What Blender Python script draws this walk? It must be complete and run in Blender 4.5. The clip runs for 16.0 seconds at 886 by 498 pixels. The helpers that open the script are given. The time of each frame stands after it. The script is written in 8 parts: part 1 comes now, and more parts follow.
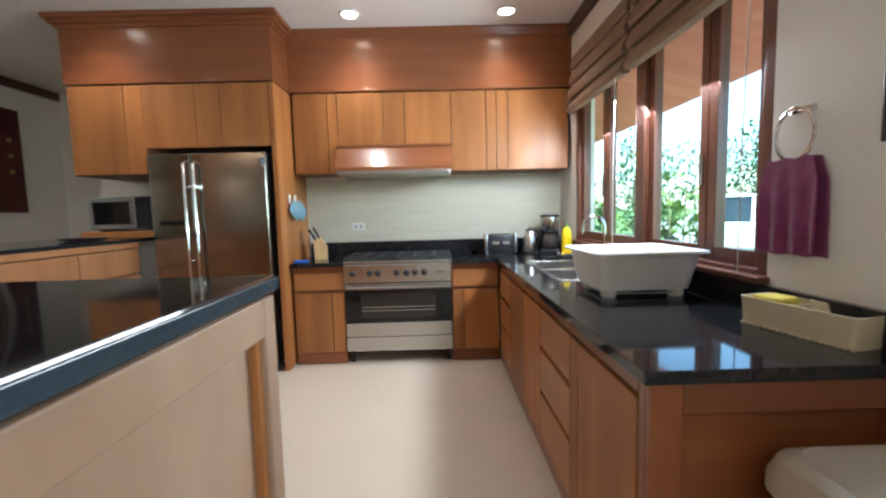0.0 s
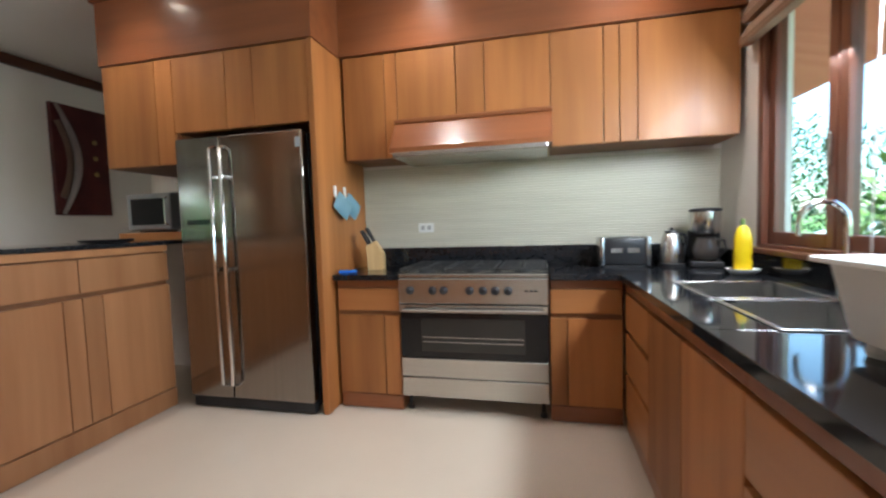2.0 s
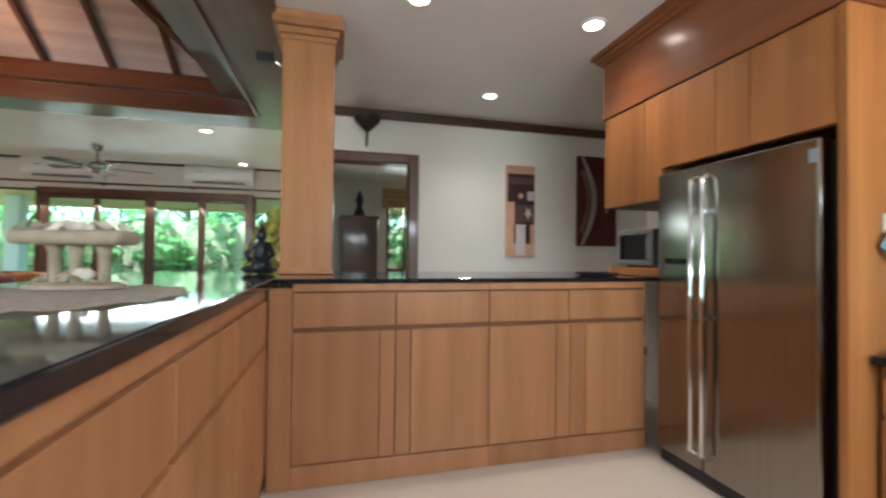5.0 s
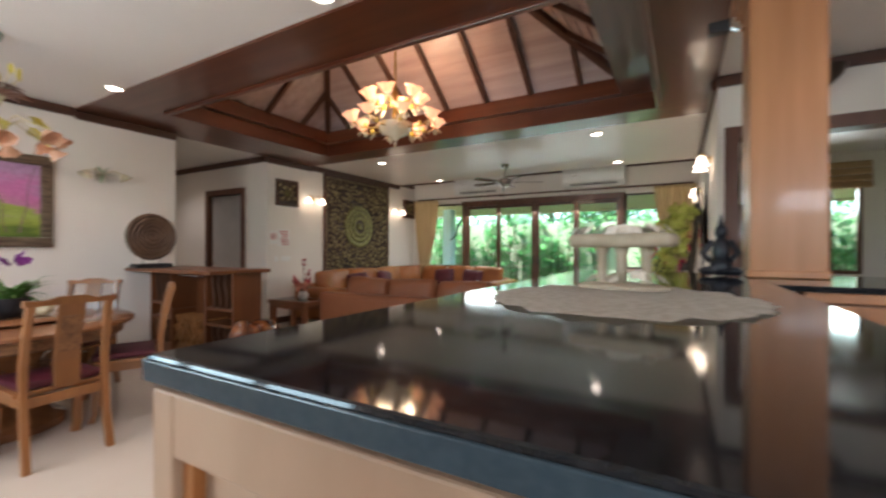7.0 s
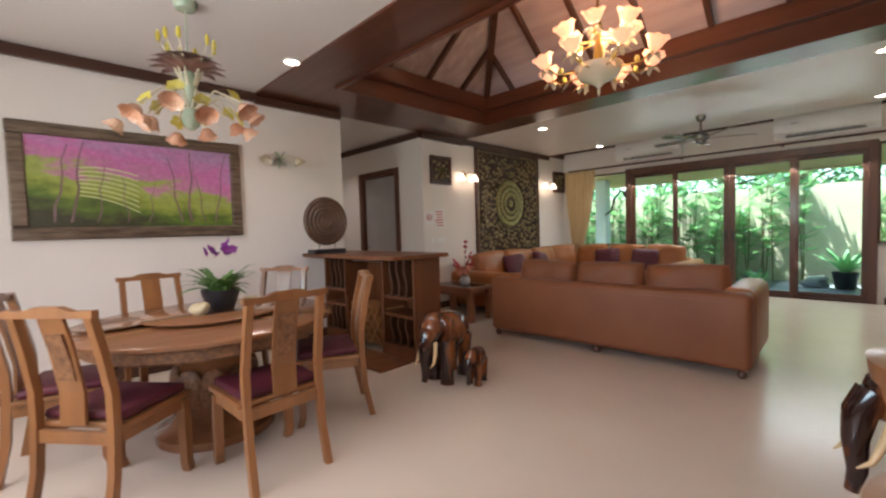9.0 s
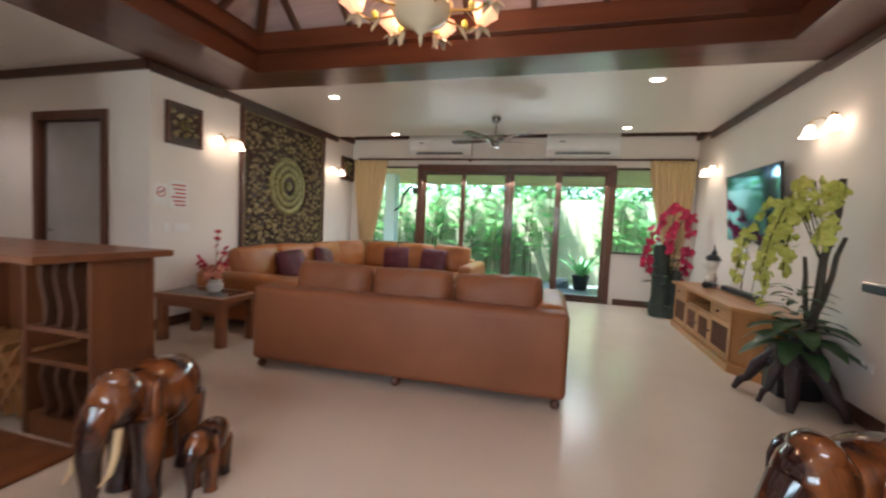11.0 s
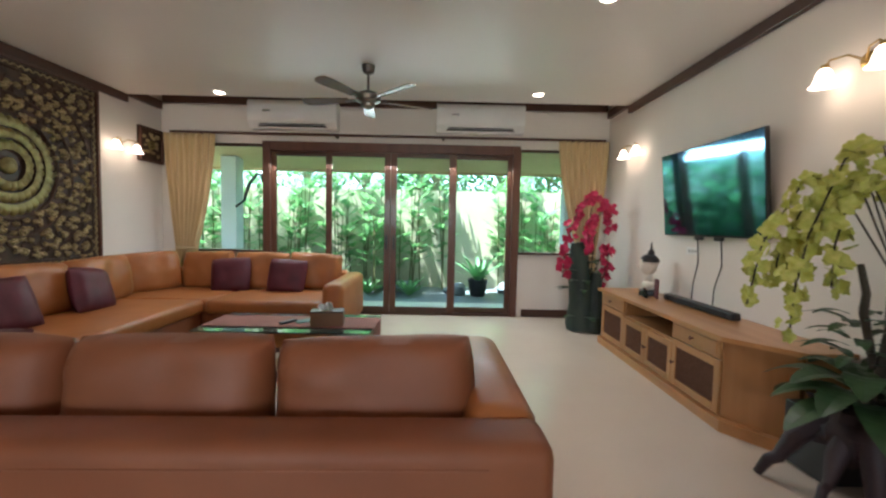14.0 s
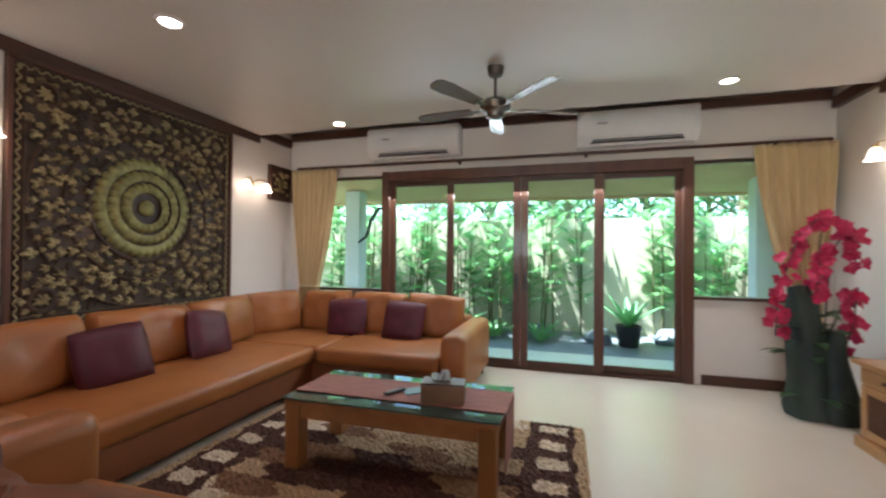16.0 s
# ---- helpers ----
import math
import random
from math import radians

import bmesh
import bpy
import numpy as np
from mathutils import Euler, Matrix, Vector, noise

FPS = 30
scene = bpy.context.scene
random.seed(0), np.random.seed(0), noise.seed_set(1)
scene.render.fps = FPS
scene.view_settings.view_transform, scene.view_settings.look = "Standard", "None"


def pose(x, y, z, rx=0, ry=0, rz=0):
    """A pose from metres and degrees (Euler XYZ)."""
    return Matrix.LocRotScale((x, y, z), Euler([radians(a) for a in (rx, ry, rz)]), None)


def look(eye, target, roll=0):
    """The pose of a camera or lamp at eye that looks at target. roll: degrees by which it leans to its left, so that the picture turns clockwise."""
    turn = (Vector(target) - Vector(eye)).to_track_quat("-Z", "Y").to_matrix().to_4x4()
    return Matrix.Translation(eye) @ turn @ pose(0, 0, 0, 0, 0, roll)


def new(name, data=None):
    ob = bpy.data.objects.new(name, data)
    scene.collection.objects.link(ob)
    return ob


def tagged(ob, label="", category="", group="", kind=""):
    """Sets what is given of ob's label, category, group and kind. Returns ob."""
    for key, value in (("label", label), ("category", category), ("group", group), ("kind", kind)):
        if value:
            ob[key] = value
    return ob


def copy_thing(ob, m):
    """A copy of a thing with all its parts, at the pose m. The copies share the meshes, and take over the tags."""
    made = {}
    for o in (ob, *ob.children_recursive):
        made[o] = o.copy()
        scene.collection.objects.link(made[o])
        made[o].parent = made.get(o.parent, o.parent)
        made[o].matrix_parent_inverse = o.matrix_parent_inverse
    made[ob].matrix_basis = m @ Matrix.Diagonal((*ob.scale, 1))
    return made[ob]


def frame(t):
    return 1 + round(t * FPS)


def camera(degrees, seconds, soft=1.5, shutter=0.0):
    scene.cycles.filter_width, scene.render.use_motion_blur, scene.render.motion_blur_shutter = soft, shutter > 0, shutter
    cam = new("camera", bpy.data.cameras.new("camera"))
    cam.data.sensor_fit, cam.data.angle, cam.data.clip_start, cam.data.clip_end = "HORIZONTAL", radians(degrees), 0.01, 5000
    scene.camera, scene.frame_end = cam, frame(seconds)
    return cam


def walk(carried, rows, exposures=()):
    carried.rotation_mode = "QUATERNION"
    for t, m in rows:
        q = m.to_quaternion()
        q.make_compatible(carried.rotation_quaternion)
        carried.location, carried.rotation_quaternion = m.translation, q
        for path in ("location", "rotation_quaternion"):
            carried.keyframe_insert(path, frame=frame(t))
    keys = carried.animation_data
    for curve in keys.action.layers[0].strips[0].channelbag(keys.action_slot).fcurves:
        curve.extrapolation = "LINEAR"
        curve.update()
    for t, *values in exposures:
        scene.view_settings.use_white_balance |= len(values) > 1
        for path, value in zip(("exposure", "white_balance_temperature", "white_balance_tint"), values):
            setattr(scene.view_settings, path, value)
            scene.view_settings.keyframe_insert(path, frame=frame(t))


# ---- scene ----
cam = camera(93.5, 16.0, 2.3, 0.4)
PATH = [
    (0, (-0.058, 0.053, 1.282), (-0.036, 2.045, 1.109), -1.5),
    (0.5, (-0.057, 0.351, 1.234), (0.018, 2.345, 1.091), -1.6),
    (1, (-0.044, 0.598, 1.224), (-0.065, 2.59, 1.052), -2.2),
    (1.5, (0.005, 0.84, 1.2), (-0.228, 2.821, 1.057), -1.6),
    (2, (0.0, 1.091, 1.193), (-0.451, 3.035, 1.074), -1.8),
    (2.5, (-0.011, 1.314, 1.199), (-0.741, 3.175, 1.129), -2.4),
    (3, (-0.035, 1.459, 1.209), (-1.081, 3.163, 1.18), -2.3),
    (3.2, (-0.03, 1.507, 1.202), (-1.205, 3.126, 1.192), -1.8),
    (5.5, (-0.106, 1.33, 1.309), (-2.104, 1.416, 1.339), 0.7),
    (6, (-0.13, 1.175, 1.325), (-2.104, 0.861, 1.365), 0.8),
    (6.5, (-0.144, 0.967, 1.313), (-2.043, 0.339, 1.351), 0.5),
    (7, (-0.153, 0.728, 1.293), (-1.89, -0.264, 1.294), 0.1),
    (7.5, (-0.2, 0.502, 1.33), (-1.667, -0.857, 1.289), 0.1),
    (8, (-0.216, 0.2, 1.265), (-1.482, -1.348, 1.225), 0.1),
    (10.3, (-0.847, -0.984, 1.323), (-2.618, -1.899, 1.164), -0.3),
    (10.5, (-0.989, -1.033, 1.315), (-2.809, -1.848, 1.166), 1.0),
    (11, (-1.347, -1.134, 1.294), (-3.271, -1.668, 1.175), 2.6),
    (11.5, (-1.685, -1.24, 1.325), (-3.66, -1.544, 1.246), 0.8),
    (12, (-2.018, -1.357, 1.316), (-3.991, -1.679, 1.24), 0.8),
    (12.5, (-2.319, -1.428, 1.312), (-4.317, -1.493, 1.244), 0.5),
    (13, (-2.635, -1.421, 1.313), (-4.598, -1.046, 1.238), -0.2),
    (13.5, (-2.932, -1.392, 1.332), (-4.921, -1.202, 1.247), 1.9),
    (14, (-3.225, -1.371, 1.32), (-5.221, -1.355, 1.203), 1.2),
    (14.5, (-3.531, -1.382, 1.383), (-5.531, -1.364, 1.362), 0.3),
    (15, (-3.808, -1.401, 1.4), (-5.805, -1.493, 1.418), 0.6),
    (15.5, (-4.014, -1.448, 1.384), (-5.985, -1.787, 1.381), 1.3),
    (16, (-4.154, -1.562, 1.38), (-6.071, -2.129, 1.402), 0.5),
]
walk(cam, [(t, look(eye, target, roll)) for t, eye, target, roll in PATH], [(0.0, 3.5, 6150, 10), (1.2, 3.35, 6300, 12), (5.5, 3.62, 6300, 12), (8.2, 3.32, 6700, 22), (10.4, 3.66, 6600, 22), (13.0, 3.69, 6400, 20), (14.5, 3.48, 6400, 20), (16.0, 3.58, 6300, 24)])

# ---- helpers of the scene ----
def rgba(c):
    return (c[0], c[1], c[2], 1.0)


def surf(name, c1, c2=None, rough=0.5, metal=0.0, scale=(3, 3, 3), fine=60, bump=0.05, coat=0.0, spread=(0.35, 0.65), rand=0.0, rvar=0.15, trans=0.0, emit=None, power=0.0, sheen=0.0, ior=1.45):
    m = bpy.data.materials.new(name)
    m.use_nodes = True
    nt = m.node_tree
    n, l = nt.nodes, nt.links
    b = n["Principled BSDF"]
    c2 = c2 or tuple(v * 0.85 for v in c1)
    tc, mp, big, ramp = n.new("ShaderNodeTexCoord"), n.new("ShaderNodeMapping"), n.new("ShaderNodeTexNoise"), n.new("ShaderNodeValToRGB")
    mp.inputs["Scale"].default_value = scale
    big.inputs["Scale"].default_value, big.inputs["Detail"].default_value = 1.0, 7.0
    ramp.color_ramp.elements[0].position, ramp.color_ramp.elements[1].position = spread
    ramp.color_ramp.elements[0].color, ramp.color_ramp.elements[1].color = rgba(c1), rgba(c2)
    l.new(tc.outputs["Object"], mp.inputs["Vector"])
    l.new(mp.outputs["Vector"], big.inputs["Vector"])
    l.new(big.outputs["Fac"], ramp.inputs["Fac"])
    colour = ramp.outputs["Color"]
    if rand:
        info, hsv, mr = n.new("ShaderNodeObjectInfo"), n.new("ShaderNodeHueSaturation"), n.new("ShaderNodeMapRange")
        mr.inputs["To Min"].default_value, mr.inputs["To Max"].default_value = 1 - rand, 1 + rand
        l.new(info.outputs["Random"], mr.inputs["Value"])
        l.new(mr.outputs["Result"], hsv.inputs["Value"])
        l.new(colour, hsv.inputs["Color"])
        add = n.new("ShaderNodeVectorMath")
        add.operation = "MULTIPLY_ADD"
        l.new(info.outputs["Random"], add.inputs[0])
        add.inputs[1].default_value = (7, 5, 9)
        l.new(tc.outputs["Object"], add.inputs[2])
        l.new(add.outputs["Vector"], mp.inputs["Vector"])
        colour = hsv.outputs["Color"]
    l.new(colour, b.inputs["Base Color"])
    small, rr = n.new("ShaderNodeTexNoise"), n.new("ShaderNodeMapRange")
    small.inputs["Scale"].default_value, small.inputs["Detail"].default_value = fine, 3.0
    l.new(tc.outputs["Object"], small.inputs["Vector"])
    rr.inputs["To Min"].default_value, rr.inputs["To Max"].default_value = max(0.0, rough * (1 - rvar)), min(1.0, rough * (1 + rvar))
    l.new(big.outputs["Fac"], rr.inputs["Value"])
    l.new(rr.outputs["Result"], b.inputs["Roughness"])
    b.inputs["Metallic"].default_value, b.inputs["IOR"].default_value = metal, ior
    b.inputs["Coat Weight"].default_value, b.inputs["Coat Roughness"].default_value = coat, 0.08
    b.inputs["Transmission Weight"].default_value, b.inputs["Sheen Weight"].default_value = trans, sheen
    if bump:
        bp = n.new("ShaderNodeBump")
        bp.inputs["Strength"].default_value, bp.inputs["Distance"].default_value = bump, 0.004
        l.new(small.outputs["Fac"], bp.inputs["Height"])
        l.new(bp.outputs["Normal"], b.inputs["Normal"])
    if emit:
        b.inputs["Emission Color"].default_value, b.inputs["Emission Strength"].default_value = rgba(emit), power
    return m


def wood(name, c1, c2, axis="z", rough=0.35, coat=0.2, rand=0.12, bump=0.04):
    """Grain drawn out along one axis."""
    s = {"x": (0.7, 9, 9), "y": (9, 0.7, 9), "z": (9, 9, 0.7)}[axis]
    return surf(name, c1, c2, rough, scale=s, fine=90, bump=bump, coat=coat, spread=(0.3, 0.7), rand=rand)


def thing(name, x, y, z, rz=0, label="", category="", group="", kind=""):
    ob = new(name)
    ob.matrix_basis = pose(x, y, z, 0, 0, rz)
    ob.empty_display_size = 0.1
    return tagged(ob, label, category, group, kind)


def part(name, bm, material, parent=None, label="", smooth=False):
    me = bpy.data.meshes.new(name)
    bmesh.ops.recalc_face_normals(bm, faces=bm.faces)
    if smooth:
        for f in bm.faces:
            f.smooth = True
        for e in bm.edges:
            if len(e.link_faces) == 2 and e.calc_face_angle(0) > 0.7:
                e.smooth = False
    bm.to_mesh(me)
    bm.free()
    me.materials.append(material)
    ob = new(name, me)
    ob.parent = parent
    if label:
        ob["label"] = label
    if name in ("flower_spray", "foliage", "stem_bundle", "branch_work", "bud_spray"):
        ob["kind"] = "stuff"
    return ob


def structure(name, bm, material, label="", category=""):
    return tagged(part(name, bm, material), label, category, kind="structure")


def box(x0, x1, y0, y1, z0, z1, bev=0.0, bm=None, m=None):
    bm = bm or bmesh.new()
    r = bmesh.ops.create_cube(bm, size=1)
    vs = r["verts"]
    bmesh.ops.scale(bm, vec=(x1 - x0, y1 - y0, z1 - z0), verts=vs)
    bmesh.ops.translate(bm, vec=((x0 + x1) / 2, (y0 + y1) / 2, (z0 + z1) / 2), verts=vs)
    if m:
        bmesh.ops.transform(bm, matrix=m, verts=vs)
    if bev:
        es = list({e for v in vs for e in v.link_edges})
        bmesh.ops.bevel(bm, geom=es, offset=bev, segments=2, affect="EDGES", profile=0.5)
    return bm


def lathe(profile, seg=24, x=0.0, y=0.0, z=0.0, bm=None, squash=1.0):
    """A turned shape: (radius, height) pairs from the bottom up."""
    bm = bm or bmesh.new()
    rings = []
    for r, h in profile:
        if r < 1e-4:
            rings.append([bm.verts.new((x, y, z + h))])
        else:
            rings.append([bm.verts.new((x + r * math.cos(2 * math.pi * i / seg), y + squash * r * math.sin(2 * math.pi * i / seg), z + h)) for i in range(seg)])
    for a, b in zip(rings, rings[1:]):
        for i in range(seg):
            j = (i + 1) % seg
            q = [a[i % len(a)], a[j % len(a)], b[j % len(b)], b[i % len(b)]]
            q = list(dict.fromkeys(q))
            if len(q) > 2:
                bm.faces.new(q)
    if len(rings[0]) > 1:
        bm.faces.new(rings[0][::-1])
    if len(rings[-1]) > 1:
        bm.faces.new(rings[-1])
    return bm


def tube(points, radius, seg=8, bm=None):
    """A round bar along points; radius may be one number or one for each point."""
    bm = bm or bmesh.new()
    ps = [Vector(p) for p in points]
    rs = radius if isinstance(radius, (list, tuple)) else [radius] * len(ps)
    rings, side = [], None
    for i, p in enumerate(ps):
        d = (ps[min(i + 1, len(ps) - 1)] - ps[max(i - 1, 0)]).normalized()
        if side is None:
            side = d.orthogonal().normalized()
        side = (side - d * side.dot(d)).normalized()
        up = d.cross(side)
        rings.append([bm.verts.new(p + rs[i] * (math.cos(2 * math.pi * k / seg) * side + math.sin(2 * math.pi * k / seg) * up)) for k in range(seg)])
    for a, b in zip(rings, rings[1:]):
        for k in range(seg):
            bm.faces.new((a[k], a[(k + 1) % seg], b[(k + 1) % seg], b[k]))
    bm.faces.new(rings[0][::-1])
    bm.faces.new(rings[-1])
    return bm


def prism(outline, depth, m=None, bm=None):
    """An outline in the xz plane, drawn out along y from 0 to depth."""
    bm = bm or bmesh.new()
    a = [bm.verts.new((x, 0, z)) for x, z in outline]
    b = [bm.verts.new((x, depth, z)) for x, z in outline]
    n = len(a)
    for i in range(n):
        bm.faces.new((a[i], a[(i + 1) % n], b[(i + 1) % n], b[i]))
    bm.faces.new(a[::-1])
    bm.faces.new(b)
    if m:
        bmesh.ops.transform(bm, matrix=m, verts=a + b)
    return bm


def blob(rx, ry, rz, x=0, y=0, z=0, power=1.0, seg=16, bm=None, m=None, rough=0.0):
    """A rounded body; power under 1 makes it boxier."""
    bm = bm or bmesh.new()
    r = bmesh.ops.create_uvsphere(bm, u_segments=seg, v_segments=max(6, seg // 2), radius=1)
    for v in r["verts"]:
        c = v.co
        k = 1 + rough * noise.noise(c * 2.5 + Vector((x * 7, y * 5, z * 3)))
        v.co = Vector([math.copysign(abs(q) ** power, q) * k * s + o for q, s, o in zip(c, (rx, ry, rz), (x, y, z))])
    if m:
        bmesh.ops.transform(bm, matrix=m, verts=r["verts"])
    return bm


def cushion(w, d, h, bm=None, m=None, n=8, puff=0.5, crease=0.0):
    """A stuffed cushion of w x d, h thick in the middle, thin at its seams."""
    bm = bm or bmesh.new()
    grid, top, bot = range(n + 1), {}, {}
    made = []
    for i in grid:
        for j in grid:
            u, v = 2 * i / n - 1, 2 * j / n - 1
            e = ((1 - abs(u) ** 4) * (1 - abs(v) ** 4)) ** puff
            pin = 1 - 0.05 * (abs(u) * abs(v)) ** 3
            wob = 0.06 * h * noise.noise(Vector((u * 2 + w, v * 2 + d, h * 9)))
            fold = noise.noise(Vector((u * 3.2 + w * 31, v * 1.6, d * 7))) + 0.5 * noise.noise(Vector((u * 6 + v * 3, v * 4 - u, w * 13)))
            wob += crease * 0.016 * fold * (0.4 + 0.6 * max(abs(u), abs(v)) ** 2)
            x, y, z = u * w / 2 * pin, v * d / 2 * pin, (0.06 + 0.94 * e) * h / 2
            top[i, j] = bm.verts.new((x, y, z + wob))
            bot[i, j] = bm.verts.new((x, y, -z + wob))
            made += [top[i, j], bot[i, j]]
    for i in range(n):
        for j in range(n):
            bm.faces.new((top[i, j], top[i + 1, j], top[i + 1, j + 1], top[i, j + 1]))
            bm.faces.new((bot[i, j], bot[i, j + 1], bot[i + 1, j + 1], bot[i + 1, j]))
    rim = [(i, 0) for i in range(n)] + [(n, j) for j in range(n)] + [(i, n) for i in range(n, 0, -1)] + [(0, j) for j in range(n, 0, -1)]
    for a, b in zip(rim, rim[1:] + rim[:1]):
        bm.faces.new((top[a], bot[a], bot[b], top[b]))
    if m:
        bmesh.ops.transform(bm, matrix=m, verts=made)
    return bm


def leaf(bm, base, way, length, width, droop=0.3, n=4, fold=0.15, up=Vector((0, 0, 1))):
    """One long leaf that bends down towards its tip."""
    way = Vector(way).normalized()
    side = way.cross(up)
    side = side.normalized() if side.length > 1e-3 else Vector((1, 0, 0))
    p, rows = Vector(base), []
    for i in range(n + 1):
        t = i / n
        w = width * (math.sin(math.pi * (0.12 + 0.86 * t)) ** 0.8) / 2
        d = (way - up * droop * t * 1.6).normalized()
        nrm = side.cross(d)
        rows.append((bm.verts.new(p - side * w + nrm * fold * w), bm.verts.new(p), bm.verts.new(p + side * w + nrm * fold * w)))
        p = p + d * length / n
    for a, b in zip(rows, rows[1:]):
        bm.faces.new((a[0], a[1], b[1], b[0]))
        bm.faces.new((a[1], a[2], b[2], b[1]))
    return bm


def wall(name, axis, at, thick, a0, a1, z0, z1, holes=(), material=None, label=""):
    """A wall whose inner face lies at `at`, thick to the side of the sign of thick; holes are (a0, a1, z0, z1)."""
    bm = bmesh.new()
    lo, hi = sorted((at, at + thick))

    def piece(p, q, r, s):
        if q - p > 1e-4 and s - r > 1e-4:
            if axis == "x":
                box(lo, hi, p, q, r, s, bm=bm)
            else:
                box(p, q, lo, hi, r, s, bm=bm)
    at_a = a0
    for h0, h1, g0, g1 in sorted(holes):
        piece(at_a, h0, z0, z1)
        piece(h0, h1, z0, g0)
        piece(h0, h1, g1, z1)
        at_a = h1
    piece(at_a, a1, z0, z1)
    return structure(name, bm, material or M_WALL, label or "cream painted plaster wall", "wall")


# ---- world, light, exposure ----
world = bpy.data.worlds.new("sky")
scene.world = world
world.use_nodes = True
wn, wl = world.node_tree.nodes, world.node_tree.links
sky = wn.new("ShaderNodeTexSky")
sky.sky_type, sky.sun_disc, sky.sun_elevation, sky.sun_rotation = "NISHITA", False, radians(65.8), radians(158.5)
wl.new(sky.outputs["Color"], wn["Background"].inputs["Color"])
wn["Background"].inputs["Strength"].default_value = 0.085
sun = new("sun", bpy.data.lights.new("sun", "SUN"))
sun.data.energy, sun.data.angle, sun.data.color = 3.0, radians(0.6), (1.0, 0.95, 0.87)
sun.matrix_basis = look((0, 0, 0), (-math.sin(radians(158.5)) * math.cos(radians(65.8)), -math.cos(radians(158.5)) * math.cos(radians(65.8)), -math.sin(radians(65.8))))


def window_light(name, x, y, z, tilt, rz, w, h, power, colour):
    la = bpy.data.lights.new(name, "AREA")
    la.shape, la.size, la.size_y, la.energy, la.color = "RECTANGLE", w, h, power, colour
    ob = new(name, la)
    ob.matrix_basis = pose(x, y, z, 90 - tilt, 0, rz)
    return ob


# daylight from the upper part of each opening, tilted down into the room
window_light("window_light_terrace", -9.185, -2.08, 2.15, 58, -90, 3.4, 0.22, 5, (0.82, 1.0, 0.98))
window_light("window_light_kitchen", 1.12, 2.60, 1.92, 32, 90, 1.5, 0.26, 6.2, (0.86, 0.95, 1.0))
window_light("window_light_bedroom", -9.55, 2.85, 2.1, 20, -90, 0.8, 0.4, 3, (0.95, 1.0, 0.96))
# fill for the dining area, through an opening that is only assumed
window_light("window_light_dining", 1.42, -2.3, 1.75, 15, 90, 2.6, 1.0, 9, (0.95, 0.98, 1.0))

# ---- materials ----
M_WALL = surf("wall_paint", (0.77, 0.725, 0.67), (0.74, 0.695, 0.64), 0.75, scale=(1.2, 1.2, 1.2), fine=140, bump=0.12)
M_CEIL = surf("ceiling_paint", (0.81, 0.775, 0.735), (0.78, 0.745, 0.705), 0.42, scale=(0.7, 0.7, 0.7), fine=90, bump=0.04)
M_FLOOR = surf("floor_tile", (0.61, 0.525, 0.43), (0.58, 0.495, 0.405), 0.24, scale=(1.7, 1.7, 1.7), fine=35, bump=0.012, rvar=0.06)
M_TEAK = wood("teak_veneer", (0.40, 0.158, 0.046), (0.27, 0.098, 0.028), "z", 0.46, 0.06, 0.22)
M_TEAK_X = wood("teak_veneer_level", (0.40, 0.165, 0.053), (0.32, 0.122, 0.039), "x", 0.36, 0.15, 0.1)
M_TEAK_Y = wood("teak_veneer_level_side", (0.40, 0.165, 0.053), (0.32, 0.122, 0.039), "y", 0.36, 0.15, 0.1)
M_TEAK_RED = wood("teak_reddish", (0.27, 0.090, 0.032), (0.19, 0.060, 0.021), "x", 0.32, 0.25, 0.08)
M_ISLAND = wood("pale_teak", (0.42, 0.195, 0.085), (0.31, 0.130, 0.052), "z", 0.38, 0.1, 0.12)
M_PLY = surf("bleached_panel", (0.43, 0.29, 0.195), (0.28, 0.165, 0.10), 0.55, scale=(2.5, 2.5, 1.2), fine=70, bump=0.04, spread=(0.4, 0.72))
M_DARK = wood("dark_stained_wood", (0.085, 0.034, 0.020), (0.055, 0.022, 0.013), "y", 0.38, 0.2, 0.06)
M_DARK_X = wood("dark_stained_wood_long", (0.085, 0.034, 0.020), (0.055, 0.022, 0.013), "x", 0.38, 0.2, 0.06)
M_DARK_Z = wood("dark_stained_wood_upright", (0.13, 0.052, 0.030), (0.085, 0.033, 0.020), "z", 0.38, 0.2, 0.06)
M_BEAM_X = wood("red_brown_beam_long", (0.120, 0.035, 0.015), (0.080, 0.022, 0.010), "x", 0.30, 0.3, 0.06)
M_BEAM_Y = wood("red_brown_beam", (0.120, 0.035, 0.015), (0.080, 0.022, 0.010), "y", 0.30, 0.3, 0.06)
# greyed and lightened: the daylight sheen on the boards is in the colour
M_ROOF = wood("roof_boarding", (0.46, 0.38, 0.38), (0.33, 0.26, 0.26), "y", 0.22, 0.25, 0.12)
M_GRANITE = surf("black_granite", (0.010, 0.011, 0.013), (0.022, 0.023, 0.027), 0.07, scale=(55, 55, 55), fine=200, bump=0.0, spread=(0.45, 0.75))
M_GRANITE_EDGE = surf("blue_grey_granite_edge", (0.030, 0.050, 0.064), (0.038, 0.060, 0.075), 0.25, scale=(90, 90, 90), fine=200, bump=0.02)
M_STEEL = surf("brushed_steel", (0.56, 0.55, 0.53), (0.53, 0.52, 0.50), 0.25, 1.0, scale=(1, 1, 60), fine=150, bump=0.02)
M_FRIDGE = surf("fridge_steel", (0.31, 0.285, 0.26), (0.28, 0.258, 0.235), 0.15, 1.0, scale=(60, 60, 1), fine=150, bump=0.015)
M_CHROME = surf("chrome", (0.78, 0.78, 0.78), (0.72, 0.72, 0.72), 0.10, 1.0, bump=0.0)
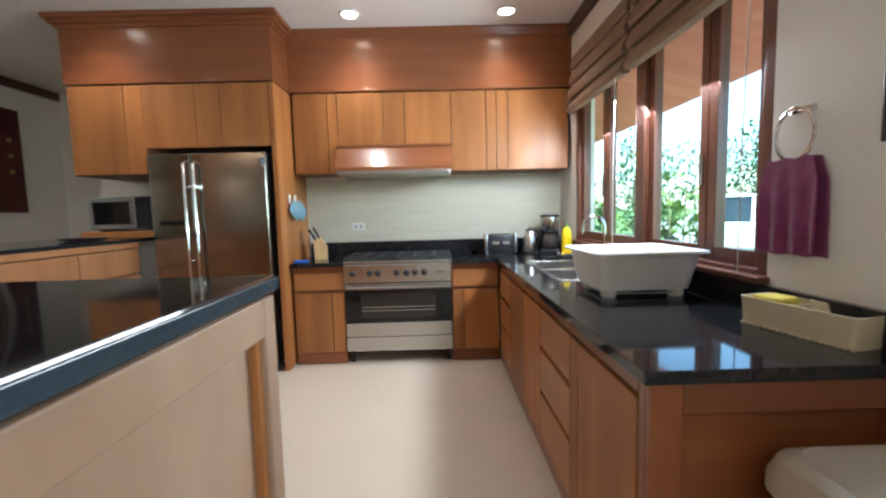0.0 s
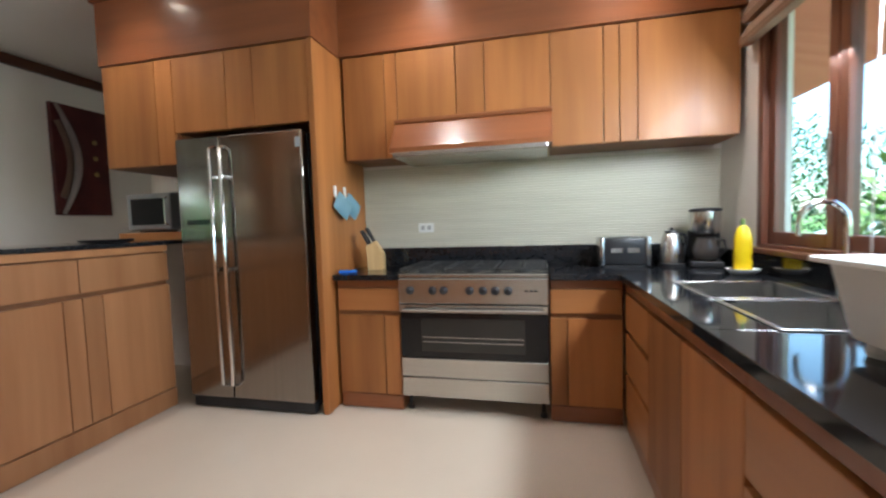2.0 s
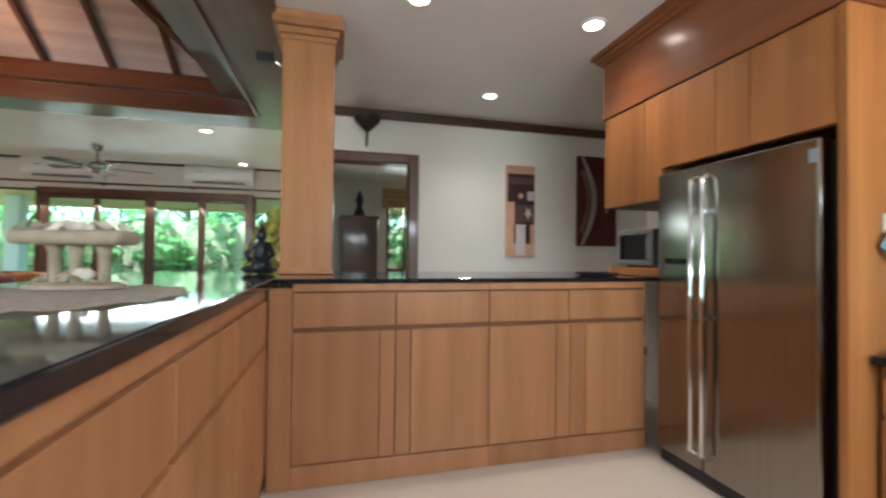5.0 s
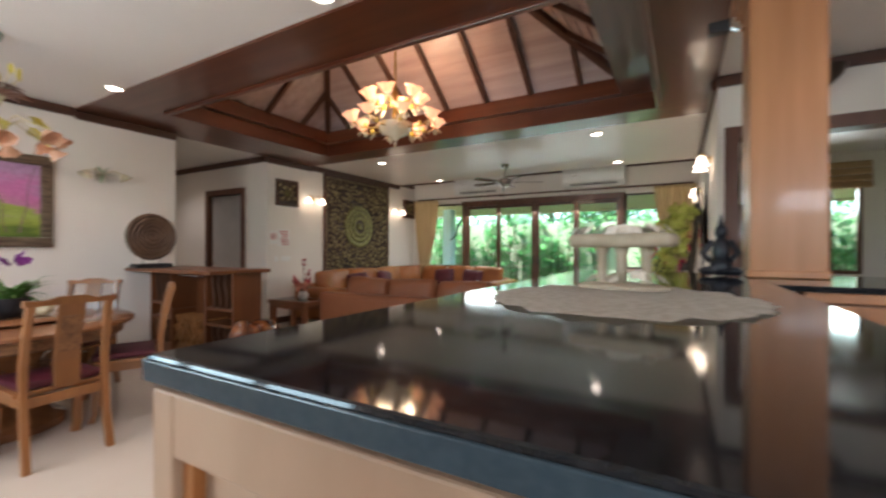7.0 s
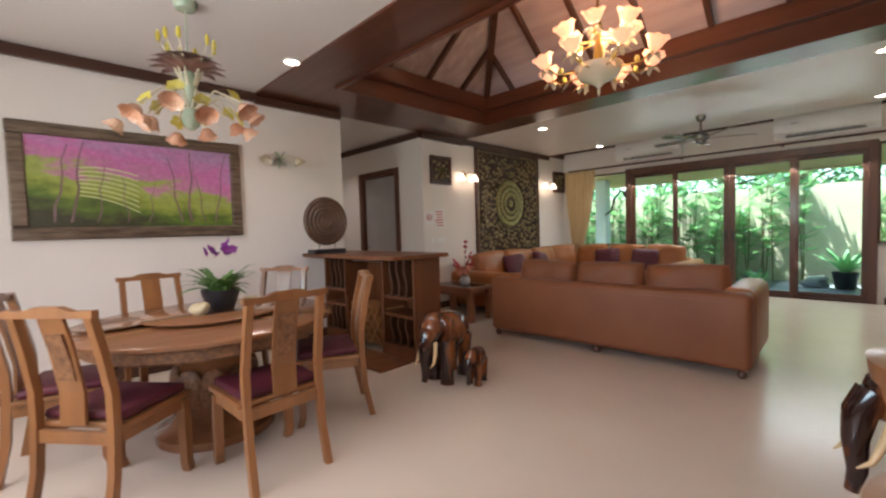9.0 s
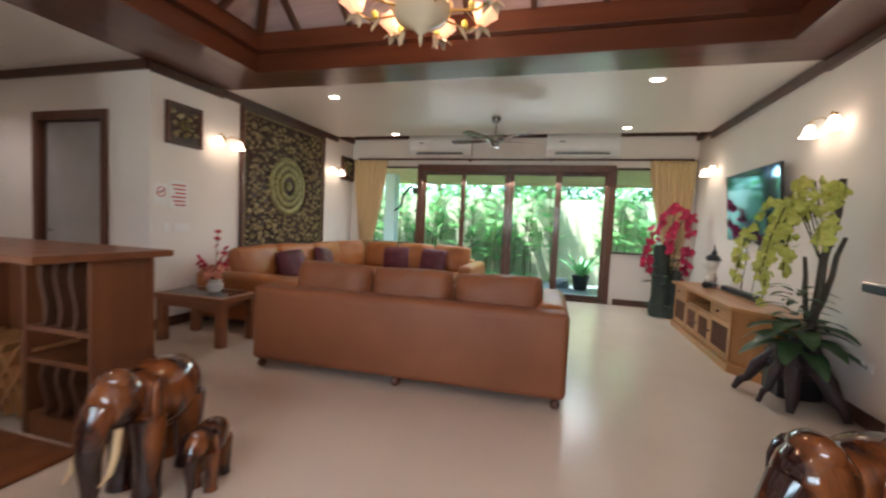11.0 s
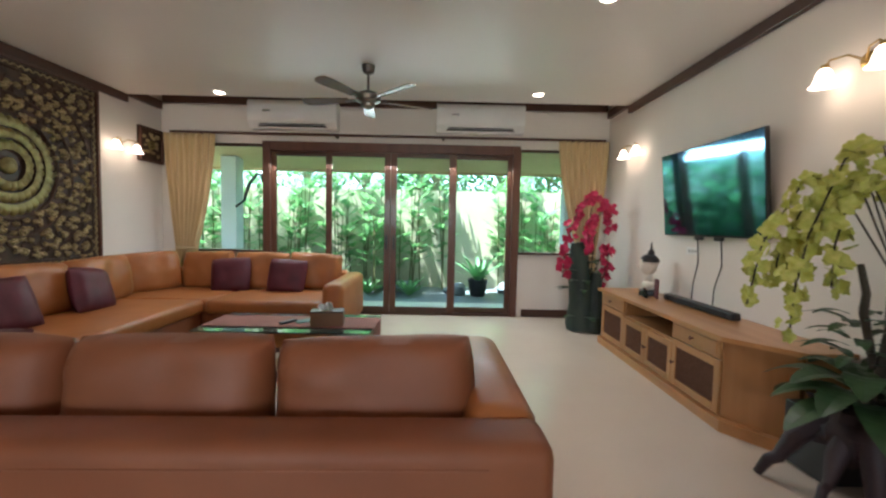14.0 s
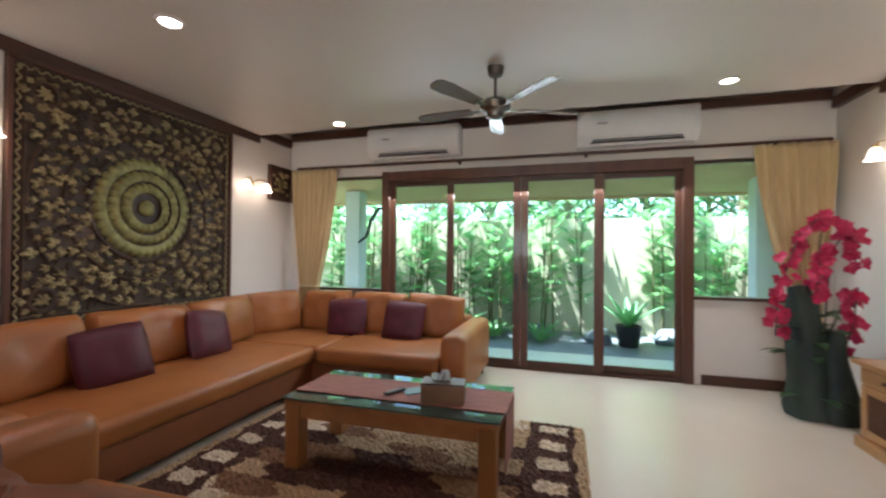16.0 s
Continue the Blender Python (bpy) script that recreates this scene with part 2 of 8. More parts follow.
M_BLACK = surf("black_plastic", (0.014, 0.014, 0.016), (0.022, 0.022, 0.024), 0.38, fine=120, bump=0.04)
M_BLACKGLOSS = surf("black_glass", (0.008, 0.008, 0.009), (0.011, 0.011, 0.012), 0.06, bump=0.0)
M_IRON = surf("cast_iron", (0.02, 0.02, 0.021), (0.035, 0.034, 0.033), 0.55, fine=150, bump=0.15)
M_WHITE = surf("white_plastic", (0.80, 0.80, 0.78), (0.74, 0.74, 0.72), 0.33, fine=120, bump=0.02)
M_CREAMPL = surf("cream_plastic", (0.72, 0.64, 0.45), (0.66, 0.58, 0.40), 0.42, fine=120, bump=0.03)
M_TILE = surf("ribbed_wall_tile", (0.62, 0.59, 0.48), (0.56, 0.53, 0.43), 0.30, scale=(2, 2, 30), fine=90, bump=0.03)
M_BLIND = surf("woven_blind", (0.27, 0.165, 0.105), (0.20, 0.12, 0.075), 0.85, scale=(3, 3, 90), fine=220, bump=0.3)
M_BLINDTAN = surf("tan_blind", (0.52, 0.36, 0.20), (0.45, 0.30, 0.16), 0.85, scale=(3, 3, 60), fine=220, bump=0.2)
M_TOWEL = surf("plum_towel", (0.24, 0.035, 0.13), (0.17, 0.022, 0.09), 0.95, scale=(20, 20, 20), fine=260, bump=0.5, sheen=0.4)
M_GLASS = bpy.data.materials.new("window_glass")
M_GLASS.use_nodes = True
gn, gk = M_GLASS.node_tree.nodes, M_GLASS.node_tree.links
gn.remove(gn["Principled BSDF"])
g_clear, g_gloss, g_fres, g_mix = gn.new("ShaderNodeBsdfTransparent"), gn.new("ShaderNodeBsdfGlossy"), gn.new("ShaderNodeLayerWeight"), gn.new("ShaderNodeMixShader")
g_clear.inputs["Color"].default_value = (0.84, 0.975, 0.98, 1)
g_gloss.inputs["Roughness"].default_value = 0.02
g_fres.inputs["Blend"].default_value = 0.25
g_pow = gn.new("ShaderNodeMath")
g_pow.operation, g_pow.inputs[1].default_value = "MULTIPLY", 0.10
gk.new(g_fres.outputs["Facing"], g_pow.inputs[0])
gk.new(g_pow.outputs["Value"], g_mix.inputs["Fac"])
gk.new(g_clear.outputs["BSDF"], g_mix.inputs[1])
gk.new(g_gloss.outputs["BSDF"], g_mix.inputs[2])
gk.new(g_mix.outputs["Shader"], gn["Material Output"].inputs["Surface"])
M_LAMPGLOW = surf("lamp_glow", (0.9, 0.85, 0.75), rough=0.4, bump=0.0, emit=(1.0, 0.88, 0.72), power=2.5)
M_LAMPRIM = surf("lamp_rim", (0.82, 0.80, 0.76), rough=0.35, bump=0.0)
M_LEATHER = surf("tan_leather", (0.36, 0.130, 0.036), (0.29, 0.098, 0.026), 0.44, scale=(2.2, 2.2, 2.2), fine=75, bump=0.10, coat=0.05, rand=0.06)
# darker, rougher tan for the bases, the hall sofa's back and its cushions
M_LEATHER_BACK = surf("darker_tan_leather", (0.245, 0.085, 0.034), (0.20, 0.065, 0.025), 0.56, scale=(1.8, 1.8, 1.8), fine=70, bump=0.12, rand=0.04)
M_PURPLE = surf("purple_cushion", (0.100, 0.013, 0.024), (0.068, 0.009, 0.017), 0.55, scale=(6, 6, 6), fine=160, bump=0.15, rand=0.08)
M_CONSOLE = wood("honey_teak", (0.44, 0.22, 0.085), (0.34, 0.155, 0.055), "x", 0.33, 0.25, 0.1)
M_CONSOLE_Z = wood("honey_teak_upright", (0.44, 0.22, 0.085), (0.34, 0.155, 0.055), "z", 0.36, 0.2, 0.1)
M_RATTAN = surf("dark_rattan", (0.15, 0.065, 0.032), (0.09, 0.038, 0.020), 0.6, scale=(90, 90, 90), fine=200, bump=0.4)


def glass_pane(name, bm, parent):
    ob = part(name, bm, M_GLASS, parent)
    ob.visible_shadow = False
    return ob


# ---- large structure ----
H = 2.87
structure("floor", box(-9.25, 1.15, -9.0, 5.4, -0.12, 0.0), M_FLOOR, "polished cream floor tiles with very fine joints", "floor")
WIN_K = (1.56, 3.68, 0.99, 2.42)
# the first opening is assumed, cut to let daylight into the dining area
wall("wall_kitchen_window", "x", 1.15, 0.16, -5.3, 4.31, 0, H, [(-3.7, -0.9, 0.9, 2.4), WIN_K], label="pale painted kitchen wall round the garden window")
wall("wall_kitchen_back", "y", 4.15, 0.16, -3.3, 1.15, 0, H)
wall("wall_passage_return", "x", -3.3, 0.16, 4.31, 5.4, 0, H)
wall("wall_passage_end", "y", 5.4, 0.16, -4.75, -3.14, 0, H)
DOOR_B = (1.13, 2.24, 0, 2.34)
wall("wall_passage", "x", -4.72, -0.14, 1.02, 5.4, 0, H, [DOOR_B])
wall("wall_tv", "y", 1.02, 0.14, -9.25, -4.86, 0, H + 0.25)
DOOR_T = (-3.90, -0.25, 0, 2.42)
WIN_L, WIN_R = (-4.95, -3.90, 0.90, 2.42), (-0.25, 0.62, 0.94, 2.42)
wall("wall_terrace", "x", -9.25, -0.16, -5.5, 1.16, 0, H + 0.25, [WIN_L, (-3.90, -0.25, 0.0, 2.42), WIN_R])
wall("wall_carving", "y", -5.35, -0.15, -9.25, -4.8, 0, H + 0.25)
DOOR_C = (-7.05, -6.0, 0, 2.32)
wall("wall_corridor", "x", -4.8, -0.14, -9.0, -5.5, 0, H, [DOOR_C])
wall("wall_dining", "y", -5.2, -0.15, -3.25, 1.15, 0, H)
wall("wall_corridor_side", "x", -3.25, 0.15, -9.0, -5.35, 0, H)
wall("wall_corridor_end", "y", -9.0, -0.15, -6.3, -3.1, 0, H)
wall("wall_corridor_room", "y", -7.6, -0.12, -6.3, -4.94, 0, H)
wall("wall_corridor_room_far", "x", -6.3, -0.12, -7.6, -5.5, 0, H)

bm = box(-2.17, 1.31, -5.35, 4.31, H, H + 0.1)
box(-4.86, -2.17, 1.02, 5.56, H, H + 0.1, bm=bm)
box(-4.94, -3.1, -9.15, -5.351, H, H + 0.1, bm=bm)
box(-6.42, -4.941, -9.15, -5.501, H, H + 0.1, bm=bm)
box(-8.58, -5.75, -5.5, 1.16, H, H + 0.1, bm=bm)
box(-9.41, -8.58, -5.5, 1.16, H + 0.2, H + 0.3, bm=bm)
box(-8.58, -8.53, -5.5, 1.16, H + 0.1, H + 0.2, bm=bm)
structure("ceiling", bm, M_CEIL, "smooth off-white painted ceiling", "ceiling")

# raised roof over the hall: flat wooden band, stepped frame, hipped boarding with rafters
X0, X1, Y0, Y1 = -5.20, -2.75, -4.35, 0.50
bm = box(-5.75, X0, -5.35, 1.02, H - 0.02, H + 0.1)
box(X1, -2.17, -5.35, 1.02, H - 0.02, H + 0.1, bm=bm)
structure("ceiling_band_side", bm, M_BEAM_Y, "red-brown varnished boards round the raised roof", "ceiling")
bm = box(X0, X1, -5.35, Y0, H - 0.02, H + 0.1)
box(X0, X1, Y1, 1.02, H - 0.02, H + 0.1, bm=bm)
structure("ceiling_band_end", bm, M_BEAM_X, "red-brown varnished boards round the raised roof", "ceiling")


def ring(x0, x1, y0, y1, z0, z1, t, name, wide):
    """Four boards on edge round an opening, t thick outward."""
    bm = box(x0 - t, x0, y0 - t, y1 + t, z0, z1, 0.004)
    box(x1, x1 + t, y0 - t, y1 + t, z0, z1, 0.004, bm=bm)
    structure(name + "_side", bm, M_BEAM_Y, wide, "trim")
    bm = box(x0, x1, y0 - t, y0, z0, z1, 0.004)
    box(x0, x1, y1, y1 + t, z0, z1, 0.004, bm=bm)
    structure(name + "_end", bm, M_BEAM_X, wide, "trim")


ring(X0 + 0.006, X1 - 0.006, Y0 + 0.006, Y1 - 0.006, H - 0.05, H + 0.14, 0.05, "trim_roof_lower", "red-brown board round the roof opening")
ring(X0 + 0.10, X1 - 0.10, Y0 + 0.1, Y1 - 0.35, H + 0.141, H + 0.32, 0.42, "trim_roof_upper", "upper red-brown board under the rafters")
RX0, RX1, RY0, RY1, RZ = X0 - 0.05, X1 + 0.05, Y0 - 0.05, Y1 - 0.2, H + 0.26
XM, RISE = (RX0 + RX1) / 2, 0.95
YA, YB = RY0 + 1.25, RY1 - 1.25


def slope(corners, name, n=11):
    """Lapped boards that run level up one slope; corners: the eave's two ends, then the upper end or ends."""
    bm = bmesh.new()
    e0, e1 = Vector(corners[0]), Vector(corners[1])
    u1, u0 = Vector(corners[2]), Vector(corners[-1])
    for i in range(n):
        a, b = i / n, (i + 1) / n - 0.006
        q = [e0.lerp(u0, a), e1.lerp(u1, a), e1.lerp(u1, b), e0.lerp(u0, b)]
        lift = [0.0, 0.0, 0.012, 0.012]
        lo = [bm.verts.new(p + Vector((0, 0, h))) for p, h in zip(q, lift)]
        hi = [bm.verts.new(p + Vector((0, 0, h + 0.03))) for p, h in zip(q, lift)]
        bm.faces.new(lo)
        bm.faces.new(hi[::-1])
        for k in range(4):
            bm.faces.new((lo[k], lo[(k + 1) % 4], hi[(k + 1) % 4], hi[k]))
    return structure(name, bm, M_ROOF, "varnished boarding of the raised hipped roof", "ceiling")


RT = RZ + RISE
slope([(RX0, RY0, RZ), (RX0, RY1, RZ), (XM, YB, RT), (XM, YA, RT)], "ceiling_slope_west")
slope([(RX1, RY0, RZ), (RX1, RY1, RZ), (XM, YB, RT), (XM, YA, RT)], "ceiling_slope_east")
slope([(RX0, RY0, RZ), (RX1, RY0, RZ), (XM, YA, RT)], "ceiling_slope_south")
slope([(RX0, RY1, RZ), (RX1, RY1, RZ), (XM, YB, RT)], "ceiling_slope_north")


def rafter(a, b, w=0.05, h=0.07):
    a, b = Vector(a), Vector(b)
    d = b - a
    side = d.cross(Vector((0, 0, 1))).normalized() * w / 2
    down = Vector((0, 0, -h))
    bm = bmesh.new()
    q = [[bm.verts.new(p + s + k) for s, k in ((side, Vector()), (-side, Vector()), (-side, down), (side, down))] for p in (a, b)]
    for i in range(4):
        bm.faces.new((q[0][i], q[0][(i + 1) % 4], q[1][(i + 1) % 4], q[1][i]))
    bm.faces.new(q[0][::-1])
    bm.faces.new(q[1])
    structure("beam_rafter", bm, M_DARK_X, "dark stained roof rafter", "beam")


for c, e in (((RX0, RY0), (XM, YA)), ((RX1, RY0), (XM, YA)), ((RX0, RY1), (XM, YB)), ((RX1, RY1), (XM, YB))):
    rafter((*c, RZ), (*e, RT), 0.08, 0.09)
rafter((XM, YA, RT), (XM, YB, RT), 0.08, 0.1)
n_raft = 8
for i in range(1, n_raft):
    y = RY0 + (RY1 - RY0) * i / n_raft
    k = min(1.0, (y - RY0) / (YA - RY0), (RY1 - y) / (RY1 - YB))
    for xe in (RX0, RX1):
        rafter((xe, y, RZ), (xe + (XM - xe) * k, y, RZ + RISE * k))
for ye, yt in ((RY0, YA), (RY1, YB)):
    for s in (-0.62, 0.0, 0.62):
        x = XM + s
        k = 1 - abs(s) / (XM - RX0)
        rafter((x, ye, RZ), (x, ye + (yt - ye) * k, RZ + RISE * k))


# cornices and baseboards
def strip(name, x0, x1, y0, y1, z0, z1, label):
    m = M_DARK_X if x1 - x0 > y1 - y0 else M_DARK
    return structure(name, box(x0, x1, y0, y1, z0, z1, 0.006), m, label, "trim")


CT = "dark wood cornice under the ceiling"
strip("trim", -8.57, -5.75, 0.97, 1.015, H - 0.10, H - 0.004, CT)
strip("trim", -5.745, -4.70, 0.97, 1.015, H - 0.12, H - 0.03, CT)
strip("trim", -4.715, -4.67, 1.02, 5.39, H - 0.10, H - 0.004, CT)
strip("trim", -8.57, -5.76, -5.345, -5.30, H - 0.10, H - 0.004, CT)
strip("trim", -5.755, -4.78, -5.345, -5.30, H - 0.12, H - 0.03, CT)
strip("trim", -4.795, -4.75, -8.95, -5.35, H - 0.10, H - 0.004, CT)
strip("trim", -2.16, 1.10, -5.195, -5.15, H - 0.10, H - 0.004, CT)
strip("trim", -3.24, -2.165, -5.195, -5.15, H - 0.12, H - 0.03, CT)
strip("trim", 1.10, 1.145, -5.15, 3.78, H - 0.10, H - 0.004, CT)
strip("trim", -9.24, -9.19, -5.3, 0.97, H + 0.08, H + 0.18, CT)
for y0, y1 in ((-5.345, -5.28), (0.95, 1.015)):
    strip("trim", -9.18, -8.6, y0, y1, H - 0.02, H + 0.09, "short dark wood bracket at the ceiling step")
BT = "dark wood baseboard"
strip("baseboard", -9.2, -4.73, 0.995, 1.017, 0.003, 0.11, BT)
strip("baseboard", -9.245, -9.223, -0.17, 1.0, 0.003, 0.11, BT)
strip("baseboard", -9.2, -4.82, -5.347, -5.325, 0.003, 0.11, BT)
strip("baseboard", -4.797, -4.775, -5.90, -5.36, 0.003, 0.11, BT)
strip("baseboard", -3.24, 1.14, -5.197, -5.175, 0.003, 0.11, BT)
strip("baseboard", -4.717, -4.695, 2.34, 5.39, 0.003, 0.11, BT)
strip("baseboard", 1.125, 1.147, -5.17, 0.95, 0.003, 0.11, BT)


def casing(name, axis, at, a0, a1, z1, w=0.09, depth=0.2, label="dark wood door casing"):
    """A door frame that lines the opening a0..a1 in a wall at `at`."""
    t = thing(name, 0, 0, 0, 0, label, "door frame", kind="structure")
    for nm, p, q, r, s in (("jamb", a0 - 0.06, a0 + w - 0.06, 0.003, z1 + 0.06), ("jamb", a1 - w + 0.06, a1 + 0.06, 0.003, z1 + 0.06), ("head", a0 + w - 0.06, a1 - w + 0.06, z1 - w + 0.06, z1 + 0.06)):
        if axis == "x":
            part(nm, box(at - depth + 0.02, at + 0.02, p, q, r, s, 0.006), M_DARK_Z, t)
        else:
            part(nm, box(p, q, at - 0.02, at + depth - 0.02, r, s, 0.006), M_DARK_Z, t)
    return t


casing("door_bedroom", "x", -4.715, 1.13, 2.24, 2.34, 0.11)
dc = casing("door_corridor", "x", -4.795, -7.05, -6.0, 2.32, 0.10)


# downlights
def downlight(x, y, z=H):
    t = thing("downlight", x, y, z, 0, "white recessed round downlight, lit", "downlight", "ceiling downlights")
    part("rim", tube([(0.072 * math.cos(a), 0.072 * math.sin(a), -0.004) for a in [i * math.pi / 14 for i in range(29)]], 0.013, 8), M_LAMPRIM, t, smooth=True)
    part("lamp", lathe([(0.062, -0.006), (0.062, -0.001)], 20), M_LAMPGLOW, t)
    la = bpy.data.lights.new("downlight_lamp", "SPOT")
    la.energy, la.spot_size, la.spot_blend, la.color, la.shadow_soft_size = 3.2, radians(125), 0.9, (1.0, 0.94, 0.88), 0.06
    new("downlight_lamp", la).matrix_basis = pose(x, y, z - 0.03)


# (-4.0, -7.4) is added fill for the corridor; (0.23, -1.21) assumed from the grid
for x, y in ((-0.71, 3.50), (0.53, 3.50), (-2.58, 3.1), (-2.60, 1.89), (-3.97, 2.87), (-2.03, -1.21), (-2.10, -4.10), (0.23, -4.08), (0.23, -1.21), (-4.0, -7.4), (-6.10, -0.27), (-8.2, -0.25), (-6.22, -4.03), (-8.4, -4.08)):
    downlight(x, y)


# ---- kitchen ----
def front(parent, name, axis, at, a0, a1, z0, z1, material, out=0.018, gap=0.003, label=""):
    """A door or drawer front on the plane `at`; out: proud by that much, its sign the way it faces."""
    lo, hi = sorted((at, at + out))
    if axis == "y":
        bm = box(a0 + gap, a1 - gap, lo, hi, z0 + gap, z1 - gap, 0.0025)
    else:
        bm = box(lo, hi, a0 + gap, a1 - gap, z0 + gap, z1 - gap, 0.0025)
    return part(name, bm, material, parent, label)


def cabinet(name, x0, x1, y0, y1, z0, z1, label, material, group=""):
    t = thing(name, 0, 0, 0, 0, label, "cabinet", group)
    part("body", box(x0, x1, y0, y1, z0, z1), material, t)
    return t


G = "kitchen cabinets"
# teak darkened so that the gaps between the fronts read as shadow
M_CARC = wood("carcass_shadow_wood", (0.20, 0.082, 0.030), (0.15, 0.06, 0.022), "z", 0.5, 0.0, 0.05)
# base units by the cooker
for x0, x1, split in ((-1.30, -0.872, -0.98), (0.052, 0.455, 0.15)):
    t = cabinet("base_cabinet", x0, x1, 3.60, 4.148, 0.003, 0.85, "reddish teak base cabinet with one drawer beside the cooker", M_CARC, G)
    front(t, "plinth", "y", 3.60, x0, x1, 0.003, 0.10, M_TEAK_RED, -0.014)
    front(t, "drawer_front", "y", 3.60, x0, x1, 0.645, 0.80, M_TEAK_X, -0.02, 0.006)
    front(t, "top_rail", "y", 3.60, x0, x1, 0.80, 0.85, M_TEAK_RED, -0.014, 0.002)
    front(t, "door", "y", 3.60, x0, split, 0.10, 0.625, M_TEAK, -0.02)
    front(t, "door", "y", 3.60, split, x1, 0.10, 0.625, M_TEAK, -0.02)
# run under the window
for y0, y1, kind in ((1.11, 1.57, "door"), (1.57, 1.67, "strip"), (1.67, 2.16, "drawers"), (2.16, 2.60, "door"), (2.60, 3.04, "door"), (3.04, 3.53, "drawers")):
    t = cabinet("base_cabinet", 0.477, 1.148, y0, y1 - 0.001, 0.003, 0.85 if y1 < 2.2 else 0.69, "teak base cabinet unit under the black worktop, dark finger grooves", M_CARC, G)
    front(t, "plinth", "x", 0.477, y0, y1, 0.003, 0.09, M_TEAK_RED, -0.014, 0.0005)
    front(t, "top_rail", "x", 0.477, y0, y1, 0.795, 0.85, M_TEAK_RED, -0.018, 0.0005)
    if kind == "drawers":
        for z0, z1 in ((0.09, 0.33), (0.35, 0.565), (0.585, 0.785)):
            front(t, "drawer_front", "x", 0.477, y0, y1, z0, z1, M_TEAK_Y, -0.022)
    else:
        front(t, "door", "x", 0.477, y0, y1, 0.09, 0.785, M_TEAK, -0.022)
t = thing("cabinet_end_panel", 0, 0, 0, 0, "red-brown framed wooden end panel of the worktop run", "panel")
part("panel", box(0.46, 1.148, 1.075, 1.105, 0.003, 0.85), M_TEAK_RED, t)
for nm, a in (("stile", (0.46, 0.545, 1.05, 1.074, 0.003, 0.85)), ("stile", (1.07, 1.148, 1.05, 1.074, 0.003, 0.85)), ("rail", (0.546, 1.069, 1.05, 1.074, 0.76, 0.85)), ("rail", (0.546, 1.069, 1.05, 1.074, 0.003, 0.12))):
    part(nm, box(*a, 0.004), M_TEAK_RED, t)
# worktop with the sink cut out
slabs = [box(0.055, 1.147, 3.53, 4.147, 0.852, 0.888, 0.004)]
for a in ((0.43, 1.147, 1.02, 2.33), (0.43, 1.147, 3.22, 3.5295), (0.43, 0.62, 2.3305, 3.2195), (1.00, 1.147, 2.3305, 3.2195), (0.6205, 0.9995, 2.755, 2.795)):
    slabs.append(box(*a, 0.852, 0.888, 0.0025))
wt = thing("kitchen_worktop", 0, 0, 0, 0, "polished black granite worktop, L-shaped, round the cooker and window", "worktop")
for bm in slabs:
    part("slab", bm, M_GRANITE, wt)
part("slab", box(-1.305, -0.875, 3.53, 4.147, 0.852, 0.888, 0.004), M_GRANITE, wt)
part("upstand", box(-1.30, 1.12, 4.118, 4.147, 0.889, 1.02, 0.003), M_GRANITE, wt)
part("upstand", box(1.118, 1.147, 1.03, 4.117, 0.889, 0.988, 0.003), M_GRANITE, wt)
# sink
sk = thing("kitchen_sink", 0.81, 2.775, 0.888, 0, "brushed steel double-bowl sink set in the worktop", "sink")
for nm, y0, y1 in (("bowl", -0.44, -0.022), ("bowl", 0.022, 0.44)):
    bm = bmesh.new()
    r = bmesh.ops.create_cube(bm, size=1)
    bmesh.ops.scale(bm, vec=(0.375, y1 - y0, 0.17), verts=r["verts"])
    bmesh.ops.translate(bm, vec=(0, (y0 + y1) / 2, -0.083), verts=r["verts"])
    top = [f for f in bm.faces if f.normal.z > 0.9]
    bmesh.ops.delete(bm, geom=top, context="FACES_ONLY")
    bmesh.ops.bevel(bm, geom=[e for e in bm.edges if not e.is_boundary], offset=0.045, segments=4, affect="EDGES")
    part(nm, bm, M_STEEL, sk, smooth=True)
    bm = bmesh.new()
    for a in ((-0.205, -0.186, y0 - 0.012, y1 + 0.012), (0.186, 0.205, y0 - 0.012, y1 + 0.012), (-0.186, 0.186, y0 - 0.012, y0 + 0.004), (-0.186, 0.186, y1 - 0.004, y1 + 0.012)):
        box(*a, 0.0005, 0.005, 0.0015, bm=bm)
    part("rim", bm, M_STEEL, sk)
    part("drain", lathe([(0.04, 0), (0.04, 0.004), (0.02, 0.006)], 20, 0, (y0 + y1) / 2, -0.166), M_CHROME, sk)
fc = thing("kitchen_tap", 1.07, 2.86, 0.888, 0, "chrome swan-neck kitchen tap behind the sink", "tap")
part("base", lathe([(0.028, 0), (0.028, 0.012), (0.016, 0.03), (0.014, 0.05)], 16), M_CHROME, fc, smooth=True)
pts = [(0, 0, 0.04), (0, 0, 0.24)] + [(-0.075 + 0.075 * math.cos(a), 0, 0.27 + 0.075 * math.sin(a)) for a in [i * math.pi / 8 for i in range(9)]] + [(-0.15, 0, 0.22)]
part("spout", tube(pts, 0.011, 10), M_CHROME, fc, smooth=True)
part("lever", tube([(0, 0.02, 0.05), (0.0, 0.07, 0.075)], [0.007, 0.005], 8), M_CHROME, fc, smooth=True)

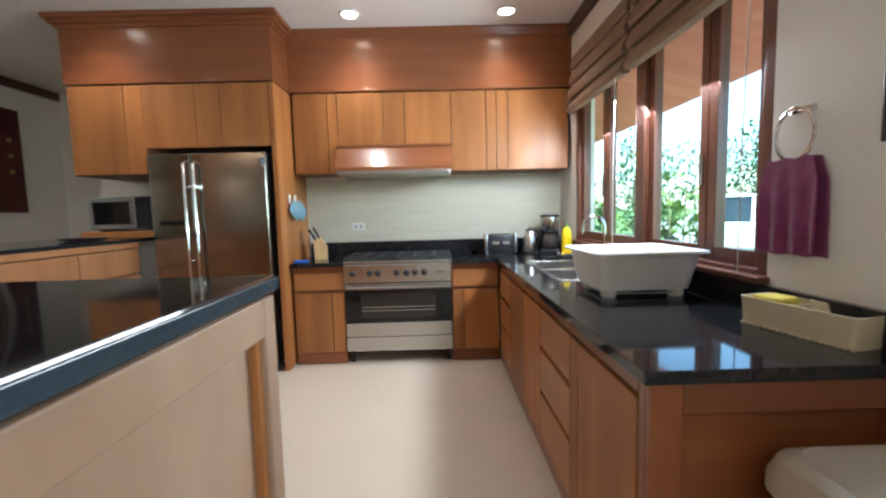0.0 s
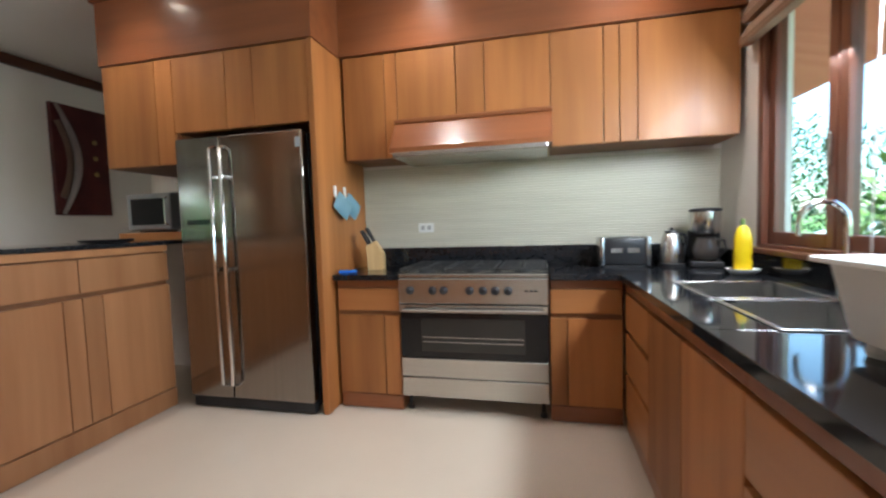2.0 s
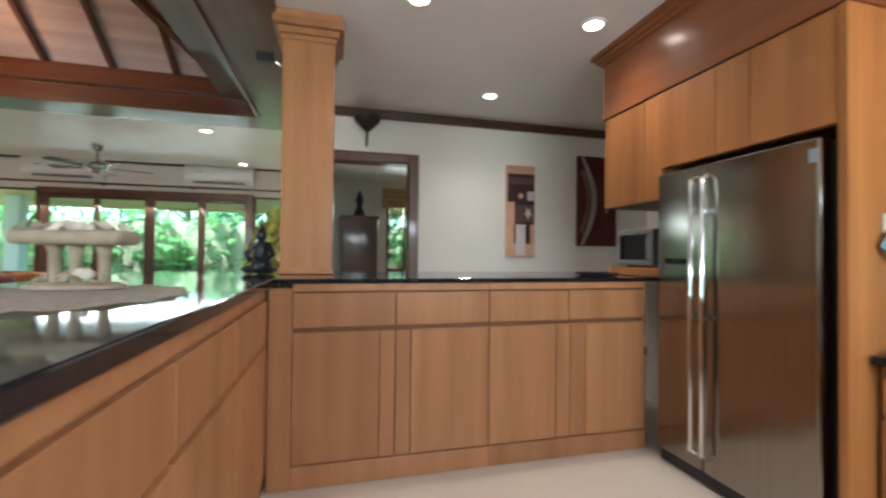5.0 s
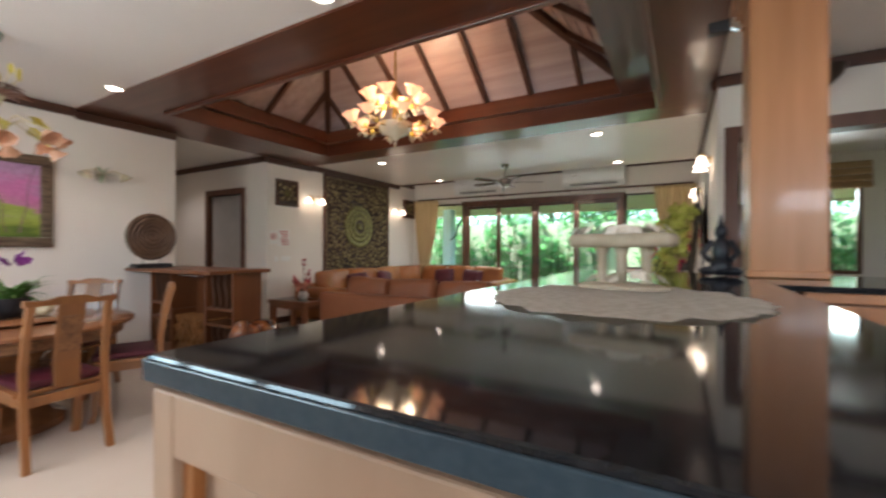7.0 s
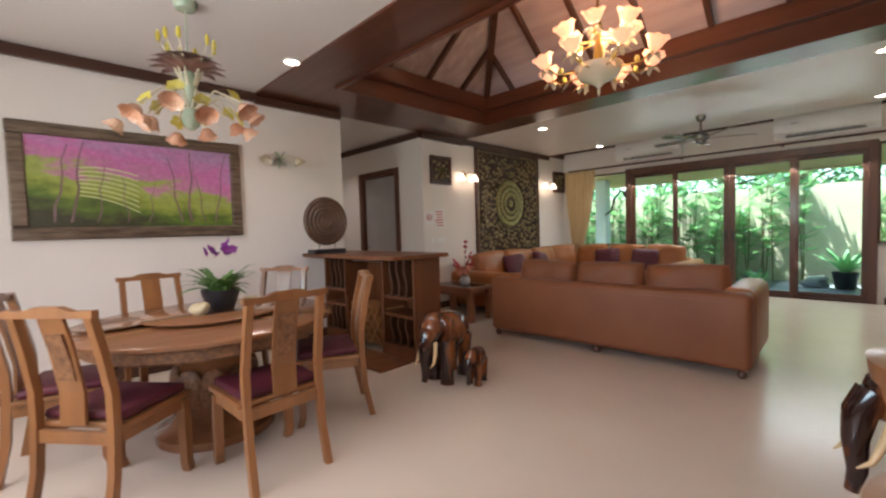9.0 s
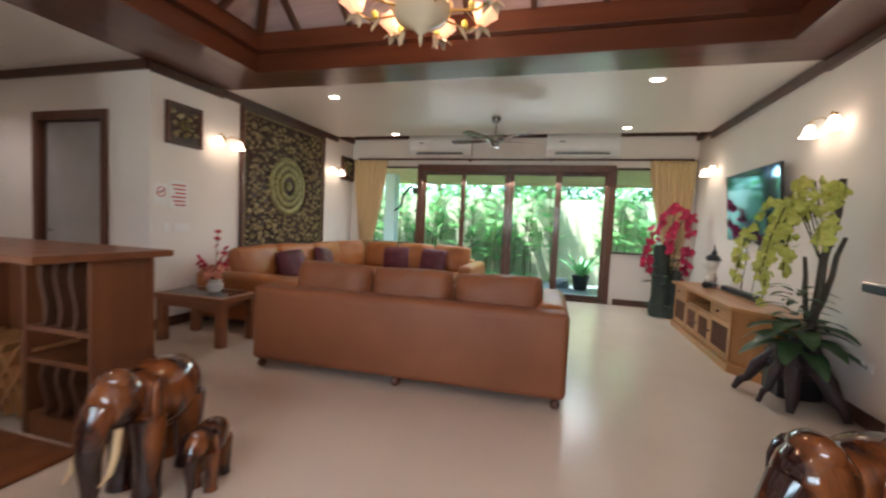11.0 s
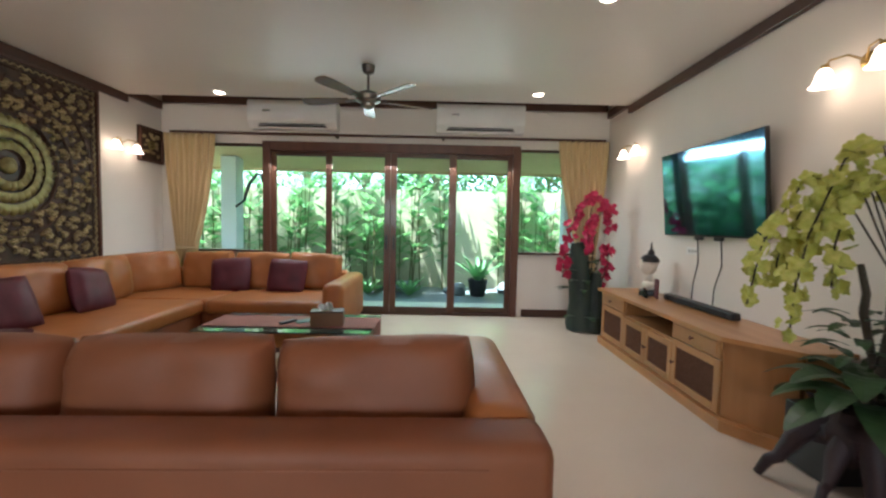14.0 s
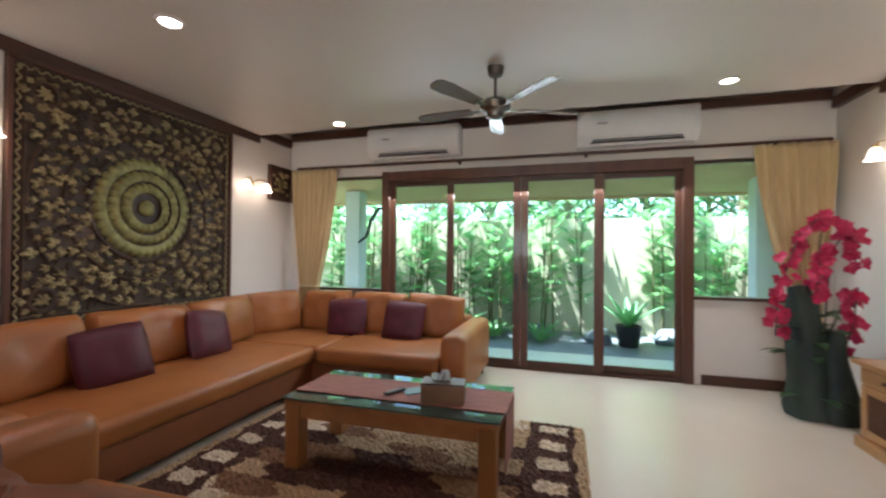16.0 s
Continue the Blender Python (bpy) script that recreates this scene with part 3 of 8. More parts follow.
# upper cabinets
edges = [-1.30, -1.0, -0.915, -0.51, -0.325, 0.08, 0.39, 0.48, 0.58, 1.118]
for name, a, b, z0, doors in (("wall_cabinet", 0, 2, 1.65, 2), ("wall_cabinet", 2, 5, 1.895, 3), ("wall_cabinet", 5, 9, 1.65, 4)):
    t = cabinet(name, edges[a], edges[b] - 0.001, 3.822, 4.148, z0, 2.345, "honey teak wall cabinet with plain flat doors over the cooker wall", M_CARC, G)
    for i in range(a, b):
        front(t, "door", "y", 3.822, edges[i], edges[i + 1], z0, 2.345, M_TEAK, -0.022, 0.0025)
sf = thing("cabinet_soffit", 0, 0, 0, 0, "red-brown wooden soffit with cornice above wall cabinets", "soffit")
part("board", box(-1.32, 1.147, 3.802, 4.148, 2.352, 2.82), M_TEAK_RED, sf)
part("moulding", box(-1.32, 1.147, 3.79, 3.8015, 2.352, 2.375, 0.003), M_TEAK_RED, sf)
part("cornice", prism([(0, 0), (-0.05, 0.045), (-0.05, 0.06), (0, 0.06)], 2.467, Matrix.Translation((-1.32, 3.801, 2.808)) @ Matrix(((0, 1, 0, 0), (1, 0, 0, 0), (0, 0, 1, 0), (0, 0, 0, 1)))), M_TEAK_RED, sf)
# tall unit round the fridge
tl = thing("fridge_surround_cabinet", 0, 0, 0, 0, "teak cabinet over the fridge with tall side panel and cornice", "cabinet", G)
part("body", box(-2.94, -2.335, 3.47, 4.148, 1.65, 2.345), M_CARC, tl)
part("body", box(-2.334, -1.362, 3.47, 4.148, 1.85, 2.345), M_CARC, tl)
for a, b, z0 in ((-2.94, -2.50, 1.65), (-2.50, -2.36, 1.65), (-2.36, -1.95, 1.85), (-1.95, -1.75, 1.85), (-1.75, -1.362, 1.85)):
    front(tl, "door", "y", 3.47, a, b, z0, 2.345, M_TEAK, -0.022, 0.0025)
part("side_panel", box(-1.36, -1.322, 3.44, 4.148, 0.003, 2.345, 0.003), M_TEAK, tl)
part("soffit", box(-2.95, -1.322, 3.44, 4.148, 2.352, 2.82), M_TEAK_RED, tl)
bm = bmesh.new()
for k, (o, z0, z1) in enumerate(((0.02, 2.775, 2.80), (0.045, 2.8005, 2.83), (0.07, 2.8305, 2.868))):
    box(-2.95 - o, -1.322 + (o if k < 3 else 0), 3.44 - o, 3.80, z0, z1, 0.003, bm=bm)
    box(-2.95 - o, -2.88, 3.8005, 4.148, z0, z1, 0.003, bm=bm)
part("cornice", bm, M_TEAK_RED, tl)

# cooker hood
hd = thing("cooker_hood", 0, 0, 0, 0, "wood-fronted sloping cooker hood with steel underside", "cooker hood")
prof = [(3.80, 1.885), (3.79, 1.885), (3.64, 1.685), (3.64, 1.655), (3.80, 1.655)]
part("canopy", prism([(y, z) for y, z in prof], 1.01, Matrix(((0, 1, 0, -0.925), (1, 0, 0, 0), (0, 0, 1, 0), (0, 0, 0, 1)))), M_TEAK_RED, hd)
part("moulding", box(-0.93, 0.09, 3.765, 3.7985, 1.868, 1.893, 0.004), M_TEAK_RED, hd)
part("underside", box(-0.90, 0.06, 3.62, 4.10, 1.622, 1.654, 0.006), M_STEEL, hd)

# cooker
ck = thing("range_cooker", -0.41, 3.85, 0.003, 0, "wide stainless steel gas range cooker with black oven door", "cooker")
part("body", box(-0.455, 0.455, -0.25, 0.29, 0.10, 0.86), M_STEEL, ck)
part("hob", box(-0.46, 0.46, -0.29, 0.29, 0.8605, 0.885, 0.006), M_STEEL, ck)
part("control_panel", box(-0.46, 0.46, -0.30, -0.251, 0.70, 0.86, 0.008), M_STEEL, ck)
for x in (-0.38, -0.235, -0.165, -0.005, 0.075, 0.15, 0.225):
    k = part("knob", lathe([(0.026, 0), (0.026, 0.006), (0.019, 0.01), (0.017, 0.032), (0.014, 0.035)], 16), M_BLACK, ck, smooth=True)
    k.matrix_basis = pose(x, -0.3005, 0.785, 90, 0, 0)
for x in (0.33, 0.36, 0.385):
    part("button", box(x - 0.008, x + 0.008, -0.306, -0.3005, 0.78, 0.79, 0.001), M_BLACK, ck)
dr = part("oven_door", box(-0.455, 0.455, -0.285, -0.251, 0.36, 0.695, 0.006), M_BLACKGLOSS, ck, "black glass oven door")
part("door_band", box(-0.455, 0.455, -0.289, -0.2855, 0.645, 0.692, 0.002), M_STEEL, dr)
part("window", box(-0.32, 0.32, -0.2875, -0.2855, 0.40, 0.61, 0.001), surf("oven_glass", (0.03, 0.027, 0.024), rough=0.05, bump=0.0), dr)
for z in (0.46, 0.49):
    part("oven_rack", tube([(-0.31, -0.2885, z), (0.31, -0.2885, z)], 0.0025, 6), M_STEEL, dr)
hb = tube([(-0.42, -0.29, 0.665), (-0.42, -0.325, 0.668), (0.42, -0.325, 0.668), (0.42, -0.29, 0.665)], 0.009, 8)
part("handle", hb, M_STEEL, dr, smooth=True)
for z0, z1 in ((0.235, 0.355), (0.105, 0.23)):
    part("drawer_front", box(-0.455, 0.455, -0.285, -0.251, z0, z1, 0.006), M_STEEL, ck)
for x in (-0.42, 0.42):
    for y in (-0.22, 0.25):
        part("foot", lathe([(0.022, 0), (0.022, 0.015), (0.014, 0.02), (0.014, 0.1)], 12, x, y), M_BLACK, ck)
for x in (-0.31, 0.0, 0.31):
    for y in (-0.14, 0.13):
        b = part("burner", lathe([(0.05, 0.0), (0.05, 0.01), (0.032, 0.012), (0.032, 0.022), (0.02, 0.024)], 18, x, y, 0.886), M_IRON, ck, smooth=True)
    for y in (-0.26, -0.14, -0.005, 0.13, 0.26):
        part("grate_bar", box(x - 0.145, x + 0.145, y - 0.005, y + 0.005, 0.905, 0.917, 0.002), M_IRON, ck)
    for xx in (x - 0.14, x, x + 0.14):
        part("grate_bar", box(xx - 0.005, xx + 0.005, -0.265, 0.265, 0.904, 0.916, 0.002), M_IRON, ck)
    for xx in (x - 0.14, x + 0.14):
        for y in (-0.26, 0.26):
            part("grate_foot", box(xx - 0.006, xx + 0.006, y - 0.006, y + 0.006, 0.885, 0.906), M_IRON, ck)

# fridge
fr = thing("fridge_freezer", -1.865, 3.75, 0.003, 0, "tall stainless steel side-by-side fridge with long bar handles", "fridge")
part("body", box(-0.455, 0.455, -0.27, 0.36, 0.03, 1.78, 0.006), M_BLACK, fr)
part("plinth", box(-0.455, 0.455, -0.325, -0.271, 0.005, 0.075, 0.006), M_BLACK, fr)
for nm, x0, x1, hx in (("freezer_door", -0.462, -0.128, -0.16), ("fridge_door", -0.122, 0.462, -0.085)):
    d = part(nm, box(x0, x1, -0.345, -0.271, 0.08, 1.80, 0.012), M_FRIDGE, fr)
    part("handle", tube([(hx, -0.346, 1.73), (hx, -0.392, 1.71), (hx, -0.395, 0.95), (hx, -0.392, 0.19), (hx, -0.346, 0.17)], 0.013, 10), M_CHROME, d, smooth=True)
    part("handle_bracket", box(hx - 0.014, hx + 0.014, -0.39, -0.346, 0.93, 0.955, 0.004), M_CHROME, d)
    part("handle_bracket", box(hx - 0.014, hx + 0.014, -0.39, -0.346, 1.52, 1.545, 0.004), M_CHROME, d)
    if nm == "freezer_door":
        part("dispenser", box(-0.40, -0.20, -0.3475, -0.3455, 1.235, 1.27, 0.001), M_BLACKGLOSS, d)
part("side_trim", box(0.456, 0.4615, -0.268, 0.3, 0.08, 1.79, 0.002), M_BLACK, fr)
part("energy_label", box(0.42, 0.455, -0.3475, -0.3455, 1.69, 1.75, 0.0005), surf("blue_grey_label", (0.28, 0.33, 0.38), rough=0.4, bump=0.0), fr)

# ribbed splashback
bm = bmesh.new()
n_rib = 34
for i in range(n_rib):
    z0 = 1.022 + 0.605 * i / n_rib
    box(-1.318, 1.147, 4.137, 4.149, z0, z0 + 0.605 / n_rib - 0.0025, 0.0018, bm=bm)
tagged(structure("trim_splashback", bm, M_TILE, "pale ribbed ceramic splashback tiles behind the cooker", "tiles"), kind="structure")


M_OUT = surf("outlet_grey", (0.45, 0.45, 0.44), rough=0.5, bump=0.0)


def socket(x, y, z, rz, name="wall_socket", w=0.12, holes=2):
    t = thing(name, x, y, z, rz, "white plastic wall socket plate", "socket", "wall sockets")
    part("plate", box(-w / 2, w / 2, -0.009, -0.001, -0.036, 0.036, 0.003), M_WHITE, t)
    for i in range(holes):
        xx = (i - (holes - 1) / 2) * 0.05
        part("outlet", box(xx - 0.014, xx + 0.014, -0.0105, -0.0092, -0.016, 0.016, 0.0005), M_OUT, t)


socket(-0.83, 4.136, 1.17, 0)

# window over the worktop
kw = thing("window_1", 0, 0, 0, 0, "red-brown wooden casement window to the garden", "window", kind="structure")
y0, y1, z0, z1 = WIN_K
XW = 1.20
M_WF = wood("window_frame_wood", (0.165, 0.058, 0.034), (0.115, 0.040, 0.024), "z", 0.36, 0.2, 0.05)
for nm, a in (("frame", (y0, y0 + 0.05, z0, z1)), ("frame", (y1 - 0.05, y1, z0, z1)), ("frame", (y0 + 0.0505, y1 - 0.0505, z1 - 0.05, z1)), ("frame", (y0 + 0.0505, y1 - 0.0505, z0, z0 + 0.045)), ("mullion", (2.50, 2.60, z0 + 0.0455, z1 - 0.0505))):
    part(nm, box(XW - 0.05, XW + 0.06, *a, 0.004), M_WF, kw)
for a0, a1 in ((y0 + 0.052, 1.96), (1.97, 2.498), (2.602, 3.11), (3.12, y1 - 0.052)):
    s = part("sash", box(XW - 0.02, XW + 0.03, a0, a0 + 0.055, z0 + 0.048, z1 - 0.053, 0.003), M_WF, kw)
    part("stile", box(XW - 0.02, XW + 0.03, a1 - 0.055, a1, z0 + 0.048, z1 - 0.053, 0.003), M_WF, s)
    part("rail", box(XW - 0.02, XW + 0.03, a0 + 0.0555, a1 - 0.0555, z0 + 0.048, z0 + 0.11, 0.003), M_WF, s)
    part("rail", box(XW - 0.02, XW + 0.03, a0 + 0.0555, a1 - 0.0555, z1 - 0.11, z1 - 0.053, 0.003), M_WF, s)
    glass_pane("pane", box(XW + 0.002, XW + 0.006, a0 + 0.0558, a1 - 0.0558, z0 + 0.111, z1 - 0.111), s)
part("window_sill", box(1.10, 1.149, y0 - 0.02, y1 + 0.02, z0 + 0.0, z0 + 0.028, 0.006), M_WF, kw)
for y in (1.97, 3.12):
    hnd = part("window_handle", box(XW - 0.035, XW - 0.0205, y + 0.015, y + 0.04, 1.38, 1.52, 0.004), M_STEEL, kw)


def roman_blind(name, axis, at, a0, a1, ztop, zbot, material, face, label):
    """A drawn-up fabric blind in soft folds; face: the way it faces."""
    t = thing(name, 0, 0, 0, 0, label, "blind", "roman blinds")
    n, hgt = 4, ztop - zbot
    for i in range(n):
        d0, zz = 0.03 + 0.012 * i, ztop - hgt * i / n
        prof = [(0.006, zz), (0.02 + 0.004 * i, zz - 0.01), (d0 + 0.01, zz - hgt / n * 0.75), (d0, zz - hgt / n * 1.0), (0.010, zz - hgt / n * 0.96)]
        bm = bmesh.new()
        vs = [[bm.verts.new((at + face * d, a, z) if axis == "x" else (a, at + face * d, z)) for d, z in prof] for a in (a0, a1)]
        m = len(prof)
        for k in range(m):
            bm.faces.new((vs[0][k], vs[0][(k + 1) % m], vs[1][(k + 1) % m], vs[1][k]))
        bm.faces.new(vs[0][::-1])
        bm.faces.new(vs[1])
        part("fold", bm, material, t)
    return t


for a0, a1 in ((2.66, 3.72), (1.51, 2.60)):
    rb = roman_blind("roman_blind", "x", 1.145, a0, a1, 2.58, 2.10, M_BLIND, -1, "brown woven roman blind drawn up above the window")
    part("cord", tube([(1.09, a0 + 0.1, 2.1), (1.085, a0 + 0.11, 1.5), (1.09, a0 + 0.12, 1.03)], 0.0025, 6), M_WHITE, rb)
    bm = bmesh.new()
    for i in range(26):
        box(1.088, 1.094, a0 + 0.05 + (a1 - a0 - 0.1) * i / 26, a0 + 0.05 + (a1 - a0 - 0.1) * (i + 0.45) / 26, 2.125, 2.137, bm=bm)
    part("braid", bm, M_CREAMPL, rb)

# towel ring and towel, picture
tw_ring = thing("towel_ring", 1.148, 1.43, 1.585, 0, "chrome wall towel ring", "towel ring")
part("mount", box(-0.02, 0.0, -0.05, 0.05, -0.01, 0.012, 0.004), M_CHROME, tw_ring)
part("ring", tube([(-0.03, 0.075 * math.sin(a), -0.078 + 0.085 * math.cos(a)) for a in [i * math.pi / 12 for i in range(25)]], 0.006, 8), M_CHROME, tw_ring, smooth=True)
bm = bmesh.new()
cols, rows = 14, 16
for s in (-1, 1):
    g = [[bm.verts.new((-0.032 + s * 0.016 + 0.012 * math.sin(j * 1.3 + s) * (i / rows), (-0.085 - 0.025 * min(1, i / 4) + (0.17 + 0.05 * min(1, i / 4)) * j / cols), 0.0 - 0.31 * i / rows - (0.01 if s > 0 else 0) * (i / rows) + 0.004 * math.sin(j))) for j in range(cols + 1)] for i in range(rows + 1)]
    for i in range(rows):
        for j in range(cols):
            bm.faces.new((g[i][j], g[i][j + 1], g[i + 1][j + 1], g[i + 1][j]))
bmesh.ops.translate(bm, vec=(0, 0, -0.155), verts=bm.verts)
bmesh.ops.solidify(bm, geom=list(bm.faces), thickness=0.006)
tw = tagged(part("hand_towel", bm, M_TOWEL, smooth=True), "plum terry hand towel hanging from the ring", "towel")
tw.matrix_basis = pose(1.148, 1.43, 1.585)
pf = thing("small_picture", 1.148, 1.02, 1.60, 0, "small dark framed picture on the kitchen wall", "picture")
part("frame", box(-0.022, 0.0, -0.15, 0.15, -0.16, 0.16, 0.004), M_BLACK, pf)
part("print", box(-0.0245, -0.0225, -0.12, 0.12, -0.13, 0.13), surf("dark_print", (0.05, 0.045, 0.04), (0.16, 0.13, 0.1), 0.5, scale=(12, 12, 12)), pf)

# things on the worktop
ZT = 0.889
db = thing("dish_drainer", 0.845, 2.0, ZT, 0, "large white plastic dish drainer tub on feet", "dish drainer")
bm = bmesh.new()
ro = [(0.20, 0.17, 0.035), (0.205, 0.175, 0.055), (0.225, 0.205, 0.19), (0.25, 0.235, 0.195), (0.25, 0.235, 0.205), (0.222, 0.205, 0.2), (0.197, 0.167, 0.06), (0.0, 0.0, 0.055)]


def rrect(bm, hx, hy, z, n=6, r=0.05):
    pts = []
    for cx, cy, a0 in ((hx - r, hy - r, 0), (-hx + r, hy - r, 90), (-hx + r, -hy + r, 180), (hx - r, -hy + r, 270)):
        for i in range(n + 1):
            a = radians(a0 + 90 * i / n)
            pts.append(bm.verts.new((cx + r * math.cos(a), cy + r * math.sin(a), z)))
    return pts


def loft(rings, bm, cap0=True, cap1=True):
    for a, b in zip(rings, rings[1:]):
        for i in range(len(a)):
            bm.faces.new((a[i], a[(i + 1) % len(a)], b[(i + 1) % len(a)], b[i]))
    if cap0:
        bm.faces.new(rings[0][::-1])
    if cap1:
        bm.faces.new(rings[-1])
    return bm


loft([rrect(bm, hx, hy, z) for hx, hy, z in ro[:-1]], bm)
part("tub", bm, M_WHITE, db, smooth=True)
for x in (-0.15, 0.15):
    for y in (-0.12, 0.12):
        part("foot", lathe([(0.03, 0.0), (0.034, 0.012), (0.028, 0.036)], 14, x, y), M_WHITE, db)
part("tray", box(-0.17, 0.17, -0.14, 0.14, 0.012, 0.02, 0.003), surf("clear_tray", (0.5, 0.62, 0.62), rough=0.2, bump=0.0), db)
cb = thing("plastic_caddy", 1.055, 1.28, ZT, 12, "cream plastic caddy with sponges inside", "caddy")
bm = bmesh.new()
loft([rrect(bm, hx, hy, z, 4, 0.02) for hx, hy, z in ((0.062, 0.165, 0.002), (0.066, 0.17, 0.085), (0.068, 0.172, 0.09), (0.062, 0.166, 0.09), (0.056, 0.158, 0.012))], bm)
part("box", bm, M_CREAMPL, cb, smooth=True)
bm = bmesh.new()
for i in range(22):
    box(-0.069, 0.069, -0.165 + 0.015 * i, -0.157 + 0.015 * i, 0.0, 0.006, bm=bm)
part("ribbed_foot", bm, M_CREAMPL, cb)
part("divider", box(-0.056, 0.056, 0.03, 0.036, 0.013, 0.08), M_CREAMPL, cb)
part("sponge", box(-0.045, 0.045, 0.05, 0.14, 0.0125, 0.098, 0.01), surf("yellow_sponge", (0.72, 0.6, 0.12), rough=0.9, fine=150, bump=0.6), cb)
yb = thing("washing_up_bottle", 1.01, 3.50, ZT, 0, "bright yellow washing-up liquid bottle in a white dish", "bottle")
part("dish", lathe([(0.04, 0), (0.07, 0.02), (0.075, 0.03), (0.065, 0.03), (0.035, 0.012)], 20), M_WHITE, yb, smooth=True)
part("bottle", lathe([(0.038, 0.014), (0.042, 0.03), (0.042, 0.16), (0.038, 0.2), (0.028, 0.235), (0.014, 0.25)], 20, squash=0.7), surf("yellow_plastic", (0.80, 0.55, 0.01), rough=0.3, bump=0.0), yb, smooth=True)
part("cap", lathe([(0.011, 0.25), (0.011, 0.27), (0.006, 0.285)], 12), surf("green_cap", (0.1, 0.2, 0.05), rough=0.4, bump=0.0), yb)
to = thing("toaster", 0.52, 3.95, ZT, 0, "black and steel two-slot toaster on the worktop", "toaster")
part("body", box(-0.125, 0.125, -0.08, 0.08, 0.012, 0.185, 0.02), M_BLACK, to, smooth=True)
for x in (-0.135, 0.135):
    part("end_cap", box(x - 0.016, x + 0.016, -0.085, 0.085, 0.008, 0.19, 0.012), M_STEEL, to, smooth=True)
for y in (-0.03, 0.03):
    part("slot", box(-0.1, 0.1, y - 0.013, y + 0.013, 0.1855, 0.188), M_STEEL, to)
for x in (-0.05, 0.05):
    part("panel", box(x - 0.035, x + 0.035, -0.0835, -0.0815, 0.09, 0.12), M_STEEL, to)
part("foot_rail", box(-0.12, 0.12, -0.07, 0.07, 0.0, 0.0115), M_BLACK, to)
ke = thing("kettle", 0.80, 3.93, ZT, 20, "small brushed steel electric kettle", "kettle")
part("base", lathe([(0.075, 0), (0.075, 0.015), (0.07, 0.018)], 20), M_BLACK, ke)
part("body", lathe([(0.07, 0.019), (0.072, 0.04), (0.06, 0.15), (0.045, 0.2), (0.04, 0.205)], 22), M_STEEL, ke, smooth=True)
part("lid", lathe([(0.04, 0.206), (0.036, 0.218), (0.012, 0.224), (0.01, 0.238)], 18), M_BLACK, ke, smooth=True)
part("handle", tube([(0.045, 0, 0.2), (0.09, 0, 0.19), (0.1, 0, 0.13), (0.075, 0, 0.05)], 0.01, 8), M_BLACK, ke, smooth=True)
cm = thing("coffee_maker", 0.985, 3.93, ZT, -12, "black and steel filter coffee maker with glass jug", "coffee maker")
part("base", box(-0.085, 0.085, -0.11, 0.1, 0, 0.035, 0.008), M_BLACK, cm)
part("tower", box(-0.085, 0.085, 0.03, 0.1, 0.036, 0.22, 0.008), M_BLACK, cm)
part("basket", lathe([(0.06, 0.195), (0.082, 0.22), (0.086, 0.32), (0.084, 0.33)], 24, 0, -0.01), M_STEEL, cm, smooth=True)
part("lid", lathe([(0.088, 0.3305), (0.088, 0.345), (0.07, 0.352)], 24, 0, -0.01), M_BLACK, cm, smooth=True)
part("jug", lathe([(0.055, 0.037), (0.07, 0.06), (0.072, 0.11), (0.05, 0.16), (0.052, 0.175)], 22, 0, -0.035), surf("jug_glass", (0.06, 0.05, 0.045), rough=0.05, bump=0.0), cm, smooth=True)
part("jug_handle", tube([(0.05, -0.07, 0.165), (0.085, -0.1, 0.16), (0.09, -0.105, 0.1), (0.06, -0.08, 0.07)], 0.008, 8), M_BLACK, cm, smooth=True)
kb = thing("knife_block", -1.13, 3.86, ZT, 10, "pale wooden knife block with black-handled knives", "knife block")
part("block", prism([(-0.05, 0.0), (0.055, 0.0), (0.055, 0.11), (0.0, 0.2), (-0.06, 0.165)], 0.1, Matrix.Translation((0, -0.05, 0))), surf("beech_block", (0.62, 0.42, 0.2), (0.53, 0.34, 0.15), 0.45, scale=(20, 20, 2)), kb)
for x, y, r in ((-0.035, -0.03, -28), (-0.035, 0.0, -28), (-0.035, 0.03, -28), (0.0, -0.02, -28), (0.0, 0.02, -28)):
    k = part("knife_handle", box(-0.009, 0.009, -0.007, 0.007, 0.0, 0.11, 0.004), M_BLACK, kb)
    k.matrix_basis = pose(x - 0.01, y, 0.178 + (x + 0.035) * 0.5, 0, r, 0)
bl = thing("lid_blue", -1.24, 3.63, ZT, 20, "small blue plastic clip lying on the worktop", "clip")
part("clip", box(-0.06, 0.06, -0.018, 0.018, 0.0, 0.02, 0.006), surf("blue_plastic", (0.02, 0.16, 0.62), rough=0.35, bump=0.0), bl)
M_MITT = surf("grey_blue_silicone", (0.17, 0.30, 0.36), (0.13, 0.25, 0.31), 0.6, fine=80, bump=0.1)
for y in (3.64, 3.78):
    mt = thing("pot_holder", -1.321, y, 1.40, 0, "grey-blue pot holder hanging from a white hook", "pot holder", "pot holders")
    part("hook", box(0.001, 0.016, -0.012, 0.012, -0.01, 0.07, 0.005), M_WHITE, mt)
    bm = cushion(0.17, 0.13, 0.03, n=6)
    mm = part("pad", bm, M_MITT, mt, smooth=True)
    mm.matrix_basis = pose(0.045, 0.035, -0.065, 90, 35, 80)

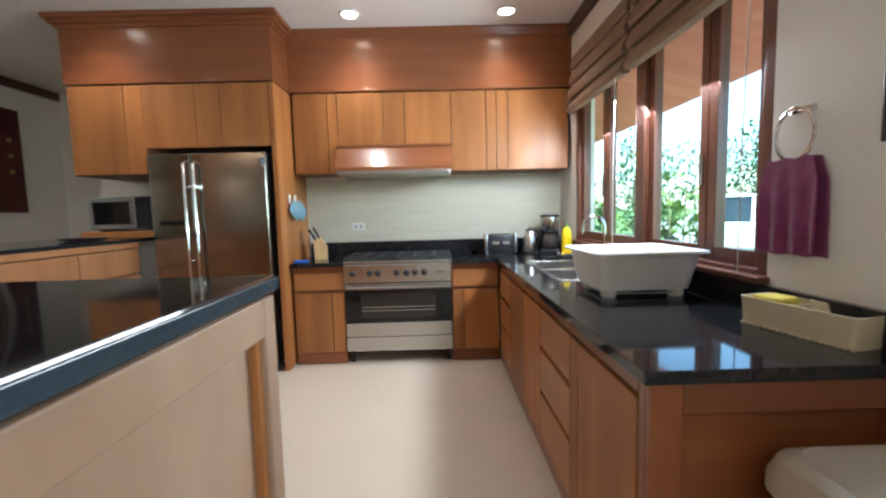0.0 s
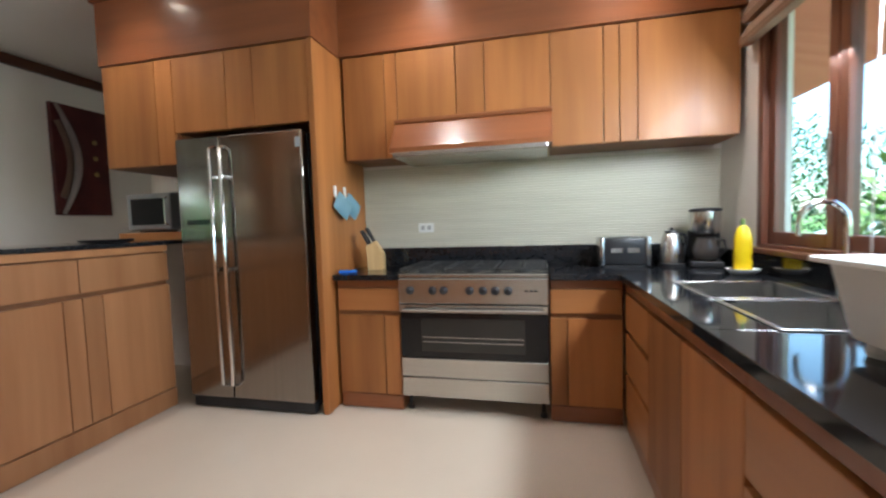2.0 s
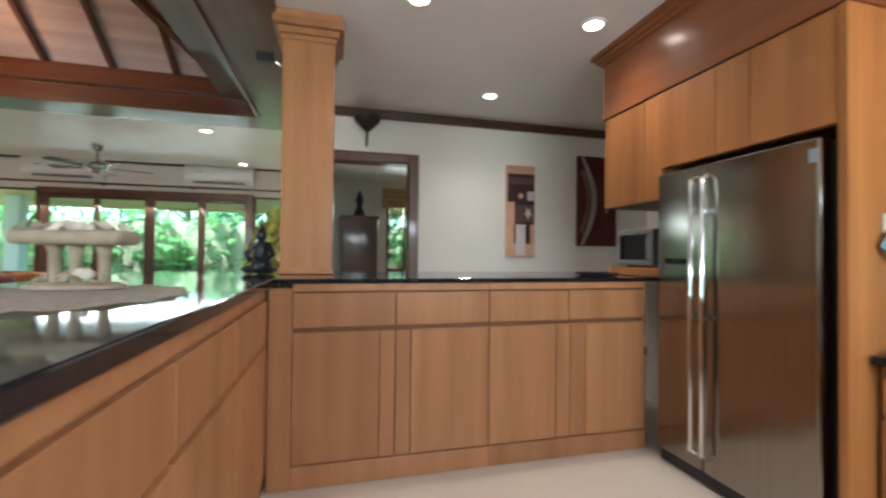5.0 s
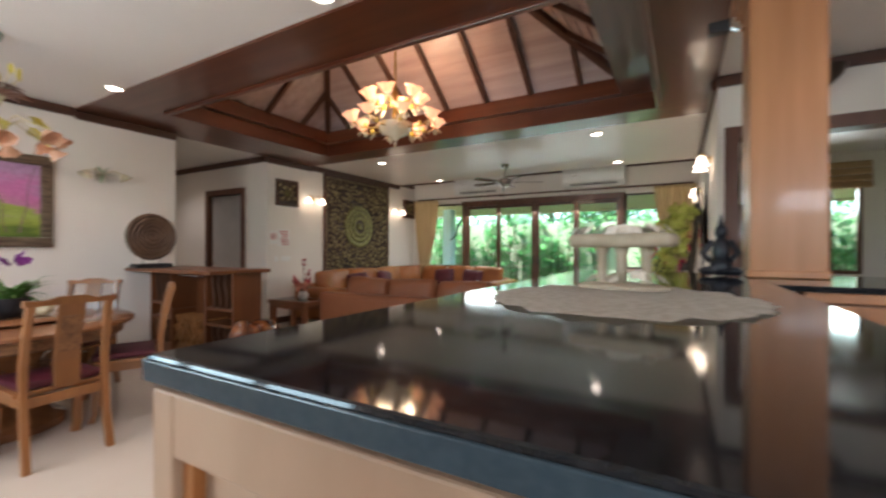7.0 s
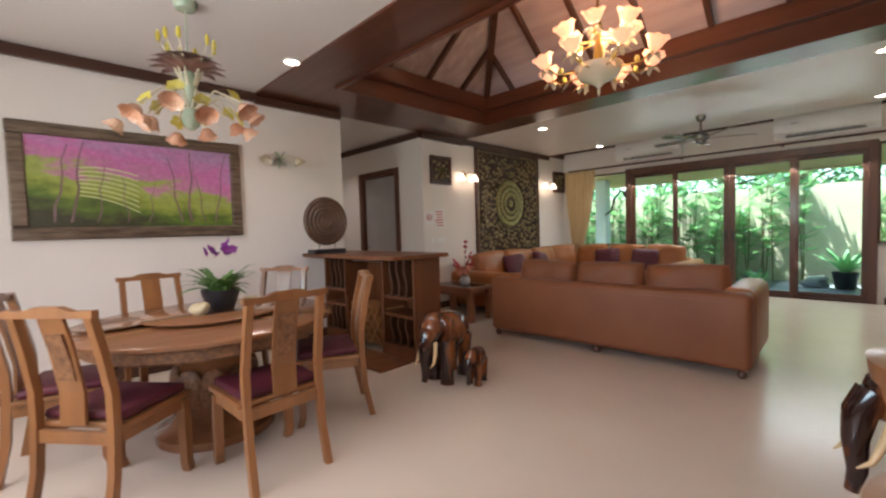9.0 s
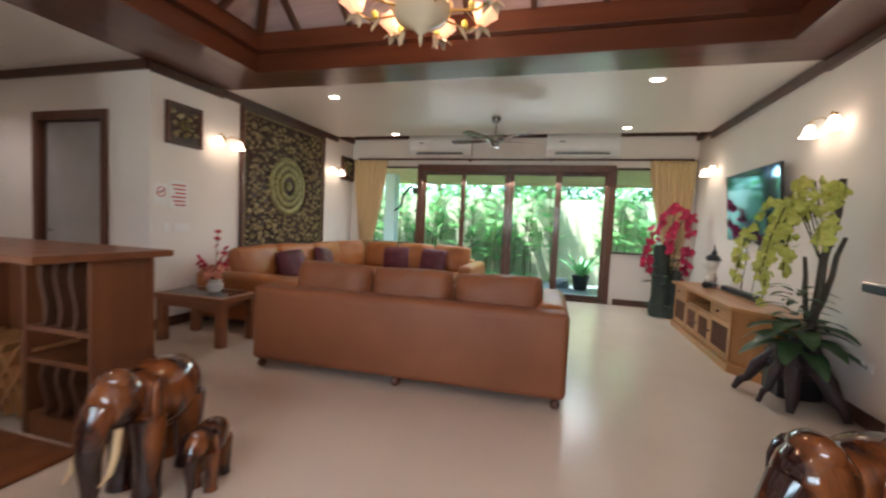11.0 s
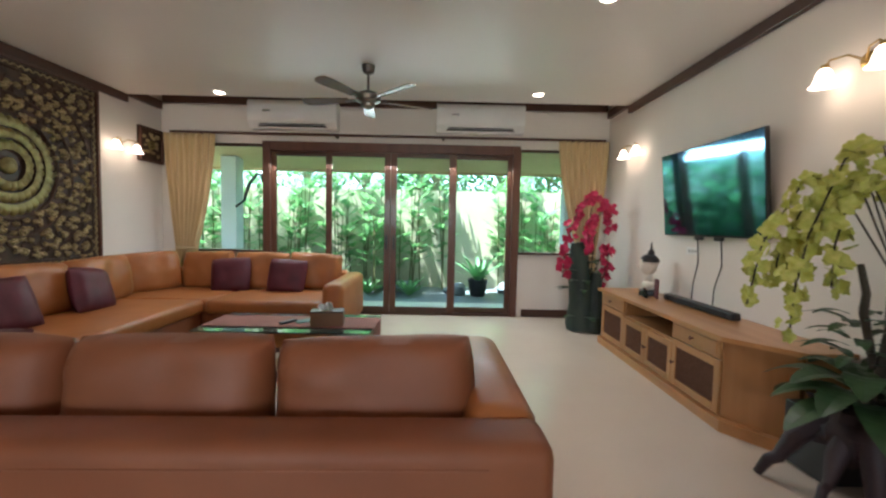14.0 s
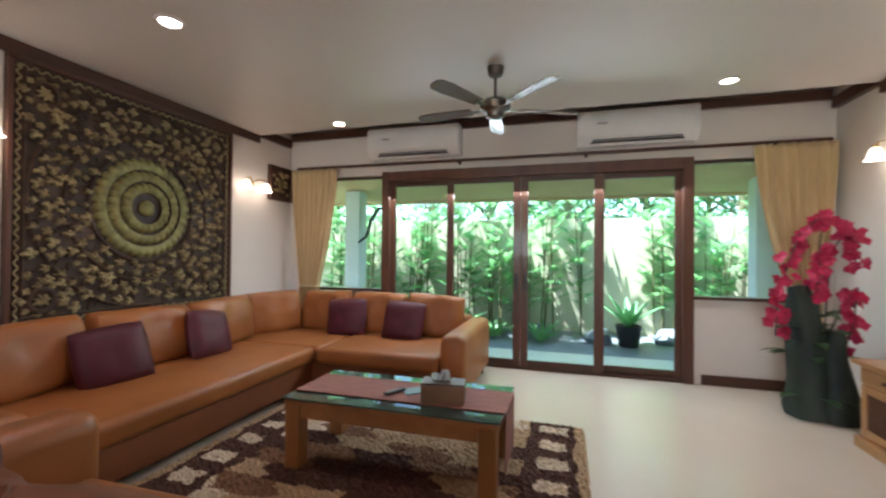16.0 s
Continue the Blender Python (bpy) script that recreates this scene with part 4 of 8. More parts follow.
# bin by the end of the worktop
bn = thing("waste_bin", 0.92, 0.815, 0.003, 0, "grey-beige plastic swing bin beside the worktop end", "bin")
bm = bmesh.new()
loft([rrect(bm, hx, hy, z, 5, 0.06) for hx, hy, z in ((0.17, 0.17, 0.0), (0.20, 0.20, 0.59), (0.205, 0.205, 0.60))], bm)
M_BIN = surf("grey_beige_plastic", (0.50, 0.45, 0.37), (0.45, 0.40, 0.33), 0.42, fine=90, bump=0.03)
part("bucket", bm, M_BIN, bn, smooth=True)
bm = bmesh.new()
loft([rrect(bm, hx, hy, z, 5, 0.07) for hx, hy, z in ((0.215, 0.215, 0.601), (0.215, 0.215, 0.64), (0.20, 0.20, 0.685), (0.17, 0.17, 0.702), (0.16, 0.16, 0.696))], bm)
part("lid", bm, M_BIN, bn, smooth=True)
bk = thing("leaflet", 1.0, 0.84, 0.704, 24, "blue printed leaflet lying on the bin lid", "leaflet")
part("sheet", box(-0.1, 0.1, -0.075, 0.075, 0, 0.004), surf("blue_print", (0.03, 0.12, 0.42), (0.05, 0.2, 0.55), 0.4, scale=(8, 8, 8)), bk)
part("printed_bar", box(-0.07, 0.05, -0.01, 0.005, 0.0042, 0.005), M_WHITE, bk)
part("printed_bar", box(-0.07, 0.02, 0.02, 0.03, 0.0042, 0.005), M_WHITE, bk)

# island and back run
IT = 1.14
isl = cabinet("island_cabinet", -3.05, -0.52, 0.09, 1.045, 0.003, IT - 0.05, "pale teak island cabinet, framed end panel, drawers towards the kitchen", M_ISLAND, G)
for nm, a, m in (("end_panel", (-0.5195, -0.505, 0.09, 1.04, 0.09, 1.01), M_PLY), ("stile", (-0.5195, -0.472, 0.056, 0.11, 0.003, IT - 0.05), M_PLY), ("stile", (-0.5195, -0.472, 1.025, 1.085, 0.003, IT - 0.05), M_PLY), ("rail", (-0.5195, -0.472, 0.1105, 1.0245, 1.0, IT - 0.05), M_PLY), ("rail", (-0.5195, -0.472, 0.1105, 1.0245, 0.003, 0.09), M_PLY)):
    part(nm, box(*a, 0.004), m, isl)
for y0, y1 in ((0.1105, 0.138), (0.997, 1.0245)):
    part("groove_strip", box(-0.5045, -0.485, y0, y1, 0.0905, 0.9995, 0.002), M_TEAK, isl)
for a, b in ((-0.55, -1.17), (-1.17, -1.80), (-1.80, -2.44)):
    front(isl, "drawer_front", "y", 1.045, b, a, 0.81, 1.03, M_ISLAND, 0.02)
    front(isl, "door", "y", 1.045, b, a, 0.12, 0.79, M_ISLAND, 0.02)
front(isl, "top_rail", "y", 1.045, -2.44, -0.525, 1.035, IT - 0.05, M_ISLAND, 0.014)
it = thing("island_worktop", 0, 0, 0, 0, "polished black granite bar top of the island", "worktop")
for bm in (box(-3.42, -0.467, 0.052, 1.09, IT - 0.043, IT, 0.006), box(-3.42, -2.455, 1.0905, 4.147, IT - 0.026, IT, 0.004)):
    part("slab", bm, M_GRANITE, it)
# lighter blue-grey strips along two edges of the island top
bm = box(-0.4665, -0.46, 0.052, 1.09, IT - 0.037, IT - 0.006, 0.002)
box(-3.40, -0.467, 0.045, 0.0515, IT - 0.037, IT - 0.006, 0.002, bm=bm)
part("honed_edge", bm, M_GRANITE_EDGE, it, "blue-grey granite edge strip")
for ys, strips in (((1.19, 1.75, 2.32), (1.19, 1.66, 1.75, 1.84, 2.32)), ((2.32, 2.86, 3.43), (2.32, 2.77, 2.87, 2.98, 3.43))):
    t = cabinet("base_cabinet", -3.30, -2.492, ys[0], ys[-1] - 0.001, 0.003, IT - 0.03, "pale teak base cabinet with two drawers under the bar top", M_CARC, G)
    front(t, "plinth", "x", -2.492, ys[0], ys[-1], 0.003, 0.125, M_ISLAND, 0.026, 0.0005)
    front(t, "top_rail", "x", -2.492, ys[0], ys[-1], 1.07, IT - 0.028, M_ISLAND, 0.024, 0.0005)
    for a, b in zip(ys, ys[1:]):
        front(t, "drawer_front", "x", -2.492, a, b, 0.87, 1.062, M_ISLAND, 0.022)
    for a, b in zip(strips, strips[1:]):
        front(t, "door", "x", -2.492, a, b, 0.13, 0.848, M_ISLAND, 0.022, 0.0025)
part("post", box(-2.51, -2.466, 1.068, 1.188, 0.003, IT - 0.05, 0.002), M_ISLAND, isl)
col = thing("column", -3.14, 1.22, IT + 0.002, 0, "pale teak-clad square column with moulded capital", "column", kind="structure")
part("shaft", box(-0.165, 0.165, -0.165, 0.165, 0, 1.60, 0.004), M_ISLAND, col)
part("base_moulding", box(-0.174, 0.174, -0.174, 0.174, 0, 0.04, 0.006), M_ISLAND, col)
for o, z0, z1 in ((0.178, 1.545, 1.58), (0.196, 1.5805, 1.625), (0.225, 1.6255, 1.68), (0.21, 1.6805, 1.726)):
    part("capital", box(-o, o, -o, o, z0, z1, 0.006), M_ISLAND, col)
mw = thing("microwave_oven", -2.72, 3.80, IT + 0.06, 0, "grey microwave oven on a wooden tray", "microwave")
part("body", box(-0.26, 0.26, -0.19, 0.2, 0.012, 0.285, 0.008), surf("silver_grey_paint", (0.36, 0.37, 0.38), rough=0.35, metal=0.5), mw)
part("door", box(-0.25, 0.13, -0.212, -0.1905, 0.02, 0.278, 0.006), surf("silver_door", (0.42, 0.43, 0.44), rough=0.3, metal=0.6), mw)
part("door_window", box(-0.215, 0.09, -0.2145, -0.2125, 0.055, 0.245), M_BLACKGLOSS, mw)
part("control_panel", box(0.135, 0.255, -0.21, -0.1905, 0.02, 0.278, 0.004), M_BLACK, mw)
part("handle", tube([(0.115, -0.213, 0.05), (0.115, -0.24, 0.06), (0.115, -0.24, 0.24), (0.115, -0.213, 0.25)], 0.007, 8), M_CHROME, mw)
for x in (-0.2, 0.2):
    part("foot", box(x - 0.02, x + 0.02, -0.15, 0.15, 0, 0.0115), M_BLACK, mw)
ty = thing("wooden_tray", -2.72, 3.80, IT + 0.001, 0, "teak tray box under the microwave", "tray")
part("box", box(-0.30, 0.30, -0.25, 0.24, 0, 0.058, 0.004), M_TEAK_X, ty)
pb = thing("serving_tray", -2.75, 3.25, IT + 0.001, 0, "dark oval serving tray lying on the bar top", "tray")
part("tray", lathe([(0.1, 0), (0.14, 0.008), (0.15, 0.02), (0.14, 0.02), (0.1, 0.008)], 26, squash=1.0), M_BLACK, pb, smooth=True)


# ---- living room ----
M_BRASS = surf("aged_brass", (0.45, 0.32, 0.12), (0.35, 0.24, 0.08), 0.3, 1.0)
M_SHADE = surf("frosted_shade_lit", (0.9, 0.85, 0.75), rough=0.4, bump=0.0, emit=(1.0, 0.84, 0.64), power=0.5)
M_GOLD = surf("dull_gilt", (0.27, 0.24, 0.085), (0.17, 0.14, 0.05), 0.45, 0.35, scale=(14, 14, 14), fine=90, bump=0.2)
M_CARVE = surf("carved_dark_teak", (0.075, 0.04, 0.024), (0.035, 0.018, 0.011), 0.5, scale=(10, 10, 10), fine=80, bump=0.25)
M_CARVE_HI = surf("carved_gilt_leaf", (0.46, 0.38, 0.19), (0.22, 0.16, 0.085), 0.42, 0.15, scale=(14, 14, 14), fine=80, bump=0.25, spread=(0.3, 0.7))


def sofa_box(x0, x1, y0, y1, z0, z1, r=0.05):
    bm = box(x0, x1, y0, y1, z0, z1)
    bmesh.ops.bevel(bm, geom=list(bm.edges), offset=r, segments=4, affect="EDGES", profile=0.5)
    return bm


def bun_foot(parent, x, y):
    part("foot", lathe([(0.022, 0), (0.034, 0.018), (0.036, 0.04), (0.024, 0.058), (0.03, 0.075)], 14, x, y), M_DARK_Z, parent, smooth=True)


# sofa with its back to the hall, built facing -x
sa = thing("leather_sofa", -4.32, -2.32, 0.003, 1.4, "three-seat tan leather sofa with loose back cushions, turned from the hall", "sofa", "leather sofas")
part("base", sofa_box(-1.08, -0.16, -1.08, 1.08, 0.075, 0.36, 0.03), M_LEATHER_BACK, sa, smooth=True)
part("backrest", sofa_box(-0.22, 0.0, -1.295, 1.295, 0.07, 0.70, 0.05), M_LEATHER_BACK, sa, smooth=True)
for y in (-1.19, 1.19):
    part("arm", sofa_box(-1.15, -0.17, y * 0.985 - 0.125, y * 0.985 + 0.125, 0.07, 0.725, 0.085), M_LEATHER, sa, smooth=True)
for i in range(3):
    y = -0.715 + 0.715 * i
    c = part("seat_cushion", sofa_box(-1.1, -0.2, y - 0.355, y + 0.355, 0.345, 0.47, 0.045), M_LEATHER, sa, smooth=True)
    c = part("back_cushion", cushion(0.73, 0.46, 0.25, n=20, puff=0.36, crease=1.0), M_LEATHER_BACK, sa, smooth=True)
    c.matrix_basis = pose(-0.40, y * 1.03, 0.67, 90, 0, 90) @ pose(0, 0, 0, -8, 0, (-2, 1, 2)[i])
part("seam", tube([(0.001, -1.1, 0.635), (0.0015, 1.1, 0.635)], 0.003, 6), M_LEATHER_BACK, sa)
for x, y in ((-0.06, -1.225), (-0.06, 0.0), (-0.06, 1.225), (-1.05, -1.2), (-1.05, 1.2)):
    bun_foot(sa, x, y)

# corner sofa along the carved wall and the terrace wall
sb = thing("corner_sofa", 0, 0, 0.003, 0, "long tan leather corner sofa under the carved panel", "sofa", "leather sofas")
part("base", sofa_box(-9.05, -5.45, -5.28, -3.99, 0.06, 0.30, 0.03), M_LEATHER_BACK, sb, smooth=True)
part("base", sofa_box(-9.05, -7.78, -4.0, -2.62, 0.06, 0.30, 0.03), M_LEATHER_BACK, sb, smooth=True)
for x0, x1, y0, y1 in ((-7.80, -5.50, -5.1, -3.95), (-9.0, -7.805, -5.1, -3.92), (-9.0, -7.72, -3.915, -2.66)):
    part("seat_cushion", sofa_box(x0, x1, y0, y1, 0.285, 0.44, 0.05), M_LEATHER, sb, smooth=True)
part("backrest", sofa_box(-9.05, -5.45, -5.30, -5.06, 0.06, 0.66, 0.06), M_LEATHER, sb, smooth=True)
part("backrest", sofa_box(-9.08, -8.85, -5.30, -2.62, 0.06, 0.66, 0.06), M_LEATHER, sb, smooth=True)
part("arm", sofa_box(-9.05, -7.74, -2.66, -2.42, 0.06, 0.64, 0.08), M_LEATHER, sb, smooth=True)
part("arm", sofa_box(-5.52, -5.28, -5.28, -3.95, 0.06, 0.62, 0.08), M_LEATHER, sb, smooth=True)
for i, (x, w) in enumerate(((-5.95, 0.82), (-6.80, 0.86), (-7.62, 0.78), (-8.38, 0.72))):
    c = part("back_cushion", cushion(w, 0.50, 0.28, n=20, puff=0.36, crease=1.0), M_LEATHER, sb, smooth=True)
    c.matrix_basis = pose(x, -4.96, 0.655, 90, 0, 180 + (3, -2, 2, -30)[i]) @ pose(0, 0, 0, -10, 0, (2, -2, 1, 2)[i])
for i, (y, w) in enumerate(((-4.42, 0.66), (-3.72, 0.72), (-3.02, 0.70))):
    c = part("back_cushion", cushion(w, 0.50, 0.28, n=20, puff=0.36, crease=1.0), M_LEATHER, sb, smooth=True)
    c.matrix_basis = pose(-8.76, y, 0.655, 90, 0, 90) @ pose(0, 0, 0, -10, 0, (2, 0, -3)[i])
for x, y in ((-5.4, -4.05), (-7.6, -4.05), (-7.85, -2.5), (-5.4, -5.2), (-8.9, -2.5)):
    bun_foot(sb, x, y)
for i, (x, y, z, a, tip) in enumerate(((-6.38, -4.70, 0.615, 168, 5), (-7.24, -4.72, 0.62, 185, -8), (-8.52, -4.02, 0.62, 95, 4), (-8.50, -3.30, 0.62, 88, -3))):
    c = tagged(part("throw_pillow", cushion(0.48, 0.45, 0.18, n=12, puff=0.5, crease=0.5), M_PURPLE, smooth=True), "plum purple square throw pillow on the leather sofa", "pillow", "throw pillows")
    c.matrix_basis = pose(x, y, z, 90, 0, a) @ pose(0, 0, 0, -18, 0, tip)
c = tagged(part("throw_pillow", cushion(0.48, 0.45, 0.18, n=12, puff=0.5, crease=0.5), M_PURPLE, smooth=True), "plum purple square throw pillow on the leather sofa", "pillow", "throw pillows")
c.matrix_basis = pose(-4.75, -3.18, 0.66, 90, 0, 100) @ pose(0, 0, 0, -25, 0, 5)

# rug: tufts of brown, tan and cream in a patchwork, cream squares along its dark ends
random.seed(17)
RUG = (-7.62, -5.72, -3.98, -1.42)
gx, gy = 150, 200
bm, vv = bmesh.new(), {}
for i in range(gx + 1):
    for j in range(gy + 1):
        x, y = RUG[0] + (RUG[1] - RUG[0]) * i / gx, RUG[2] + (RUG[3] - RUG[2]) * j / gy
        z = 0.004 if min(i, gx - i, j, gy - j) == 0 else 0.026 + random.uniform(-0.009, 0.009)
        vv[i, j] = bm.verts.new((x + random.uniform(-0.005, 0.005), y + random.uniform(-0.005, 0.005), z))
cells = {}
for i in range(gx):
    for j in range(gy):
        f = bm.faces.new((vv[i, j], vv[i + 1, j], vv[i + 1, j + 1], vv[i, j + 1]))
        u, v = (RUG[1] - RUG[0]) * (i + 0.5) / gx, (RUG[3] - RUG[2]) * (j + 0.5) / gy
        p = Vector((u * 9, v * 9, 1.7))
        u, v = u + 0.03 * noise.noise(p), v + 0.03 * noise.noise(p + Vector((4, 9, 2)))
        end = min(v, RUG[3] - RUG[2] - v)
        if end < 0.07:
            k = 2
        elif end < 0.40:
            row = u / 0.27
            k = 3 if abs(row % 1 - 0.5) < 0.24 and abs(end - 0.22) < 0.095 else 0
        else:
            row = int(u // 0.17)
            col = int((v + 0.21 * (row % 2) + 0.05 * math.sin(u * 37)) // 0.42)
            k = cells.setdefault((row, col), random.choice((0, 0, 1, 2, 2, 2, 3, 1)))
        f.material_index = k
rug = part("shaggy_rug", bm, surf("dark_brown_pile", (0.050, 0.020, 0.013), (0.085, 0.035, 0.022), 0.95, scale=(30, 30, 30), fine=200, bump=0.5))
for nm, c1, c2 in (("brown_pile", (0.17, 0.085, 0.045), (0.24, 0.13, 0.07)), ("tan_pile", (0.36, 0.25, 0.145), (0.46, 0.33, 0.20)), ("cream_pile", (0.62, 0.54, 0.42), (0.52, 0.43, 0.31))):
    rug.data.materials.append(surf(nm, c1, c2, 0.95, scale=(30, 30, 30), fine=200, bump=0.5))
tagged(rug, "shaggy rug of brown, tan and cream patches", "rug")

# coffee table
ct = thing("coffee_table", -6.72, -2.59, 0.01, 0, "low teak coffee table with a glass top", "coffee table")
for x in (-0.26, 0.26):
    for y in (-0.62, 0.62):
        part("leg", box(x - 0.05, x + 0.05, y - 0.05, y + 0.05, 0, 0.415, 0.004), M_CONSOLE_Z, ct)
for a in ((-0.205, 0.205, -0.66, -0.58), (-0.205, 0.205, 0.58, 0.66), (-0.30, -0.22, -0.565, 0.565), (0.22, 0.30, -0.565, 0.565)):
    part("apron", box(*a, 0.33, 0.415, 0.003), M_CONSOLE, ct)
part("top_frame", box(-0.31, 0.31, -0.68, 0.68, 0.4155, 0.44, 0.004), M_CONSOLE, ct)
part("glass_top", box(-0.325, 0.325, -0.69, 0.69, 0.4505, 0.458, 0.002), surf("table_glass", (0.05, 0.09, 0.08), rough=0.03, bump=0.0), ct, "green-edged glass top")
M_CLOTH = surf("woven_runner", (0.27, 0.115, 0.10), (0.36, 0.17, 0.14), 0.85, scale=(60, 8, 8), fine=200, bump=0.3)
bm = box(-0.19, 0.19, -0.68, 0.70, 0.461, 0.466)
box(-0.19, 0.19, 0.7005, 0.706, 0.13, 0.466, bm=bm)
for x in (-0.19, 0.172):
    box(x, x + 0.018, -0.68, 0.70, 0.4662, 0.4675, bm=bm)
rn = tagged(part("table_runner", bm, M_CLOTH), "dusky red woven runner across the coffee table", "table runner")
rn.matrix_basis = pose(-6.72, -2.59, 0.01)
tb = thing("tissue_box", -6.62, -2.28, 0.478, 8, "brown tissue box with a white tissue", "tissue box")
part("box", box(-0.07, 0.07, -0.13, 0.13, 0.0, 0.11, 0.005), surf("tissue_cover", (0.26, 0.17, 0.11), (0.2, 0.13, 0.08), 0.6, fine=150, bump=0.2), tb)
part("lid", box(-0.072, 0.072, -0.132, 0.132, 0.1105, 0.122, 0.004), surf("tissue_lid", (0.10, 0.085, 0.075), rough=0.5), tb)
bm = bmesh.new()
for k in range(5):
    a = k * 1.3
    leaf(bm, (0, 0.02 * k - 0.04, 0.122), (0.4 * math.cos(a), 0.4 * math.sin(a), 0.8), 0.075, 0.07, 0.4, 4)
bmesh.ops.solidify(bm, geom=list(bm.faces), thickness=0.002)
part("tissue", bm, M_WHITE, tb)
rc = thing("remote_control", -6.66, -2.62, 0.478, 62, "dark remote control lying on the runner", "remote control")
part("body", box(-0.022, 0.022, -0.08, 0.08, 0, 0.018, 0.006), M_BLACK, rc)
for i in range(5):
    for j in (-0.01, 0.0, 0.01):
        part("button", box(j - 0.003, j + 0.003, -0.055 + i * 0.022, -0.046 + i * 0.022, 0.0182, 0.0205), M_OUT, rc)
nb = thing("folded_leaflet", -6.74, -2.50, 0.478, 40, "small dark folded leaflet on the runner", "leaflet")
part("sheet", box(-0.06, 0.06, -0.09, 0.09, 0, 0.005, 0.001), surf("dark_leaflet", (0.06, 0.09, 0.11), rough=0.3), nb)

# side table with flowers
M_SIDE = wood("reddish_teak", (0.26, 0.10, 0.045), (0.19, 0.07, 0.03), "y", 0.35, 0.2, 0.08)
st = thing("side_table", -4.80, -4.58, 0.003, 0, "teak side table with dark inlaid top", "side table")
for x in (-0.20, 0.20):
    for y in (-0.36, 0.36):
        part("leg", box(x - 0.04, x + 0.04, y - 0.04, y + 0.04, 0, 0.43, 0.004), M_SIDE, st)
part("top", box(-0.26, 0.26, -0.42, 0.42, 0.43, 0.485, 0.006), M_SIDE, st)
part("inlay", box(-0.19, 0.19, -0.35, 0.35, 0.4855, 0.489, 0.001), M_BLACKGLOSS, st)
part("apron", box(-0.23, 0.23, -0.32, 0.32, 0.36, 0.4295), M_SIDE, st)


def petal_flower(bm, at, face, size, n=5):
    """A flower of n broad petals round a centre that faces along `face`."""
    f = Vector(face).normalized()
    u = f.orthogonal().normalized()
    w = f.cross(u)
    for i in range(n):
        a = 2 * math.pi * i / n + random.random()
        d = u * math.cos(a) + w * math.sin(a) + f * 0.35
        leaf(bm, Vector(at), d, size, size * 0.9, 0.25, 3, 0.2, f)


M_RED = surf("red_petal", (0.55, 0.03, 0.05), (0.42, 0.015, 0.05), 0.55, scale=(30, 30, 30), bump=0.0)
M_PINK = surf("magenta_petal", (0.56, 0.02, 0.09), (0.40, 0.01, 0.06), 0.5, scale=(30, 30, 30), bump=0.0)
M_CORAL = surf("coral_petal", (0.62, 0.17, 0.10), (0.66, 0.36, 0.28), 0.55, scale=(30, 30, 30), bump=0.0)
M_LIME = surf("lime_petal", (0.40, 0.44, 0.07), (0.56, 0.57, 0.16), 0.55, scale=(25, 25, 25), bump=0.0)
M_LEAF = surf("dark_leaf", (0.022, 0.060, 0.022), (0.035, 0.085, 0.03), 0.4, scale=(9, 9, 9), bump=0.05)
M_STEM = surf("dark_stem", (0.035, 0.028, 0.018), (0.05, 0.04, 0.025), 0.6, scale=(20, 20, 4))
M_ROOT = surf("dark_driftwood", (0.022, 0.013, 0.016), (0.04, 0.024, 0.026), 0.55, scale=(12, 12, 3), fine=40, bump=0.5)

vs = thing("flower_vase", -4.85, -4.54, 0.492, 0, "white vase of coral and red artificial orchids", "vase")
part("vase", lathe([(0.05, 0), (0.075, 0.03), (0.08, 0.07), (0.06, 0.1), (0.065, 0.12)], 18), M_WHITE, vs, smooth=True)
bm, bs, br = bmesh.new(), bmesh.new(), bmesh.new()
for k in range(16):
    a, r = k * 2.4, 0.05 + 0.07 * random.random()
    p = (r * math.cos(a), r * math.sin(a), 0.14 + 0.12 * random.random())
    tube([(0, 0, 0.1), p], 0.003, 5, bs)
    petal_flower(bm, p, (math.cos(a), math.sin(a), 0.5), 0.055)
for k, (dx, dy, h) in enumerate(((0.05, 0.08, 0.62), (0.0, -0.22, 0.34), (-0.04, 0.10, 0.45), (0.05, -0.16, 0.28), (0.0, 0.16, 0.33))):
    pts = [(0, 0, 0.1), (dx * 0.4, dy * 0.4, h * 0.65), (dx, dy, h)]
    tube(pts, 0.003, 5, bs)
    for i in range(4):
        q = Vector(pts[1]).lerp(Vector(pts[2]), i / 3)
        petal_flower(br, q, (random.uniform(-1, 1), random.uniform(-1, 1), 0.4), 0.035)
for k in range(7):
    a = k * 0.9
    leaf(bs, (0, 0, 0.12), (math.cos(a), math.sin(a), 0.7), 0.2, 0.03, 0.5)
part("flower_spray", bm, M_CORAL, vs)
part("bud_spray", br, M_RED, vs)
part("stem_bundle", bs, M_LEAF, vs)

# tv console
cs = thing("tv_console", 0, 0, 0.003, 0, "long honey teak TV console with rattan door panels", "tv console")
bm = bmesh.new()
top = [(-8.00, 1.012), (-7.98, 0.46), (-5.86, 0.46), (-5.52, 0.72), (-5.52, 1.012)]


def slab(bm, outline, z0, z1, shrink=0.0, cx=-6.8, cy=1.0):
    o = [(x + (cx - x) * shrink * 0.3, y + (cy - y) * shrink) for x, y in outline]
    a, b = [bm.verts.new((*p, z0)) for p in o], [bm.verts.new((*p, z1)) for p in o]
    n = len(o)
    for i in range(n):
        bm.faces.new((a[i], a[(i + 1) % n], b[(i + 1) % n], b[i]))
    bm.faces.new(a[::-1])
    bm.faces.new(b)
    return bm


